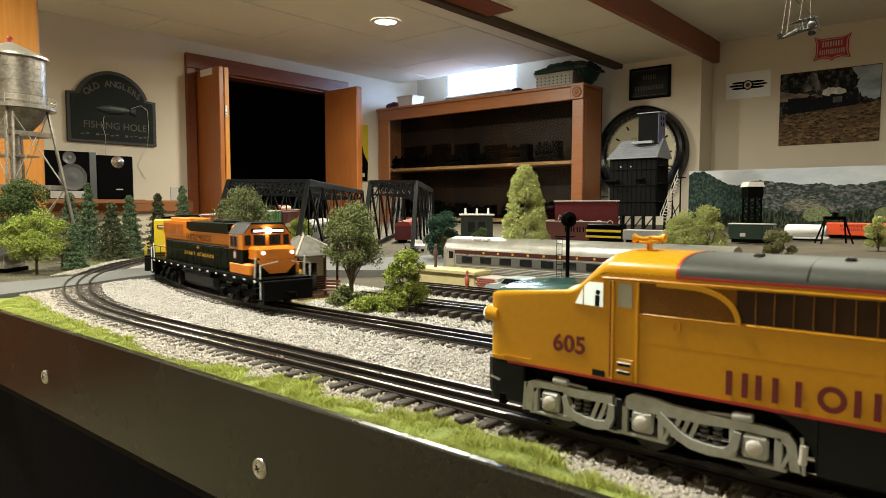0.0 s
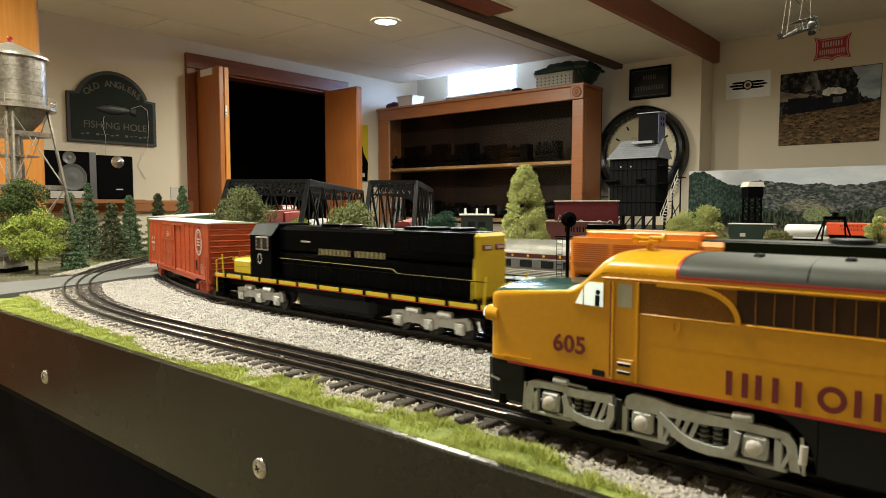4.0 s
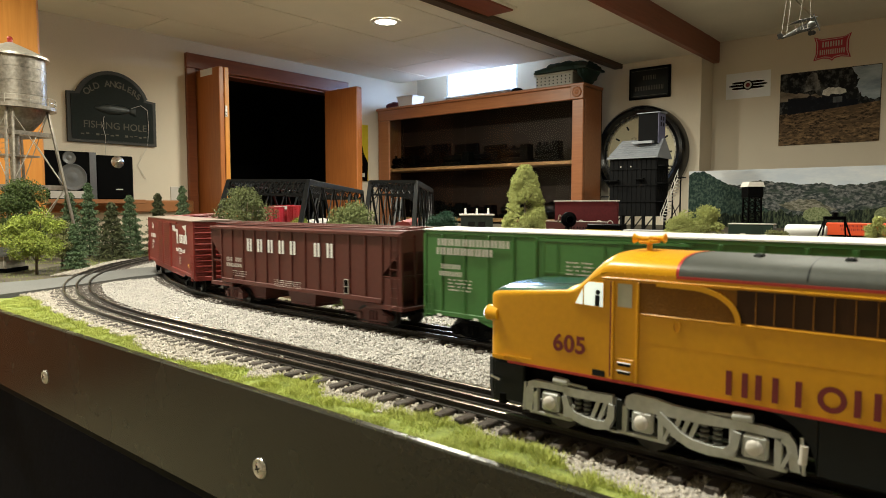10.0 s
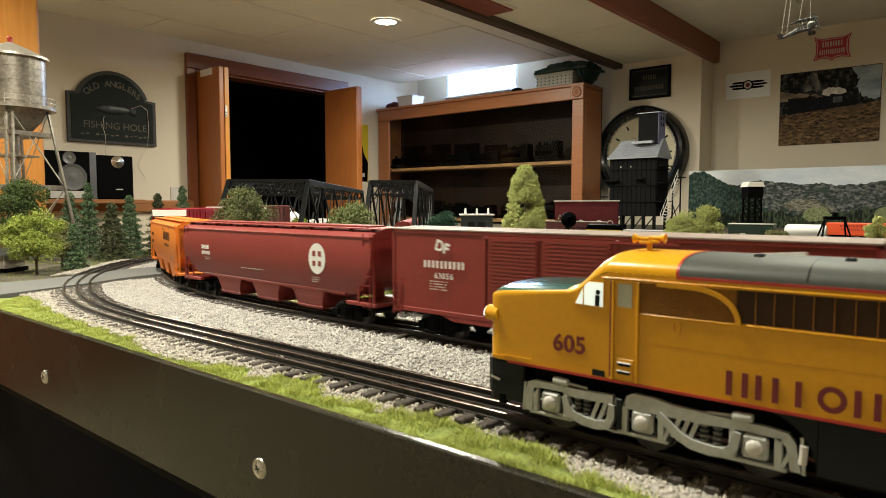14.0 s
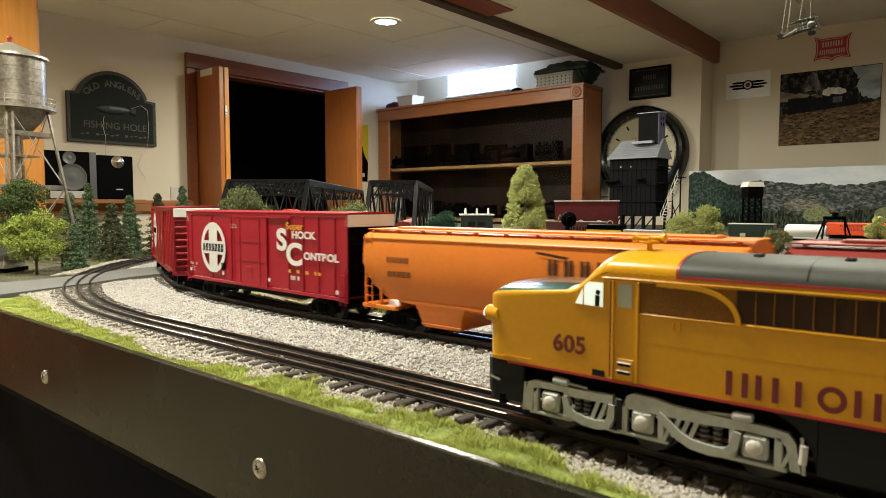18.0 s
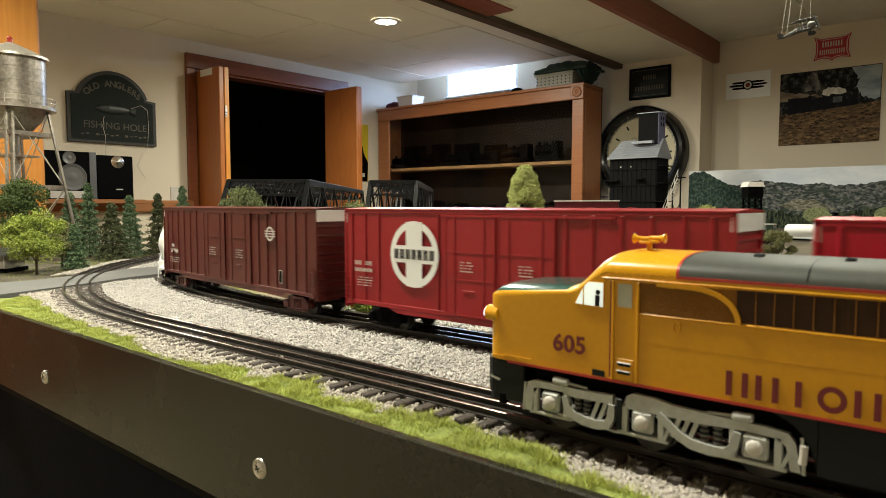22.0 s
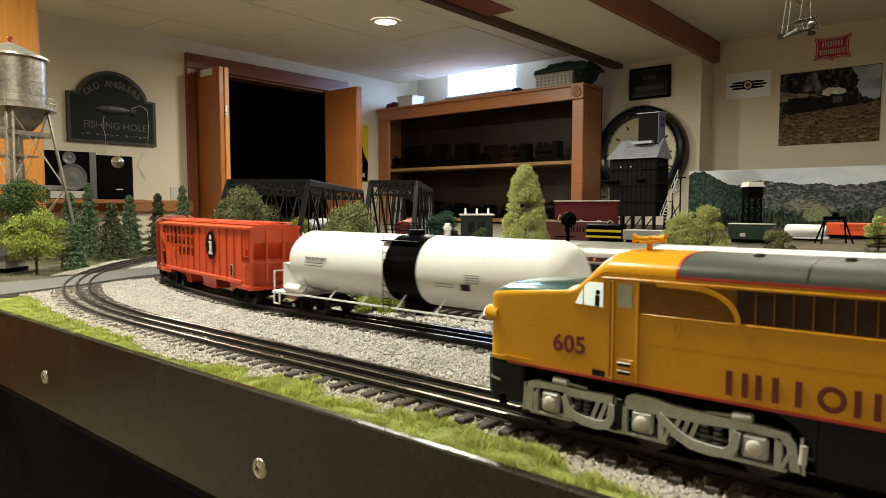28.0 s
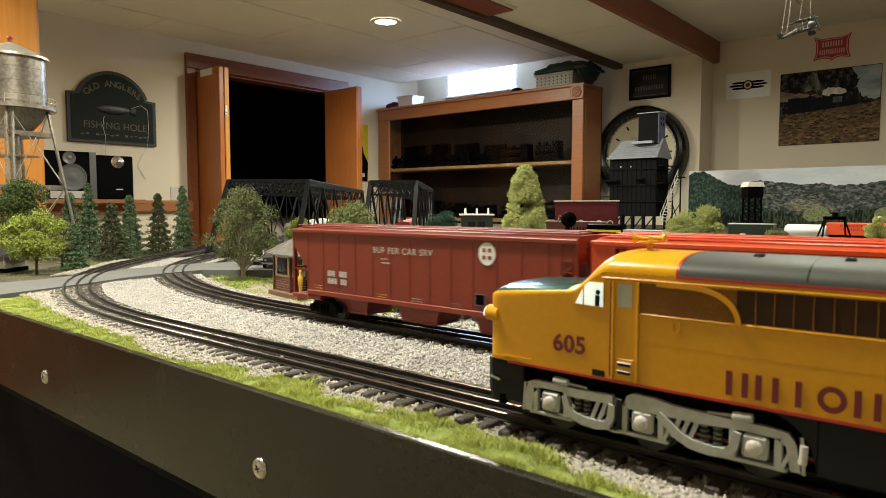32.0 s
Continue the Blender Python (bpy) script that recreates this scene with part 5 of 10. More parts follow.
# ---- locomotives ----
def loco_truck(car, x, material, y=0.026, r=0.0102):
    """Three-axle locomotive truck with cast side frames."""
    g = Geo()
    for sy in (-1, 1):
        a, b = sorted((sy * (y - 0.002), sy * (y + 0.0015)))
        prof = [(-0.048, 0.012), (-0.046, 0.020), (-0.03, 0.0215), (-0.026, 0.019), (-0.004, 0.019), (0.0, 0.0215), (0.012, 0.0215), (0.016, 0.019), (0.034, 0.0195), (0.046, 0.0215), (0.049, 0.019), (0.05, 0.011), (0.042, 0.0085), (0.036, 0.0075), (0.03, 0.0100), (0.013, 0.0100), (0.008, 0.0065), (-0.004, 0.0065), (-0.01, 0.0100), (-0.026, 0.0100), (-0.032, 0.0075), (-0.042, 0.0085)]
        g.prism(prof, a, b, "y")
        for wx in (-0.037, 0.002, 0.039):
            c, d = sorted((sy * (y + 0.001), sy * (y + 0.0042)))
            g.box(wx - 0.0055, wx + 0.0055, c, d, 0.0055, 0.0165, 0.0012)
            g.cyl((wx, sy * (y + 0.004), 0.0105), (wx, sy * (y + 0.0052), 0.0105), 0.0032, 14)
        for wx in (-0.018, 0.021):
            g.cyl((wx - 0.005, sy * (y + 0.0012), 0.017), (wx - 0.005, sy * (y + 0.0012), 0.0235), 0.003, 10)
            g.cyl((wx - 0.006, sy * (y + 0.003), 0.0225), (wx + 0.009, sy * (y + 0.003), 0.0225), 0.003, 10)
    t = part("truck", g, material, car, m=Matrix.Translation((x, 0, 0)))
    for wx in (-0.037, 0.002, 0.039):
        for sy in (-1, 1):
            part("wheel", wheel_mesh, None, t, m=Matrix.Translation((wx, sy * 0.0183, 0.0094)) @ Matrix.Rotation(-sy * math.pi / 2, 4, "X"))
    return t


PILOT = mat("dull_black", (0.004, 0.004, 0.004), 0.8, vary=0.2, scale=40, spec=0.1)


def road_engine(label, s_right, s_left, way, c):
    """Hood-type diesel; way = 1 with the cab leading, -1 with the long hood leading. c: paints by part."""
    L = s_right - s_left
    e = L / 2
    car = thing("diesel_locomotive", Matrix.Identity(4), label, "locomotive", "diesel locomotives")

    def bx(x0, x1, y0, y1, z0, z1, b=0.0):
        a, d = sorted((way * x0, way * x1))
        return Geo().box(a, d, y0, y1, z0, z1, b)
    part("walkway", bx(-e + 0.006, e - 0.004, -0.0325, 0.0325, 0.0325, 0.0362, 0.0005), c["sill"], car)
    part("underframe", bx(-e + 0.012, e - 0.012, -0.024, 0.024, 0.022, 0.0325), M["black"], car)
    part("fuel_tank", bx(-0.062, 0.062, -0.029, 0.029, 0.0065, 0.0295, 0.006), M["dark_grey"], car, "dark grey fuel tank")
    part("air_tank", Geo().cyl((-0.055, -0.0285, 0.0275), (0.055, -0.0285, 0.0275), 0.0042, 12), M["black"], car, smooth=40)
    # the hood and cab stand a little toward the front of the frame
    H, NL = c.get("shift", 0.02), c.get("nose_end", 0.172)

    def hb(x0, x1, *rest):
        return bx(x0 + H, x1 + H, *rest)
    # long hood
    part("hood", hb(-0.206, 0.085, -0.0215, 0.0215, 0.036, 0.067, 0.001), c["low"], car)
    part("hood_upper", hb(-0.206, 0.085, -0.0216, 0.0216, 0.067, 0.096, 0.003), c["high"], car)
    part("hood_end", hb(-0.2085, -0.2, -0.0222, 0.0222, 0.036, 0.0965, 0.003), c["end"], car)
    if c.get("flare"):
        prof = [(-0.0216, 0.0835), (-0.0262, 0.088), (-0.0262, 0.0968), (0.0262, 0.0968), (0.0262, 0.088), (0.0216, 0.0835)]
        a, d = sorted((way * (H - 0.09), way * (H + 0.066)))
        part("dynamic_brake_flare", Geo().prism(prof, a, d), c["flare"], car, "dark flared upper hood")
    if c.get("radiator"):
        prof = [(-0.0216, 0.073), (-0.0245, 0.0775), (-0.0245, 0.0965), (0.0245, 0.0965), (0.0245, 0.0775), (0.0216, 0.073)]
        a, d = sorted((way * (H - 0.204), way * (H - 0.107)))
        rad = part("radiator", Geo().prism(prof, a, d), c["radiator"], car)
        for k in range(3):
            for i in range(9):
                z = 0.0785 + i * 0.0016
                for sy in (-1, 1):
                    y0, y1 = sorted((sy * 0.0243, sy * 0.0249))
                    part("slat", hb(-0.202 + k * 0.032, -0.202 + k * 0.032 + 0.0285, y0, y1, z, z + 0.0008), c["slat"], rad)
    for k, x in enumerate((-0.175, -0.145, -0.115, -0.02, 0.012)):
        fan = part("roof_fan", Geo().lathe([(0.0125, 0), (0.0125, 0.004), (0.011, 0.0048), (0.0001, 0.0042)], 24, Matrix.Translation((way * (x + H), 0, 0.0955))), c["fan"] if k < 3 else c["top"], car, smooth=40)
    if c.get("housing"):
        part("fan_housing", hb(-0.196, -0.108, -0.016, 0.016, 0.0955, 0.1015, 0.0012), c["housing"], car, "raised fan housing")
    part("roof_panel", hb(-0.205, 0.085, -0.014, 0.014, 0.0945, 0.0972, 0.001), c["top"], car)
    # hood doors
    for i in range(12):
        x = -0.19 + i * 0.0222
        for sy in (-1, 1):
            y0, y1 = sorted((sy * 0.0213, sy * 0.0219))
            part("hood_door", hb(x, x + 0.0195, y0, y1, 0.0385, 0.0645, 0.0004), c["low"], car)
    # cab and short hood
    prof = [(-0.0315, 0.036), (-0.0315, 0.086), (-0.021, 0.0985), (0.021, 0.0985), (0.0315, 0.086), (0.0315, 0.036)]
    a, d = sorted((way * (H + 0.083), way * (H + 0.125)))
    part("cab_lower", Geo().prism([(-0.0316, 0.036), (-0.0316, 0.067), (0.0316, 0.067), (0.0316, 0.036)], a, d), c["cab_low"], car)
    part("cab", Geo().prism([(-0.0315, 0.067), (-0.0315, 0.086), (-0.021, 0.0985), (0.021, 0.0985), (0.0315, 0.086), (0.0315, 0.067)], a, d), c["cab"], car)
    part("cab_roof", Geo().prism([(-0.0318, 0.0858), (-0.0212, 0.0985), (-0.0205, 0.0997), (0.0205, 0.0997), (0.0212, 0.0985), (0.0318, 0.0858), (0.031, 0.0852), (0.0207, 0.0975), (-0.0207, 0.0975), (-0.031, 0.0852)], a - 0.001, d + 0.001), c["cab_roof"], car)
    for sy in (-1, 1):
        y0, y1 = sorted((sy * 0.0313, sy * 0.0327))
        fr = part("cab_window", hb(0.088, 0.112, y0, y1, 0.0685, 0.0845, 0.0005), M["steel"], car, "silver framed cab side window")
        for wx in (0.0898, 0.1012):
            y2, y3 = sorted((sy * 0.0325, sy * 0.0329))
            part("pane", hb(wx, wx + 0.0092, y2, y3, 0.0702, 0.0828), PAINT["window_dark"], fr)
    for y0 in (-0.029, -0.0175, 0.0025, 0.021):
        w = 0.015 if abs(y0) < 0.02 else 0.008
        part("windshield", hb(0.1248, 0.1258, y0, y0 + w, 0.0722, 0.0845, 0.0003), PAINT["window_dark"], car)
    part("nose_lower", hb(0.125, NL, -0.0250, 0.0250, 0.036, min(0.060, c.get("nose_top", 0.0712) - 0.003), 0.002), c["nose_low"], car)
    part("nose", hb(0.125, NL + 0.0002, -0.0252, 0.0252, min(0.0535, c.get("nose_top", 0.0712) - 0.012), c.get("nose_top", 0.0712), 0.003), c["nose"], car)
    a3, d3 = sorted((way * (H + NL - 0.0005), way * (H + NL + 0.0012)))
    part("nose_chevron", Geo().prism([(-0.0250, 0.0560), (0.0250, 0.0560), (0.0250, 0.0530), (0.011, 0.0395), (-0.011, 0.0395), (-0.0250, 0.0530)], a3, d3), c["nose"], car)
    for k in (-1, 1):
        nb = part("number_board", hb(0.1262, 0.129, k * 0.0125 - 0.0088, k * 0.0125 + 0.0088, 0.0868, 0.0925, 0.0006), M["black"], car)
        part("number_glow", hb(0.129, 0.1295, k * 0.0125 - 0.0068, k * 0.0125 + 0.0068, 0.0882, 0.0912), PAINT["number_glow"] if c["lit"] else PAINT["pale"], nb)
    lens = Geo().cyl((way * (H + 0.1265), 0, 0.0898), (way * (H + 0.1305), 0, 0.0898), 0.0038, 16)
    part("headlight", lens, PAINT["lens"] if c["lit"] else M["steel"], car, "round headlight, lit" if c["lit"] else "round headlight")
    for k in (-1, 1):
        part("ditch_light", Geo().cyl((way * (H + NL), k * 0.0185, c.get("nose_top", 0.0712) - 0.007), (way * (H + NL + 0.0025), k * 0.0185, c.get("nose_top", 0.0712) - 0.007), 0.0022, 12), PAINT["number_glow"] if c["lit"] else M["steel"], car)
    if c.get("box"):
        part("battery_box", hb(0.084, NL - 0.006, -0.0324, -0.0225, 0.0365, 0.0510, 0.002), c["box"], car, "orange battery box")
        part("battery_box", hb(0.084, NL - 0.006, 0.0225, 0.0324, 0.0365, 0.0510, 0.002), c["box"], car)
    # hood-end number boards
    for k in (-1, 1):
        part("end_number_board", hb(-0.2098, -0.2084, k * 0.0095 - 0.007, k * 0.0095 + 0.007, 0.081, 0.0862, 0.0005), M["maroon"], car)
        part("end_number_bars", hb(-0.2102, -0.2097, k * 0.0095 - 0.0045, k * 0.0095 + 0.0045, 0.0822, 0.085), PAINT["pale"], car)
    # railings
    for sy in (-1, 1):
        y = sy * 0.0317
        g = Geo()
        n = 10
        for i in range(n):
            x = way * (-0.19 + 0.27 * i / (n - 1))
            g.bar((x, y, 0.036), (x, y, 0.0555), 0.0008)
        g.bar((way * -0.205, y, 0.0555), (way * 0.082, y, 0.0555), 0.0008)
        part("handrail", g, c["rail"], car)
        for ex, px in ((e - 0.008, 1), (-e + 0.010, -1)):
            g = Geo()
            g.bar((way * ex, y, 0.012), (way * ex, y, 0.052), 0.0013)
            g.bar((way * (ex - px * 0.016), y, 0.030), (way * (ex - px * 0.013), y, 0.060), 0.0013)
            g.bar((way * ex, y, 0.052), (way * (ex - px * 0.002), y * 0.3, 0.055), 0.0010)
            part("grab_rail", g, c["grab"], car)
            g = Geo()
            for z in (0.010, 0.017, 0.024, 0.031):
                a2, d2 = sorted((way * (ex - px * 0.015), way * ex))
                g.box(a2, d2, min(y, y - sy * 0.009), max(y, y - sy * 0.009), z, z + 0.0012)
            g.box(*sorted((way * (ex - px * 0.0155), way * (ex - px * 0.0142))), min(y, y - sy * 0.009), max(y, y - sy * 0.009), 0.008, 0.034)
            part("step", g, M["black"], car)
    for ex in (-1, 1):
        g = Geo()
        g.box(min(ex * (e - 0.006), ex * e), max(ex * (e - 0.006), ex * e), -0.0315, 0.0315, 0.0105, 0.034, 0.001)
        part("pilot", g, PILOT, car)
    if c.get("marks"):
        for i in range(14):
            x = -0.196 + 0.394 * i / 13
            for sy in (-1, 1):
                part("sill_mark", bx(x - 0.003, x + 0.003, *sorted((sy * 0.0324, sy * 0.0329)), 0.0312, 0.0336), c["marks"], car)
    if c.get("line"):
        for sy in (-1, 1):
            part("sill_stripe", bx(-e + 0.008, e - 0.006, *sorted((sy * 0.0323, sy * 0.0328)), 0.0318, 0.0358), c["line"], car, "yellow sill stripe")
            for i in range(12):
                x = -e + 0.03 + (2 * e - 0.06) * i / 11
                part("stanchion_foot", bx(x - 0.0022, x + 0.0022, *sorted((sy * 0.0322, sy * 0.0331)), 0.0312, 0.0364), M["black"], car)
            part("sill_stripe_red", bx(-e + 0.008, e - 0.006, *sorted((sy * 0.0323, sy * 0.0327)), 0.0305, 0.0318), M["red_line"], car)
    trs = [loco_truck(car, 0.134, c["truck"]), loco_truck(car, -0.134, c["truck"])]
    couplers(car, L)
    finish(car, s_right, s_left, trs)
    return car


LO, GG, LB, LY = PAINT["loco_orange"], PAINT["gn_green"], PAINT["loco_black"], PAINT["lemon"]
car = road_engine("orange and dark green six-axle diesel with lit headlight, leading the train", -0.627, -1.066, 1, dict(
    shift=0.0375, nose_end=0.153,
    sill=M["black"], low=GG, high=LO, end=LO, flare=GG, radiator=LO, slat=mat("slat_orange", (0.40, 0.10, 0.005), 0.5), fan=LO, housing=LO, top=M["dark_grey"],
    cab=LO, cab_low=GG, cab_roof=M["dark_grey"], nose=LO, nose_low=GG, box=LO, rail=GG, grab=M["white"], marks=M["white"], truck=M["black"], lit=True))
lettering("HUSTLE MUSCLE", 0.0086, PAINT["dark_letter"], car, flat_side(-0.0165, 0.0745, -0.0222), spacing=1.05, squeeze=1.08)
lettering("400", 0.0046, PAINT["gold"], car, flat_side(-0.0185, 0.0610, -0.0223), spacing=1.1)
glyph_bars(13, 0.0056, 0.0056, 0.0036, 0.0013, PAINT["gold"], car, flat_side(-0.0165, 0.0515, -0.0223), breaks=(5,))
ring_disc(car, 0.1395, 0.0605, -0.0319, 0.0052, 0.0058, M["maroon"], label="small round dark red emblem")
ring_disc(car, 0.1395, 0.0605, -0.0322, 0.0030, 0.0044, PAINT["pale"])

car = road_engine("black diesel locomotive with yellow ends and silver trucks", -1.067, -1.522, -1, dict(
    sill=LB, low=LB, high=LB, end=LY, flare=None, radiator=LB, slat=M["black"], fan=LB, top=LB, nose_top=0.055,
    # Cab roof is grey: light caught by its slope is put into the colour.
    cab=LB, cab_low=LB, cab_roof=M["dark_grey"], nose=LY, nose_low=LY, box=None, rail=LB, grab=LY, line=LY, truck=mat("pale_silver_truck", (0.55, 0.55, 0.53), 0.45, 0.2, scale=40), lit=False))
glyph_bars(16, 0.0052, 0.0066, 0.0012, 0.0011, mat("dull_gold", (0.30, 0.25, 0.12), 0.5), car, flat_side(0.022, 0.0705, -0.0221), breaks=(8,))
ring_disc(car, -0.125, 0.0585, -0.0319, 0.0042, 0.0062, PAINT["pale"], inner=0.8, label="oval white outlined emblem")
g = Geo()
g.bar((-0.103, -0.0222, 0.0600), (0.083, -0.0222, 0.0585), 0.0005); g.bar((0.083, -0.0222, 0.0585), (0.09, -0.0222, 0.0545), 0.0005); g.bar((0.09, -0.0222, 0.0545), (0.182, -0.0222, 0.0545), 0.0005)
part("pinstripe", g, mat("dull_yellow_line", (0.40, 0.36, 0.16), 0.5), car, "thin pale pinstripe")
part("end_stripe", Geo().bar((0.182, -0.0222, 0.0548), (0.182, -0.0222, 0.037), 0.0014), LY, car)
part("hood_light", Geo().box(-0.06, -0.044, -0.0224, -0.0212, 0.0795, 0.0815, 0.0004), M["steel"], car, "small bright vent strip")


# ---- standing yellow streamlined locomotive ----
def streamliner(m):
    car = thing("streamlined_locomotive", m, "yellow streamlined diesel with grey roof, standing on the front track", "locomotive", "diesel locomotives")
    END = 0.425

    def section(x):
        """half width, bottom, shoulder and roof height at x"""
        f = min(1.0, x / 0.009)
        hw = 0.0262 + 0.0068 * math.sqrt(max(0.0, 1 - (1 - f) ** 2))
        zs = 0.0695 + 0.0065 * min(1, x / 0.050)
        zt = 0.0775 + 0.0025 * min(1, x / 0.050) - 0.005 * (1 - f) ** 2
        if x > 0.050:
            k = min(1.0, (x - 0.050) / 0.024)
            k = k * k * (3 - 2 * k)
            zs, zt = 0.076 + (0.0889 - 0.076) * k, 0.080 + (0.0984 - 0.080) * k
        return hw, 0.0356, zs, zt

    def arc(x, t0, t1, n):
        hw, zb, zs, zt = section(x)
        pts = []
        for i in range(n + 1):
            t = t0 + (t1 - t0) * i / n
            a = math.pi * t
            c, s = math.cos(a), math.sin(a)
            pts.append((x, -hw * math.copysign(abs(c) ** 0.72, c), zs + (zt - zs) * abs(s) ** (0.85 if x > 0.05 else 0.6)))
        return pts

    def xs(a, b, n):
        return [a + (b - a) * i / n for i in range(n + 1)]

    rings = []
    for x in [0, 0.0006, 0.0016, 0.003, 0.005, 0.007, 0.009, 0.05, 0.056, 0.062, 0.068, 0.074, 0.1, 0.2, 0.3, END]:
        hw, zb, zs, zt = section(x)
        nz = 5
        rings.append([(x, -hw, zb + (zs - zb) * i / nz) for i in range(nz + 1)] + [(x, hw, zs + (zb - zs) * i / nz) for i in range(nz + 1)])
    body = part("body", Geo().loft(rings), M["yellow"], car, smooth=35)
    nose_x = [0, 0.0006, 0.0016, 0.003, 0.005, 0.007, 0.009, 0.03, 0.05]
    part("nose_edge", Geo().loft([arc(x, 0, 0.1, 4) for x in nose_x], closed=False, caps=False), M["yellow"], car, smooth=40)
    part("nose_edge", Geo().loft([arc(x, 0.9, 1.0, 4) for x in nose_x], closed=False, caps=False), M["yellow"], car, smooth=40)
    part("nose_top", Geo().loft([arc(x, 0.1, 0.9, 18) for x in nose_x], closed=False, caps=False), M["green_hood"], car, "dark green glossy nose top", smooth=50)
    part("cab_roof", Geo().loft([arc(x, 0, 1, 24) for x in [0.05, 0.053, 0.056, 0.059, 0.062, 0.065, 0.068, 0.071, 0.074, 0.09, 0.107]], closed=False, caps=False), M["yellow"], car, smooth=50)
    part("roof", Geo().loft([arc(x, 0, 1, 24) for x in xs(0.107, END, 8)], closed=False, caps=False), M["grey_roof"], car, "grey painted roof", smooth=50)
    for sy in (-1, 1):
        def side(name, x0, x1, z0, z1, d0, d1, material, parent=car, label="", b=0.0):
            y0, y1 = sorted((sy * (0.033 + d0), sy * (0.033 + d1)))
            return part(name, Geo().box(x0, x1, y0, y1, z0, z1, b), material, parent, label)
        side("roof_stripe", 0.107, END, 0.0878, 0.0891, -0.001, 0.0005, M["red_line"], label="thin red roof line")
        side("roof_molding", 0.070, END, 0.0854, 0.0864, -0.001, 0.0007, M["yellow"], b=0.0003)
        side("sill_stripe", 0.014, END, 0.0345, 0.0358, -0.001, 0.0004, M["red_line"], label="thin red sill line")
        # cab windows
        y = sy * 0.0333
        w = part("cab_window", Geo().prism([(0.0548, 0.0712), (0.0715, 0.0706), (0.0715, 0.0838), (0.0625, 0.0838)], *sorted((y, y - sy * 0.001)), "y"), M["yellow"], car)
        part("pane", Geo().prism([(0.0556, 0.0718), (0.0597, 0.0716), (0.0597, 0.0795)], *sorted((y, y + sy * 0.0003)), "y"), PAINT["cab_glow"], w, "pane lit from inside")
        part("pane", Geo().prism([(0.0606, 0.0716), (0.0708, 0.0712), (0.0708, 0.0832), (0.0630, 0.0832), (0.0606, 0.081)], *sorted((y, y + sy * 0.0003)), "y"), PAINT["cab_glow"], w, "pane lit from inside")
        # Plain dark crew figure: a body block with a round head.
        g = Geo(); g.box(0.0666, 0.0692, *sorted((y + sy * 0.0003, y + sy * 0.0006)), 0.0714, 0.077, 0.0005); g.cyl((0.0682, y + sy * 0.0003, 0.0784), (0.0682, y + sy * 0.0006, 0.0784), 0.0013, 10)
        part("seat_back", g, M["dark_grey"], w)
        # door
        d = side("door", 0.0765, 0.0882, 0.0358, 0.0848, -0.001, -0.0002, M["yellow"])
        side("door_gap", 0.0745, 0.0755, 0.0370, 0.0845, -0.001, 0.0002, M["maroon"], d)
        for x in (0.0755, 0.0882):
            side("door_jamb", x, x + 0.0013, 0.0358, 0.0848, -0.001, 0.0008, M["yellow"], d, b=0.0003)
        # Pale opaque colour stands in for dim cab light behind the door pane.
        side("door_pane", 0.0785, 0.0858, 0.0722, 0.0836, -0.0004, 0.0002, mat("painted_dim_glow_pane", (0.42, 0.42, 0.34), 0.25), d, "glass pane, dim cab light put into its pale colour")
        side("kick_panel", 0.0775, 0.0872, 0.0362, 0.0468, -0.0003, 0.0003, M["yellow"], d, b=0.0003)
        for z in (0.0392, 0.0432):
            side("step_hole", 0.0792, 0.0856, z, z + 0.0014, 0.0002, 0.0006, M["dark_grey"], d)
            side("step_lip", 0.0788, 0.0860, z + 0.0014, z + 0.002, 0.0002, 0.0014, PAINT["pale"], d, b=0.0003)
        side("builder_plate", 0.0655, 0.0722, 0.0362, 0.0392, -0.0002, 0.0004, M["dark_grey"], label="small dark builder plate")
        # side grilles
        grille_mat = mat("brown_grille", (0.19, 0.080, 0.005), 0.6, spec=0.25, vary=0.2, scale=60, fine=900, bump=0.4)
        dark_grille = mat("dark_brown_grille", (0.036, 0.014, 0.004), 0.45, vary=0.25, scale=50, spec=0.2)
        gr = side("grille", 0.0895, 0.1335, 0.0702, 0.0848, -0.0009, 0.0002, grille_mat, label="brown mesh grille")
        gl = side("grille_long", 0.1335, END - 0.01, 0.0706, 0.0850, -0.0009, 0.0001, dark_grille, label="long dark window grille")
        for i in range(37):
            x = 0.141 + i * 0.0073
            if x < END - 0.014:
                side("grille_bar", x, x + 0.0005, 0.0706, 0.0850, 0.0, 0.0004, grille_mat, gl)
        g = Geo()
        pts = []
        for i in range(13):
            a = math.pi / 2 * i / 12
            pts.append((0.113 + 0.0215 * math.sin(a), 0.0695 + 0.0150 * math.cos(a) ** 0.9))
        yy = sorted((sy * 0.0325, sy * 0.0345))
        pts = [(0.098, 0.0848)] + pts
        for p, q in zip(pts, pts[1:]):
            g.bar((p[0], sy * 0.0336, p[1]), (q[0], sy * 0.0336, q[1]), 0.0012, 0.0022)
        part("grille_arch", g, M["yellow"], car)
        side("belt_rail", 0.0895, END, 0.0692, 0.0702, -0.001, 0.0005, M["yellow"], b=0.0003)
        side("panel_seam", 0.0895, END, 0.0562, 0.0564, -0.001, 0.0001, M["yellow"])
        p = Matrix.Translation((0.1075, sy * 0.0332, 0.0655)) @ Matrix.Rotation(math.pi / 2, 4, "X")
        g = Geo()
        for i in range(14):
            a, b = 2 * math.pi * i / 14, 2 * math.pi * (i + 1) / 14
            g.bar((0.0016 * math.cos(a), 0.0022 * math.sin(a), 0), (0.0016 * math.cos(b), 0.0022 * math.sin(b), 0), 0.0007)
        part("lift_ring", g, M["yellow"], car, m=p)
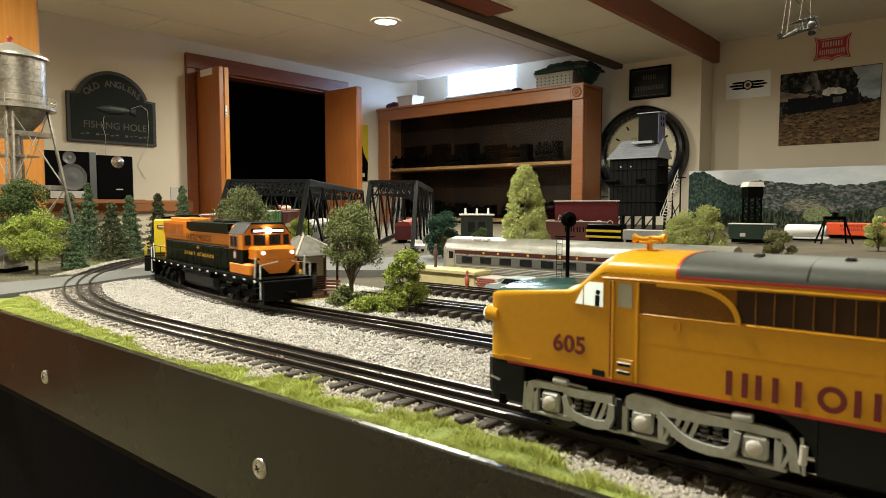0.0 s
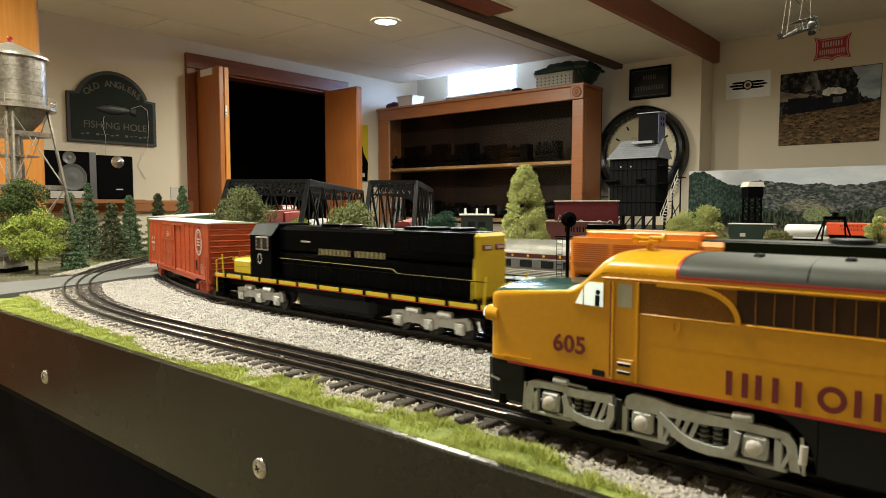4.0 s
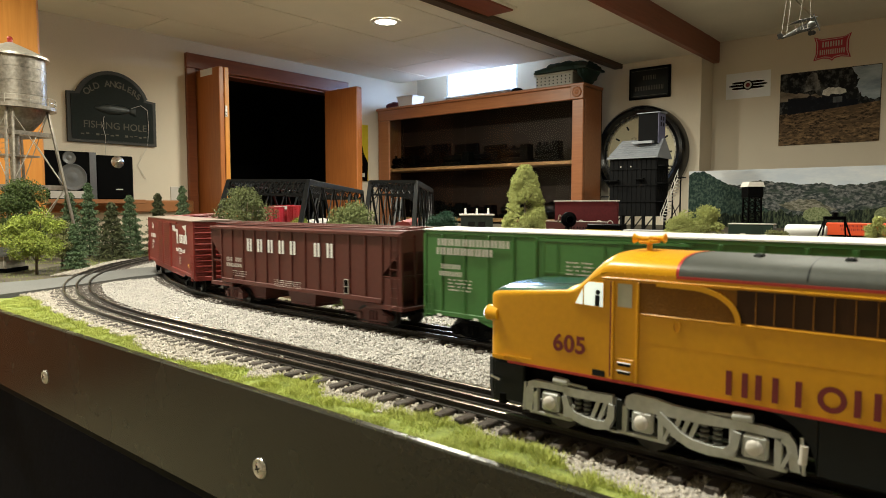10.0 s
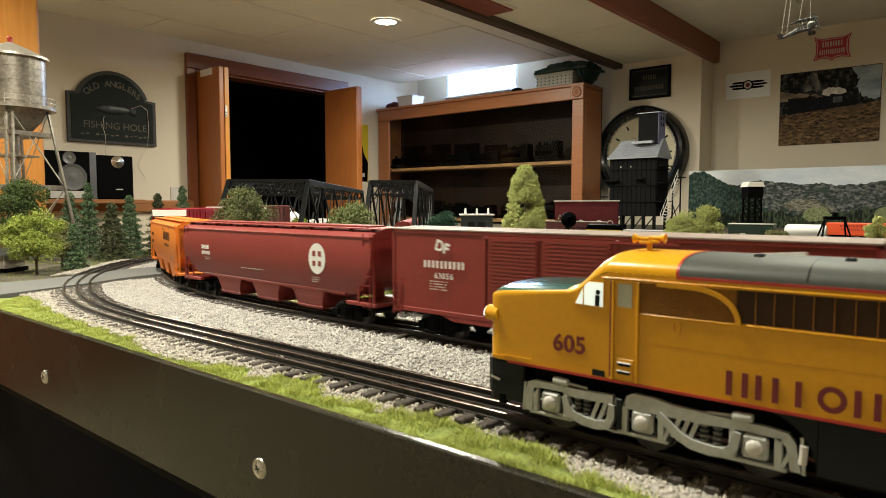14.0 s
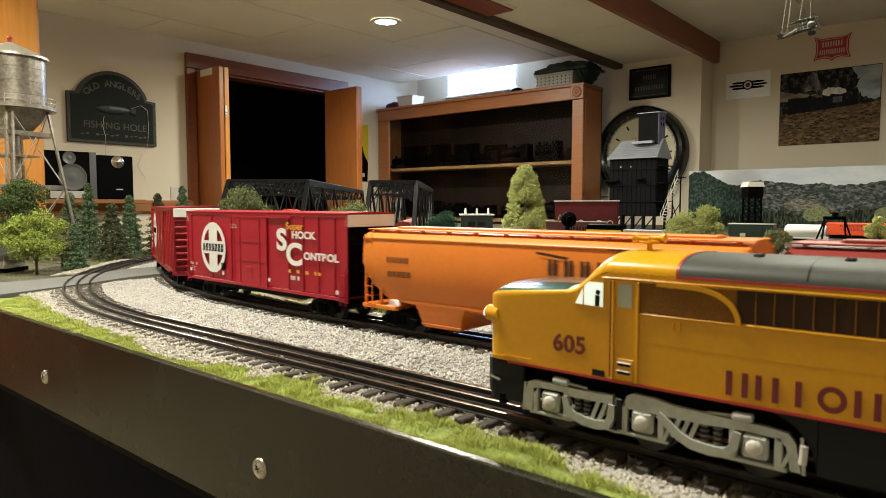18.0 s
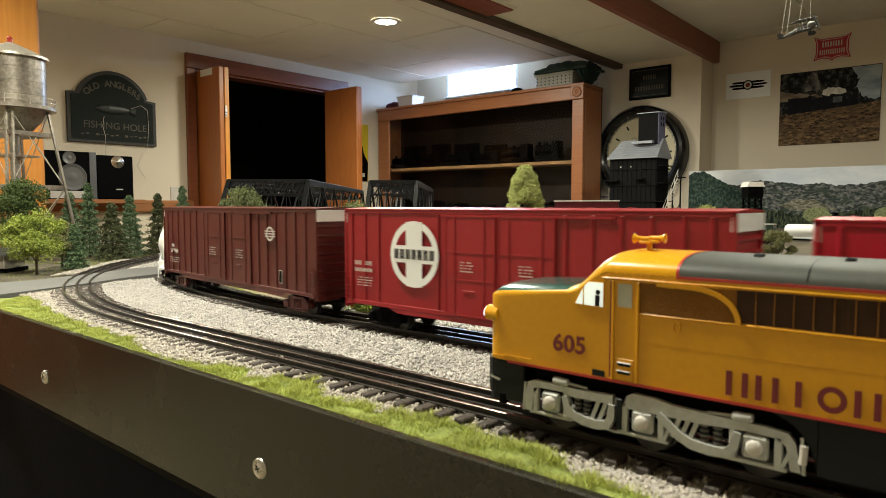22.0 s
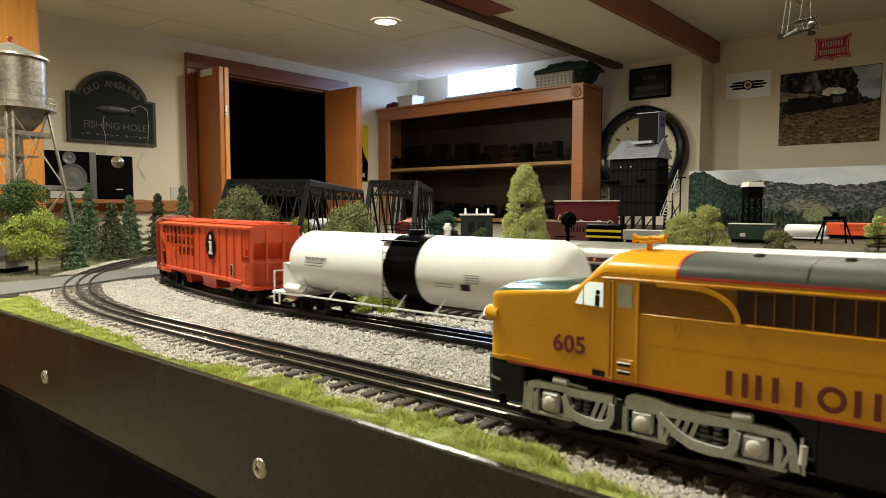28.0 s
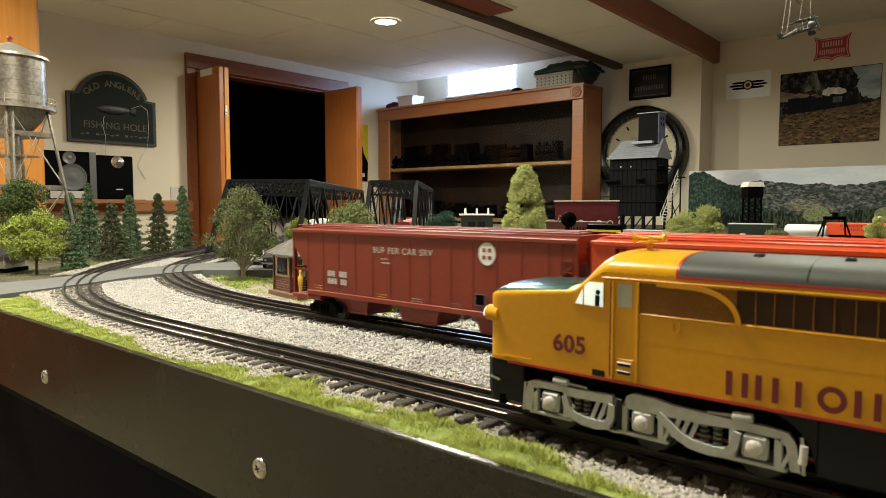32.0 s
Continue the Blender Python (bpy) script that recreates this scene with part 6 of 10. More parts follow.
        if sy < 0:
            lettering("605", 0.0088, M["maroon"], car, flat_side(0.0522, 0.0497, -0.0333), bold=0.0003, spacing=1.05)
            for i in range(13):
                x = 0.1345 + i * 0.0121
                if i == 5:
                    continue
                if i % 5 == 3:
                    ring_disc(car, x, 0.0437, -0.0332, 0.0052, 0.0054, M["maroon"], "name_shape", inner=0.58)
                elif i % 5 == 2:
                    part("name_shape", Geo().box(-0.0012, 0.0012, -0.0054, 0.0054, 0, 0.0003), M["maroon"], car, m=flat_side(x, 0.0437, -0.0332))
                else:
                    g = Geo(); g.box(-0.0045, -0.0021, -0.0054, 0.0054, 0, 0.0003); g.box(0.0021, 0.0045, -0.0054, 0.0054, 0, 0.0003)
                    part("name_shape", g, M["maroon"], car, m=flat_side(x, 0.0437, -0.0332))
        # skirts
        for x0, x1 in ((0.166, 0.262), ):
            side("skirt", x0, x1, 0.0105, 0.0345, -0.003, -0.0005, M["dark_grey"], label="dark grey side skirt", b=0.0006)
        side("skirt", 0.395, END, 0.0105, 0.0334, -0.003, -0.0005, M["dark_grey"], b=0.0006)
        for (cx, sgn) in ((0.166, -1), (0.262, 1)):
            g = Geo()
            prof = [(cx, 0.0345)]
            for i in range(8):
                a = math.pi / 2 * i / 7
                prof.append((cx + sgn * 0.022 * (1 - math.sin(a)), 0.0345 - 0.0224 * (1 - math.cos(a))))
            g.prism(prof + [(cx, 0.0105)], *sorted((sy * 0.030, sy * 0.0325)), "y")
            part("skirt_arch", g, M["dark_grey"], car)
        side("pilot_side", 0.004, 0.024, 0.0125, 0.0345, -0.004, -0.001, M["dark_grey"], label="dark grey pilot side", b=0.0008)
    # pilot
    rings = []
    for z, k in ((0.0110, 0.94), (0.020, 1.0), (0.0352, 1.0)):
        rings.append([(0.003, -0.0318 * k, z), (-0.001, -0.029 * k, z), (-0.003, -0.008, z), (-0.003, 0.008, z), (-0.001, 0.029 * k, z), (0.003, 0.0318 * k, z), (0.012, 0.031 * k, z), (0.012, -0.031 * k, z)])
    part("pilot", Geo().loft(rings), M["dark_grey"], car, "dark grey pilot")
    part("pilot_step", Geo().box(0.008, 0.0125, -0.0325, -0.029, 0.0105, 0.0165, 0.0004), M["black"], car)
    part("coupler", Geo().box(-0.014, 0.0, -0.0035, 0.0035, 0.0155, 0.0225, 0.001), M["black"], car)
    g = Geo(); g.bar((0.003, -0.0335, 0.0255), (0.010, -0.0345, 0.0245), 0.0009); g.bar((0.003, -0.0335, 0.0255), (0.003, -0.030, 0.0255), 0.0009)
    part("grab_iron", g, M["steel"], car)
    part("underframe", Geo().box(0.012, END, -0.026, 0.026, 0.016, 0.0345), M["black"], car)
    part("rear_wall", Geo().box(END - 0.002, END, -0.0328, 0.0328, 0.034, 0.1), M["yellow"], car)
    # nose lamps and details
    for sy in (-1, 1):
        h = part("class_lamp", Geo().cyl((-0.0015, sy * 0.0285, 0.0605), (0.0075, sy * 0.0300, 0.0605), 0.0045, 18), M["yellow"], car, smooth=40)
        part("lens", Geo().cyl((-0.0027, sy * 0.0283, 0.0605), (-0.0014, sy * 0.0285, 0.0605), 0.0037, 18), glow("class_lamp_lens", (1.0, 0.95, 0.85), 2.5), h, "lit lamp lens")
    part("headlight", Geo().cyl((-0.0012, 0, 0.066), (0.006, 0, 0.066), 0.006, 20), M["steel"], car, "round nose headlight")
    part("nose_emblem", Geo().box(-0.0006, 0.0012, -0.016, -0.004, 0.0495, 0.0555, 0.0004), mat("emblem_blue", (0.03, 0.04, 0.16), 0.4), car)
    g = Geo(); g.bar((0.012, -0.0334, 0.0385), (0.03, -0.0338, 0.0385), 0.0007); g.box(0.004, 0.012, -0.0335, -0.030, 0.0362, 0.038)
    part("nose_grab", g, M["yellow"], car)
    g = Geo()
    g.cyl((0.082, -0.004, 0.0955), (0.082, -0.004, 0.1040), 0.0015, 10)
    for y, a in ((-0.009, 1), (0.001, -1)):
        g.lathe([(0.0012, -0.002), (0.0012, 0.002), (0.0015, 0.0042), (0.0026, 0.0062), (0.0024, 0.0064), (0.001, 0.005)], 14, Matrix.Translation((0.082, y, 0.1045)) @ Matrix.Rotation(-a * math.pi / 2, 4, "Y"))
    g.box(0.079, 0.085, -0.011, 0.003, 0.102, 0.1035, 0.0004)
    part("horn", g, M["yellow"], car, "yellow roof horn", smooth=40)
    part("roof_band", Geo().loft([[(p[0], p[1], p[2] + 0.0003) for p in arc(0.1066, 0.0, 1.0, 24)], [(p[0] + 0.0013, p[1], p[2] + 0.0003) for p in arc(0.1066, 0.0, 1.0, 24)]], closed=False, caps=False), M["red_line"], car, "thin red band across the roof")
    for x in (0.16, 0.215, 0.27, 0.325, 0.38):
        part("roof_seam", Geo().loft([[(p[0], p[1], p[2] + 0.0003) for p in arc(x, 0.03, 0.97, 24)], [(p[0] + 0.0006, p[1], p[2] + 0.0003) for p in arc(x, 0.03, 0.97, 24)]], closed=False, caps=False), M["dark_grey"], car)
    for x in (0.136, 0.172, 0.26, 0.34):
        part("roof_vent", Geo().box(x - 0.002, x + 0.002, -0.012, -0.006, 0.0950, 0.0996, 0.0008), M["dark_grey"], car)
    g = Geo()
    for i in range(9):
        g.cyl((0.07 + i * 0.004, -0.0336, 0.0886), (0.07 + i * 0.004, -0.0342, 0.0886), 0.0004, 6)
    part("rivets", g, M["yellow"], car)
    # trucks: cast side frames, drop equalisers, springs and large round bearing caps
    left = [(-0.0660, 0.0105), (-0.0655, 0.0215), (-0.0640, 0.0262), (-0.0600, 0.0275), (-0.0300, 0.0270), (-0.0150, 0.0274), (-0.0150, 0.0228), (-0.0400, 0.0226), (-0.0430, 0.0240), (-0.0570, 0.0240), (-0.0605, 0.0205), (-0.0615, 0.0105)]
    right = [(-0.0080, 0.0225), (-0.0080, 0.0285), (-0.0046, 0.0304), (0.0067, 0.0300), (0.0150, 0.0284), (0.0424, 0.0274), (0.0560, 0.0272), (0.0640, 0.0262), (0.0668, 0.0225), (0.0690, 0.0105), (0.0650, 0.0105), (0.0632, 0.0205), (0.0590, 0.0232), (0.0450, 0.0236), (0.0300, 0.0226), (0.0120, 0.0226)]
    arms = [[(-0.0415, 0.0225), (-0.0400, 0.0175), (-0.0360, 0.0132), (-0.0310, 0.0118), (-0.0230, 0.0112), (-0.0175, 0.0122), (-0.0155, 0.0165), (-0.0150, 0.0230)], [(0.0085, 0.0232), (0.0130, 0.0195), (0.0185, 0.0150), (0.0240, 0.0126), (0.0320, 0.0116), (0.0390, 0.0120), (0.0425, 0.0155), (0.0440, 0.0225)]]
    SPR = M["spring_dark"]
    for tx in (0.0915, 0.3300):
        t = part("truck", Geo().box(-0.056, 0.056, -0.022, 0.022, 0.0185, 0.0255, 0.002), M["black"], car, "silver grey three-axle truck", m=Matrix.Translation((tx, 0, 0)))
        for sy in (-1, 1):
            y0 = sy * 0.0298
            a, b = sorted((y0, y0 + sy * 0.0030))
            c, d = sorted((y0, y0 + sy * 0.0042))
            g = Geo()
            g.prism(left, a, b, "y"); g.prism(right, a, b, "y")
            g.box(-0.0155, -0.0075, *sorted((y0, y0 + sy * 0.0014)), 0.0225, 0.0262)
            for j in (-0.0502, 0.0004, 0.0510):
                for k in (-1, 1):
                    g.box(*sorted((j + k * 0.0076, j + k * 0.0108)), a, b, 0.0102, 0.0240, 0.0005)
                g.box(j - 0.0128, j + 0.0128, a, b, 0.0092, 0.0110, 0.0004)
                g.bar((j + 0.0108, y0 + sy * 0.0026, 0.0112), (j + 0.0138, y0 + sy * 0.0026, 0.0185), 0.0014, 0.0016)
            for x in (-0.0672, 0.0700):
                g.bar((x, y0 + sy * 0.002, 0.0098), (x * 0.985, y0 + sy * 0.002, 0.0255), 0.0013)
            part("side_frame", g, M["silver_truck"], t)
            for curve in arms:
                rings = []
                for n_, (u, w) in enumerate(curve):
                    p, q = Vector(curve[max(0, n_ - 1)]), Vector(curve[min(len(curve) - 1, n_ + 1)])
                    nrm = Vector((-(q - p).y, (q - p).x)).normalized() * (0.0016 + 0.0007 * math.sin(math.pi * n_ / (len(curve) - 1)))
                    o = [(u + nrm.x, w + nrm.y), (u - nrm.x, w - nrm.y)]
                    rings.append([(o[0][0], c, o[0][1]), (o[1][0], c, o[1][1]), (o[1][0], d, o[1][1]), (o[0][0], d, o[0][1])])
                part("equaliser", Geo().loft(rings), M["silver_truck"], t, smooth=50)
            for x0, step_, n_ in ((-0.0350, 0.0052, 2), (0.0290, 0.0058, 2)):
                for i in range(n_):
                    g = Geo()
                    for k in range(4):
                        z = 0.0140 + k * 0.0023
                        g.lathe([(0.0010, z), (0.0020, z + 0.0003), (0.0022, z + 0.0009), (0.0020, z + 0.0014), (0.0010, z + 0.0017)], 12, Matrix.Translation((x0 + i * step_, y0 + sy * 0.0004, 0)))
                    part("spring", g, SPR, t, smooth=60)
            for x0 in (-0.0245, -0.0205, 0.0165, 0.0205, 0.0245):
                part("brake_link", Geo().bar((x0 - 0.0018, y0 + sy * 0.0018, 0.0135), (x0 + 0.0018, y0 + sy * 0.0018, 0.0232), 0.0015, 0.002), M["silver_truck"], t)
            part("brake_rod", Geo().cyl((-0.046, y0 + sy * 0.0026, 0.0120), (-0.012, y0 + sy * 0.0026, 0.0095), 0.0006, 8), M["silver_truck"], t)
            for bx_, bz in ((-0.0445, 0.0292), (0.0455, 0.0292)):
                k = 1 if bx_ < 0 else -1
                cylm = Matrix.Translation((bx_, sy * 0.0315, bz)) @ Matrix.Rotation(k * math.pi / 2 + k * 0.06, 4, "Y")
                part("brake_cylinder", Geo().lathe([(0.0002, -0.0046), (0.0017, -0.0044), (0.0021, -0.0036), (0.0021, 0.0034), (0.0017, 0.0042), (0.0007, 0.0046), (0.0007, 0.0150), (0.0002, 0.0152)], 18, cylm), M["silver_truck"], t, smooth=40)
                part("brake_bracket", Geo().box(bx_ - 0.003, bx_ + 0.003, *sorted((sy * 0.0300, sy * 0.0326)), 0.0262, 0.0282, 0.0004), M["silver_truck"], t)
            part("hanger", Geo().box(-0.0128, -0.0098, *sorted((sy * 0.0305, sy * 0.0336)), 0.0112, 0.0268, 0.0005), M["dark_grey"], t)
            part("damper", Geo().cyl((0.0695, sy * 0.0325, 0.0145), (0.0700, sy * 0.0325, 0.0225), 0.0016, 12), PAINT["pale"], t, smooth=40)
            for j in (-0.0502, 0.0004, 0.0510):
                part("journal_box", Geo().box(j - 0.0054, j + 0.0054, *sorted((y0, y0 + sy * 0.0036)), 0.0120, 0.0226, 0.0012), M["silver_truck"], t)
                part("journal_cap", Geo().lathe([(0.0001, 0.0014), (0.0024, 0.0012), (0.0033, 0.0006), (0.0036, -0.001)], 20, Matrix.Translation((j, sy * 0.0342, 0.0172)) @ Matrix.Rotation(-sy * math.pi / 2, 4, "X")), PAINT["pale"], t, "pale round journal cap", smooth=50)
        for j in (-0.0502, 0.0004, 0.0510):
            for sy in (-1, 1):
                part("wheel", wheel_mesh, None, t, m=Matrix.Translation((j, sy * 0.0183, 0.0104)) @ Matrix.Rotation(-sy * math.pi / 2, 4, "X") @ Matrix.Diagonal((1.12, 1.12, 1, 1)))
    return car


streamliner(Matrix.Translation((-0.217, 0.331, RAIL)))


# ---- plants, ballast and grass ----
def cloud_mesh(name, verts, faces_per, count, material):
    """A mesh of many loose small faces from a numpy array (count, k, 3)."""
    k = verts.shape[1]
    me = bpy.data.meshes.new(name)
    me.vertices.add(count * k)
    me.vertices.foreach_set("co", verts.reshape(-1).astype(np.float32))
    idx = (np.arange(count)[:, None, None] * k + np.array(faces_per)[None]).reshape(-1)
    n = len(faces_per[0])
    nf = count * len(faces_per)
    me.loops.add(len(idx)); me.loops.foreach_set("vertex_index", idx.astype(np.int32))
    me.polygons.add(nf)
    me.polygons.foreach_set("loop_start", (np.arange(nf) * n).astype(np.int32))
    me.polygons.foreach_set("loop_total", np.full(nf, n, np.int32))
    me.update(calc_edges=True)
    me.validate()
    me.materials.append(material)
    return me


def leaf_quads(centers, size, rng, flat=0.5):
    """Small folded leaf shapes round the centres."""
    n = len(centers)
    a = rng.normal(size=(n, 3)); a /= np.linalg.norm(a, axis=1)[:, None]
    b = rng.normal(size=(n, 3)); b -= (a * b).sum(1)[:, None] * a; b /= np.linalg.norm(b, axis=1)[:, None]
    c = np.cross(a, b)
    s = size * rng.uniform(0.6, 1.35, (n, 1))
    v = np.stack([centers - a * s, centers + b * s * flat + c * s * 0.25, centers + a * s, centers - b * s * flat + c * s * 0.25], 1)
    return v


LEAF = {
    "dark": mat("leaf_dark_green", (0.085, 0.125, 0.032), 0.8, vary=0.68, scale=30, fine=200, island=1.0),
    "mid": mat("leaf_mid_green", (0.17, 0.20, 0.07), 0.8, vary=0.68, scale=30, fine=200, island=1.0),
    "light": mat("leaf_light_green", (0.28, 0.34, 0.055), 0.8, vary=0.68, scale=30, fine=200, island=1.0),
    "lime": mat("leaf_lime_green", (0.45, 0.48, 0.17), 0.85, vary=0.25, scale=40, fine=200, island=0.7),
    "olive": mat("leaf_olive_green", (0.21, 0.215, 0.09), 0.8, vary=0.68, scale=30, fine=200, island=1.0),
    "conifer": mat("needle_blue_green", (0.12, 0.18, 0.09), 0.85, vary=0.68, scale=30, fine=200, island=1.0),
    "conifer_brown": mat("needle_brown_green", (0.075, 0.085, 0.035), 0.85, vary=0.68, scale=30, fine=200, island=1.0),
    "teal": mat("leaf_teal_green", (0.018, 0.06, 0.032), 0.8, vary=0.68, scale=30, fine=200, island=1.0),
    "bark": mat("twig_bark", (0.11, 0.085, 0.05), 0.9, vary=0.3, scale=60, fine=400, bump=0.5),
    "deep_olive": mat("leaf_deep_olive", (0.13, 0.15, 0.055), 0.8, vary=0.68, scale=30, fine=200, island=1.0),
    "pale_bark": mat("pale_twig_bark", (0.30, 0.27, 0.20), 0.9, vary=0.3, scale=60, fine=400, bump=0.5),
    "dark_bark": mat("dark_twig_bark", (0.035, 0.026, 0.018), 0.9, vary=0.3, scale=60, fine=400),
}


def limb(g, p, q, r0, r1, rnd, bends=3):
    pts = [Vector(p)]
    for i in range(1, bends + 1):
        f = i / bends
        pts.append(Vector(p).lerp(Vector(q), f) + Vector((rnd.uniform(-1, 1), rnd.uniform(-1, 1), rnd.uniform(-0.5, 0.5))) * r0 * (1.2 if i < bends else 0))
    for i in range(bends):
        g.cyl(pts[i], pts[i + 1], r0 + (r1 - r0) * i / bends, 7, r0 + (r1 - r0) * (i + 1) / bends)


def broad_tree(x, y, h, w, leaf, label, seed, trunk=0.28, n=3200, size=0.0026, low=0.0, bark="bark", name="model_tree", clumps=26, ground=0.962, puff=1.0):
    rng = np.random.default_rng(seed)
    rnd = random.Random(seed)
    t = thing(name, pose(x, y, ground), label, "model tree" if name == "model_tree" else "model bush", "model trees" if name == "model_tree" else "model bushes")
    g = Geo()
    top = h * (trunk + 0.25)
    g.cyl((0, 0, 0), (rnd.uniform(-0.004, 0.004), 0, top), 0.0032 * h / 0.14, 8, 0.0018 * h / 0.14)
    cz0 = h * trunk * (1 - low)
    cen = []
    for i in range(clumps):
        f = rng.uniform(0, 1)
        z = cz0 + (h - cz0) * (0.06 + 0.80 * f)
        prof = float(np.interp(f, [0, 0.15, 0.4, 0.7, 0.9, 1.0], [0.72, 0.98, 1.0, 0.78, 0.48, 0.2])) * rng.uniform(0.82, 1.1)
        a = rng.uniform(0, 2 * math.pi)
        r = (w / 2) * prof * math.sqrt(rng.uniform(0.25, 1)) * 0.78
        cen.append((r * math.cos(a), r * math.sin(a), z))
        if i % 2 == 0:
            zb = h * trunk * rnd.uniform(0.35, 1.1)
            limb(g, (0, 0, zb), cen[-1], 0.0013 * h / 0.14, 0.0005, rnd)
    part("trunk", g, LEAF[bark], t, "thin brown wire-like trunk and limbs")
    cen = np.array(cen)
    rad = w * puff * rng.uniform(0.09, 0.22, len(cen))
    n, size = int(n * 3.4), size * 0.78
    pick = rng.integers(0, len(cen), n)
    d = rng.normal(size=(n, 3)); d /= np.linalg.norm(d, axis=1)[:, None]
    p = cen[pick] + d * (rad[pick] * rng.uniform(0.45, 1.05, n) ** 0.7)[:, None] * np.array([1, 1, 0.75])
    p += rng.normal(size=(n, 3)) * w * 0.018
    p[:, 2] = np.maximum(p[:, 2], h * 0.04)
    v = leaf_quads(p, size, rng)
    part("crown", cloud_mesh("crown", v, [(0, 1, 2), (0, 2, 3)], n, LEAF[leaf]), None, t)
    return t


def conifer(x, y, h, w, leaf, seed, n=6000, size=0.0032):
    rng = np.random.default_rng(seed)
    t = thing("model_fir", pose(x, y, 0.962), "small dark blue-green model fir tree" if leaf == "conifer" else "small brownish green model fir tree", "model tree", "model fir trees")
    part("trunk", Geo().cyl((0, 0, 0), (0, 0, h * 0.96), 0.0028, 7, 0.0006), LEAF["dark_bark"], t)
    f = rng.uniform(0, 1, n) ** 0.75
    z = h * (1 - f * 0.93)
    lay = 0.78 + 0.22 * np.cos(z / h * 60)
    r = (w / 2) * 1.3 * (0.2 + 0.8 * f) * lay * np.sqrt(rng.uniform(0.15, 1, n)) * rng.uniform(0.85, 1.15, n)
    a = rng.uniform(0, 2 * math.pi, n)
    lob = 1 + 0.16 * np.sin(5 * a + z * 160)
    p = np.stack([r * lob * np.cos(a), r * lob * np.sin(a), z - r * 0.25], 1)
    p[:, 2] = np.clip(p[:, 2], 0.004, h)
    part("crown", cloud_mesh("crown", leaf_quads(p, size, rng, 0.4), [(0, 1, 2), (0, 2, 3)], n, LEAF[leaf]), None, t)
    return t


for i, (x, y, h, w, k) in enumerate([(-2.02, 0.752, 0.172, 0.080, "conifer"), (-1.807, 0.718, 0.194, 0.068, "conifer"), (-1.666, 0.715, 0.143, 0.078, "conifer_brown"), (-1.765, 0.805, 0.162, 0.076, "conifer"), (-1.727, 0.864, 0.168, 0.070, "conifer_brown"), (-1.738, 0.940, 0.190, 0.062, "conifer"), (-1.50, 0.565, 0.096, 0.044, "conifer")]):
    conifer(x, y, h, w, k, 10 + i)
broad_tree(-1.83, 0.579, 0.205, 0.165, "dark", "dark green leafy model tree beside the water tower", 31, n=5200, size=0.0038, trunk=0.2)
broad_tree(-1.60, 0.425, 0.142, 0.10, "light", "bright green leafy model tree", 32, n=3000, size=0.0032)
broad_tree(-1.435, 0.470, 0.132, 0.125, "light", "light green leafy model tree", 33, n=3600, size=0.0028, trunk=0.3)
broad_tree(-1.522, 0.548, 0.105, 0.075, "olive", "olive green leafy model tree", 34, n=2600, size=0.0028)
broad_tree(-1.030, 0.669, 0.178, 0.144, "deep_olive", "dark olive green bushy model tree with pale limbs beside the road", 35, n=7200, size=0.0022, trunk=0.22, bark="pale_bark", clumps=84, puff=0.62)
broad_tree(-0.712, 0.642, 0.150, 0.112, "mid", "grey-green leafy model tree with thin bare branches", 36, n=5600, size=0.0021, trunk=0.30, bark="bark", clumps=74, puff=0.62)
broad_tree(-0.548, 0.583, 0.092, 0.070, "light", "yellow-green leafy model bush tree", 37, n=3600, size=0.0021, trunk=0.16, clumps=44, puff=0.7)
broad_tree(-0.66, 0.585, 0.030, 0.06, "mid", "low green model bush", 38, n=1200, size=0.0022, trunk=0.1, name="model_bush", clumps=12)
broad_tree(-0.60, 0.572, 0.018, 0.075, "light", "low light green model bush", 39, n=1500, size=0.0022, trunk=0.1, name="model_bush", clumps=12)
broad_tree(-1.566, 1.208, 0.098, 0.09, "light", "light green model tree behind the engine house", 41, n=2200, size=0.0032)
broad_tree(-0.986, 1.178, 0.136, 0.095, "teal", "dark teal-green model tree", 42, n=3200, size=0.003, trunk=0.15)
broad_tree(-0.506, 1.394, 0.126, 0.092, "lime", "pale green feathery model tree", 43, n=4200, size=0.0028, trunk=0.12, clumps=30)
broad_tree(-0.464, 1.428, 0.140, 0.100, "lime", "pale green feathery model tree", 44, n=4600, size=0.0028, trunk=0.12, clumps=30)
broad_tree(-0.346, 1.527, 0.098, 0.068, "olive", "olive green model tree", 45, n=2600, size=0.003, trunk=0.1)
broad_tree(-0.255, 2.3, 0.11, 0.08, "lime", "pale green feathery model tree", 46, n=1800, size=0.004, trunk=0.1)
broad_tree(-1.156, 1.551, 0.072, 0.06, "dark", "dark green round model bush", 47, n=1500, size=0.003, trunk=0.1, name="model_bush")
broad_tree(-1.25, 1.50, 0.066, 0.07, "dark", "dark green round model bush", 48, n=1500, size=0.003, trunk=0.1, name="model_bush")


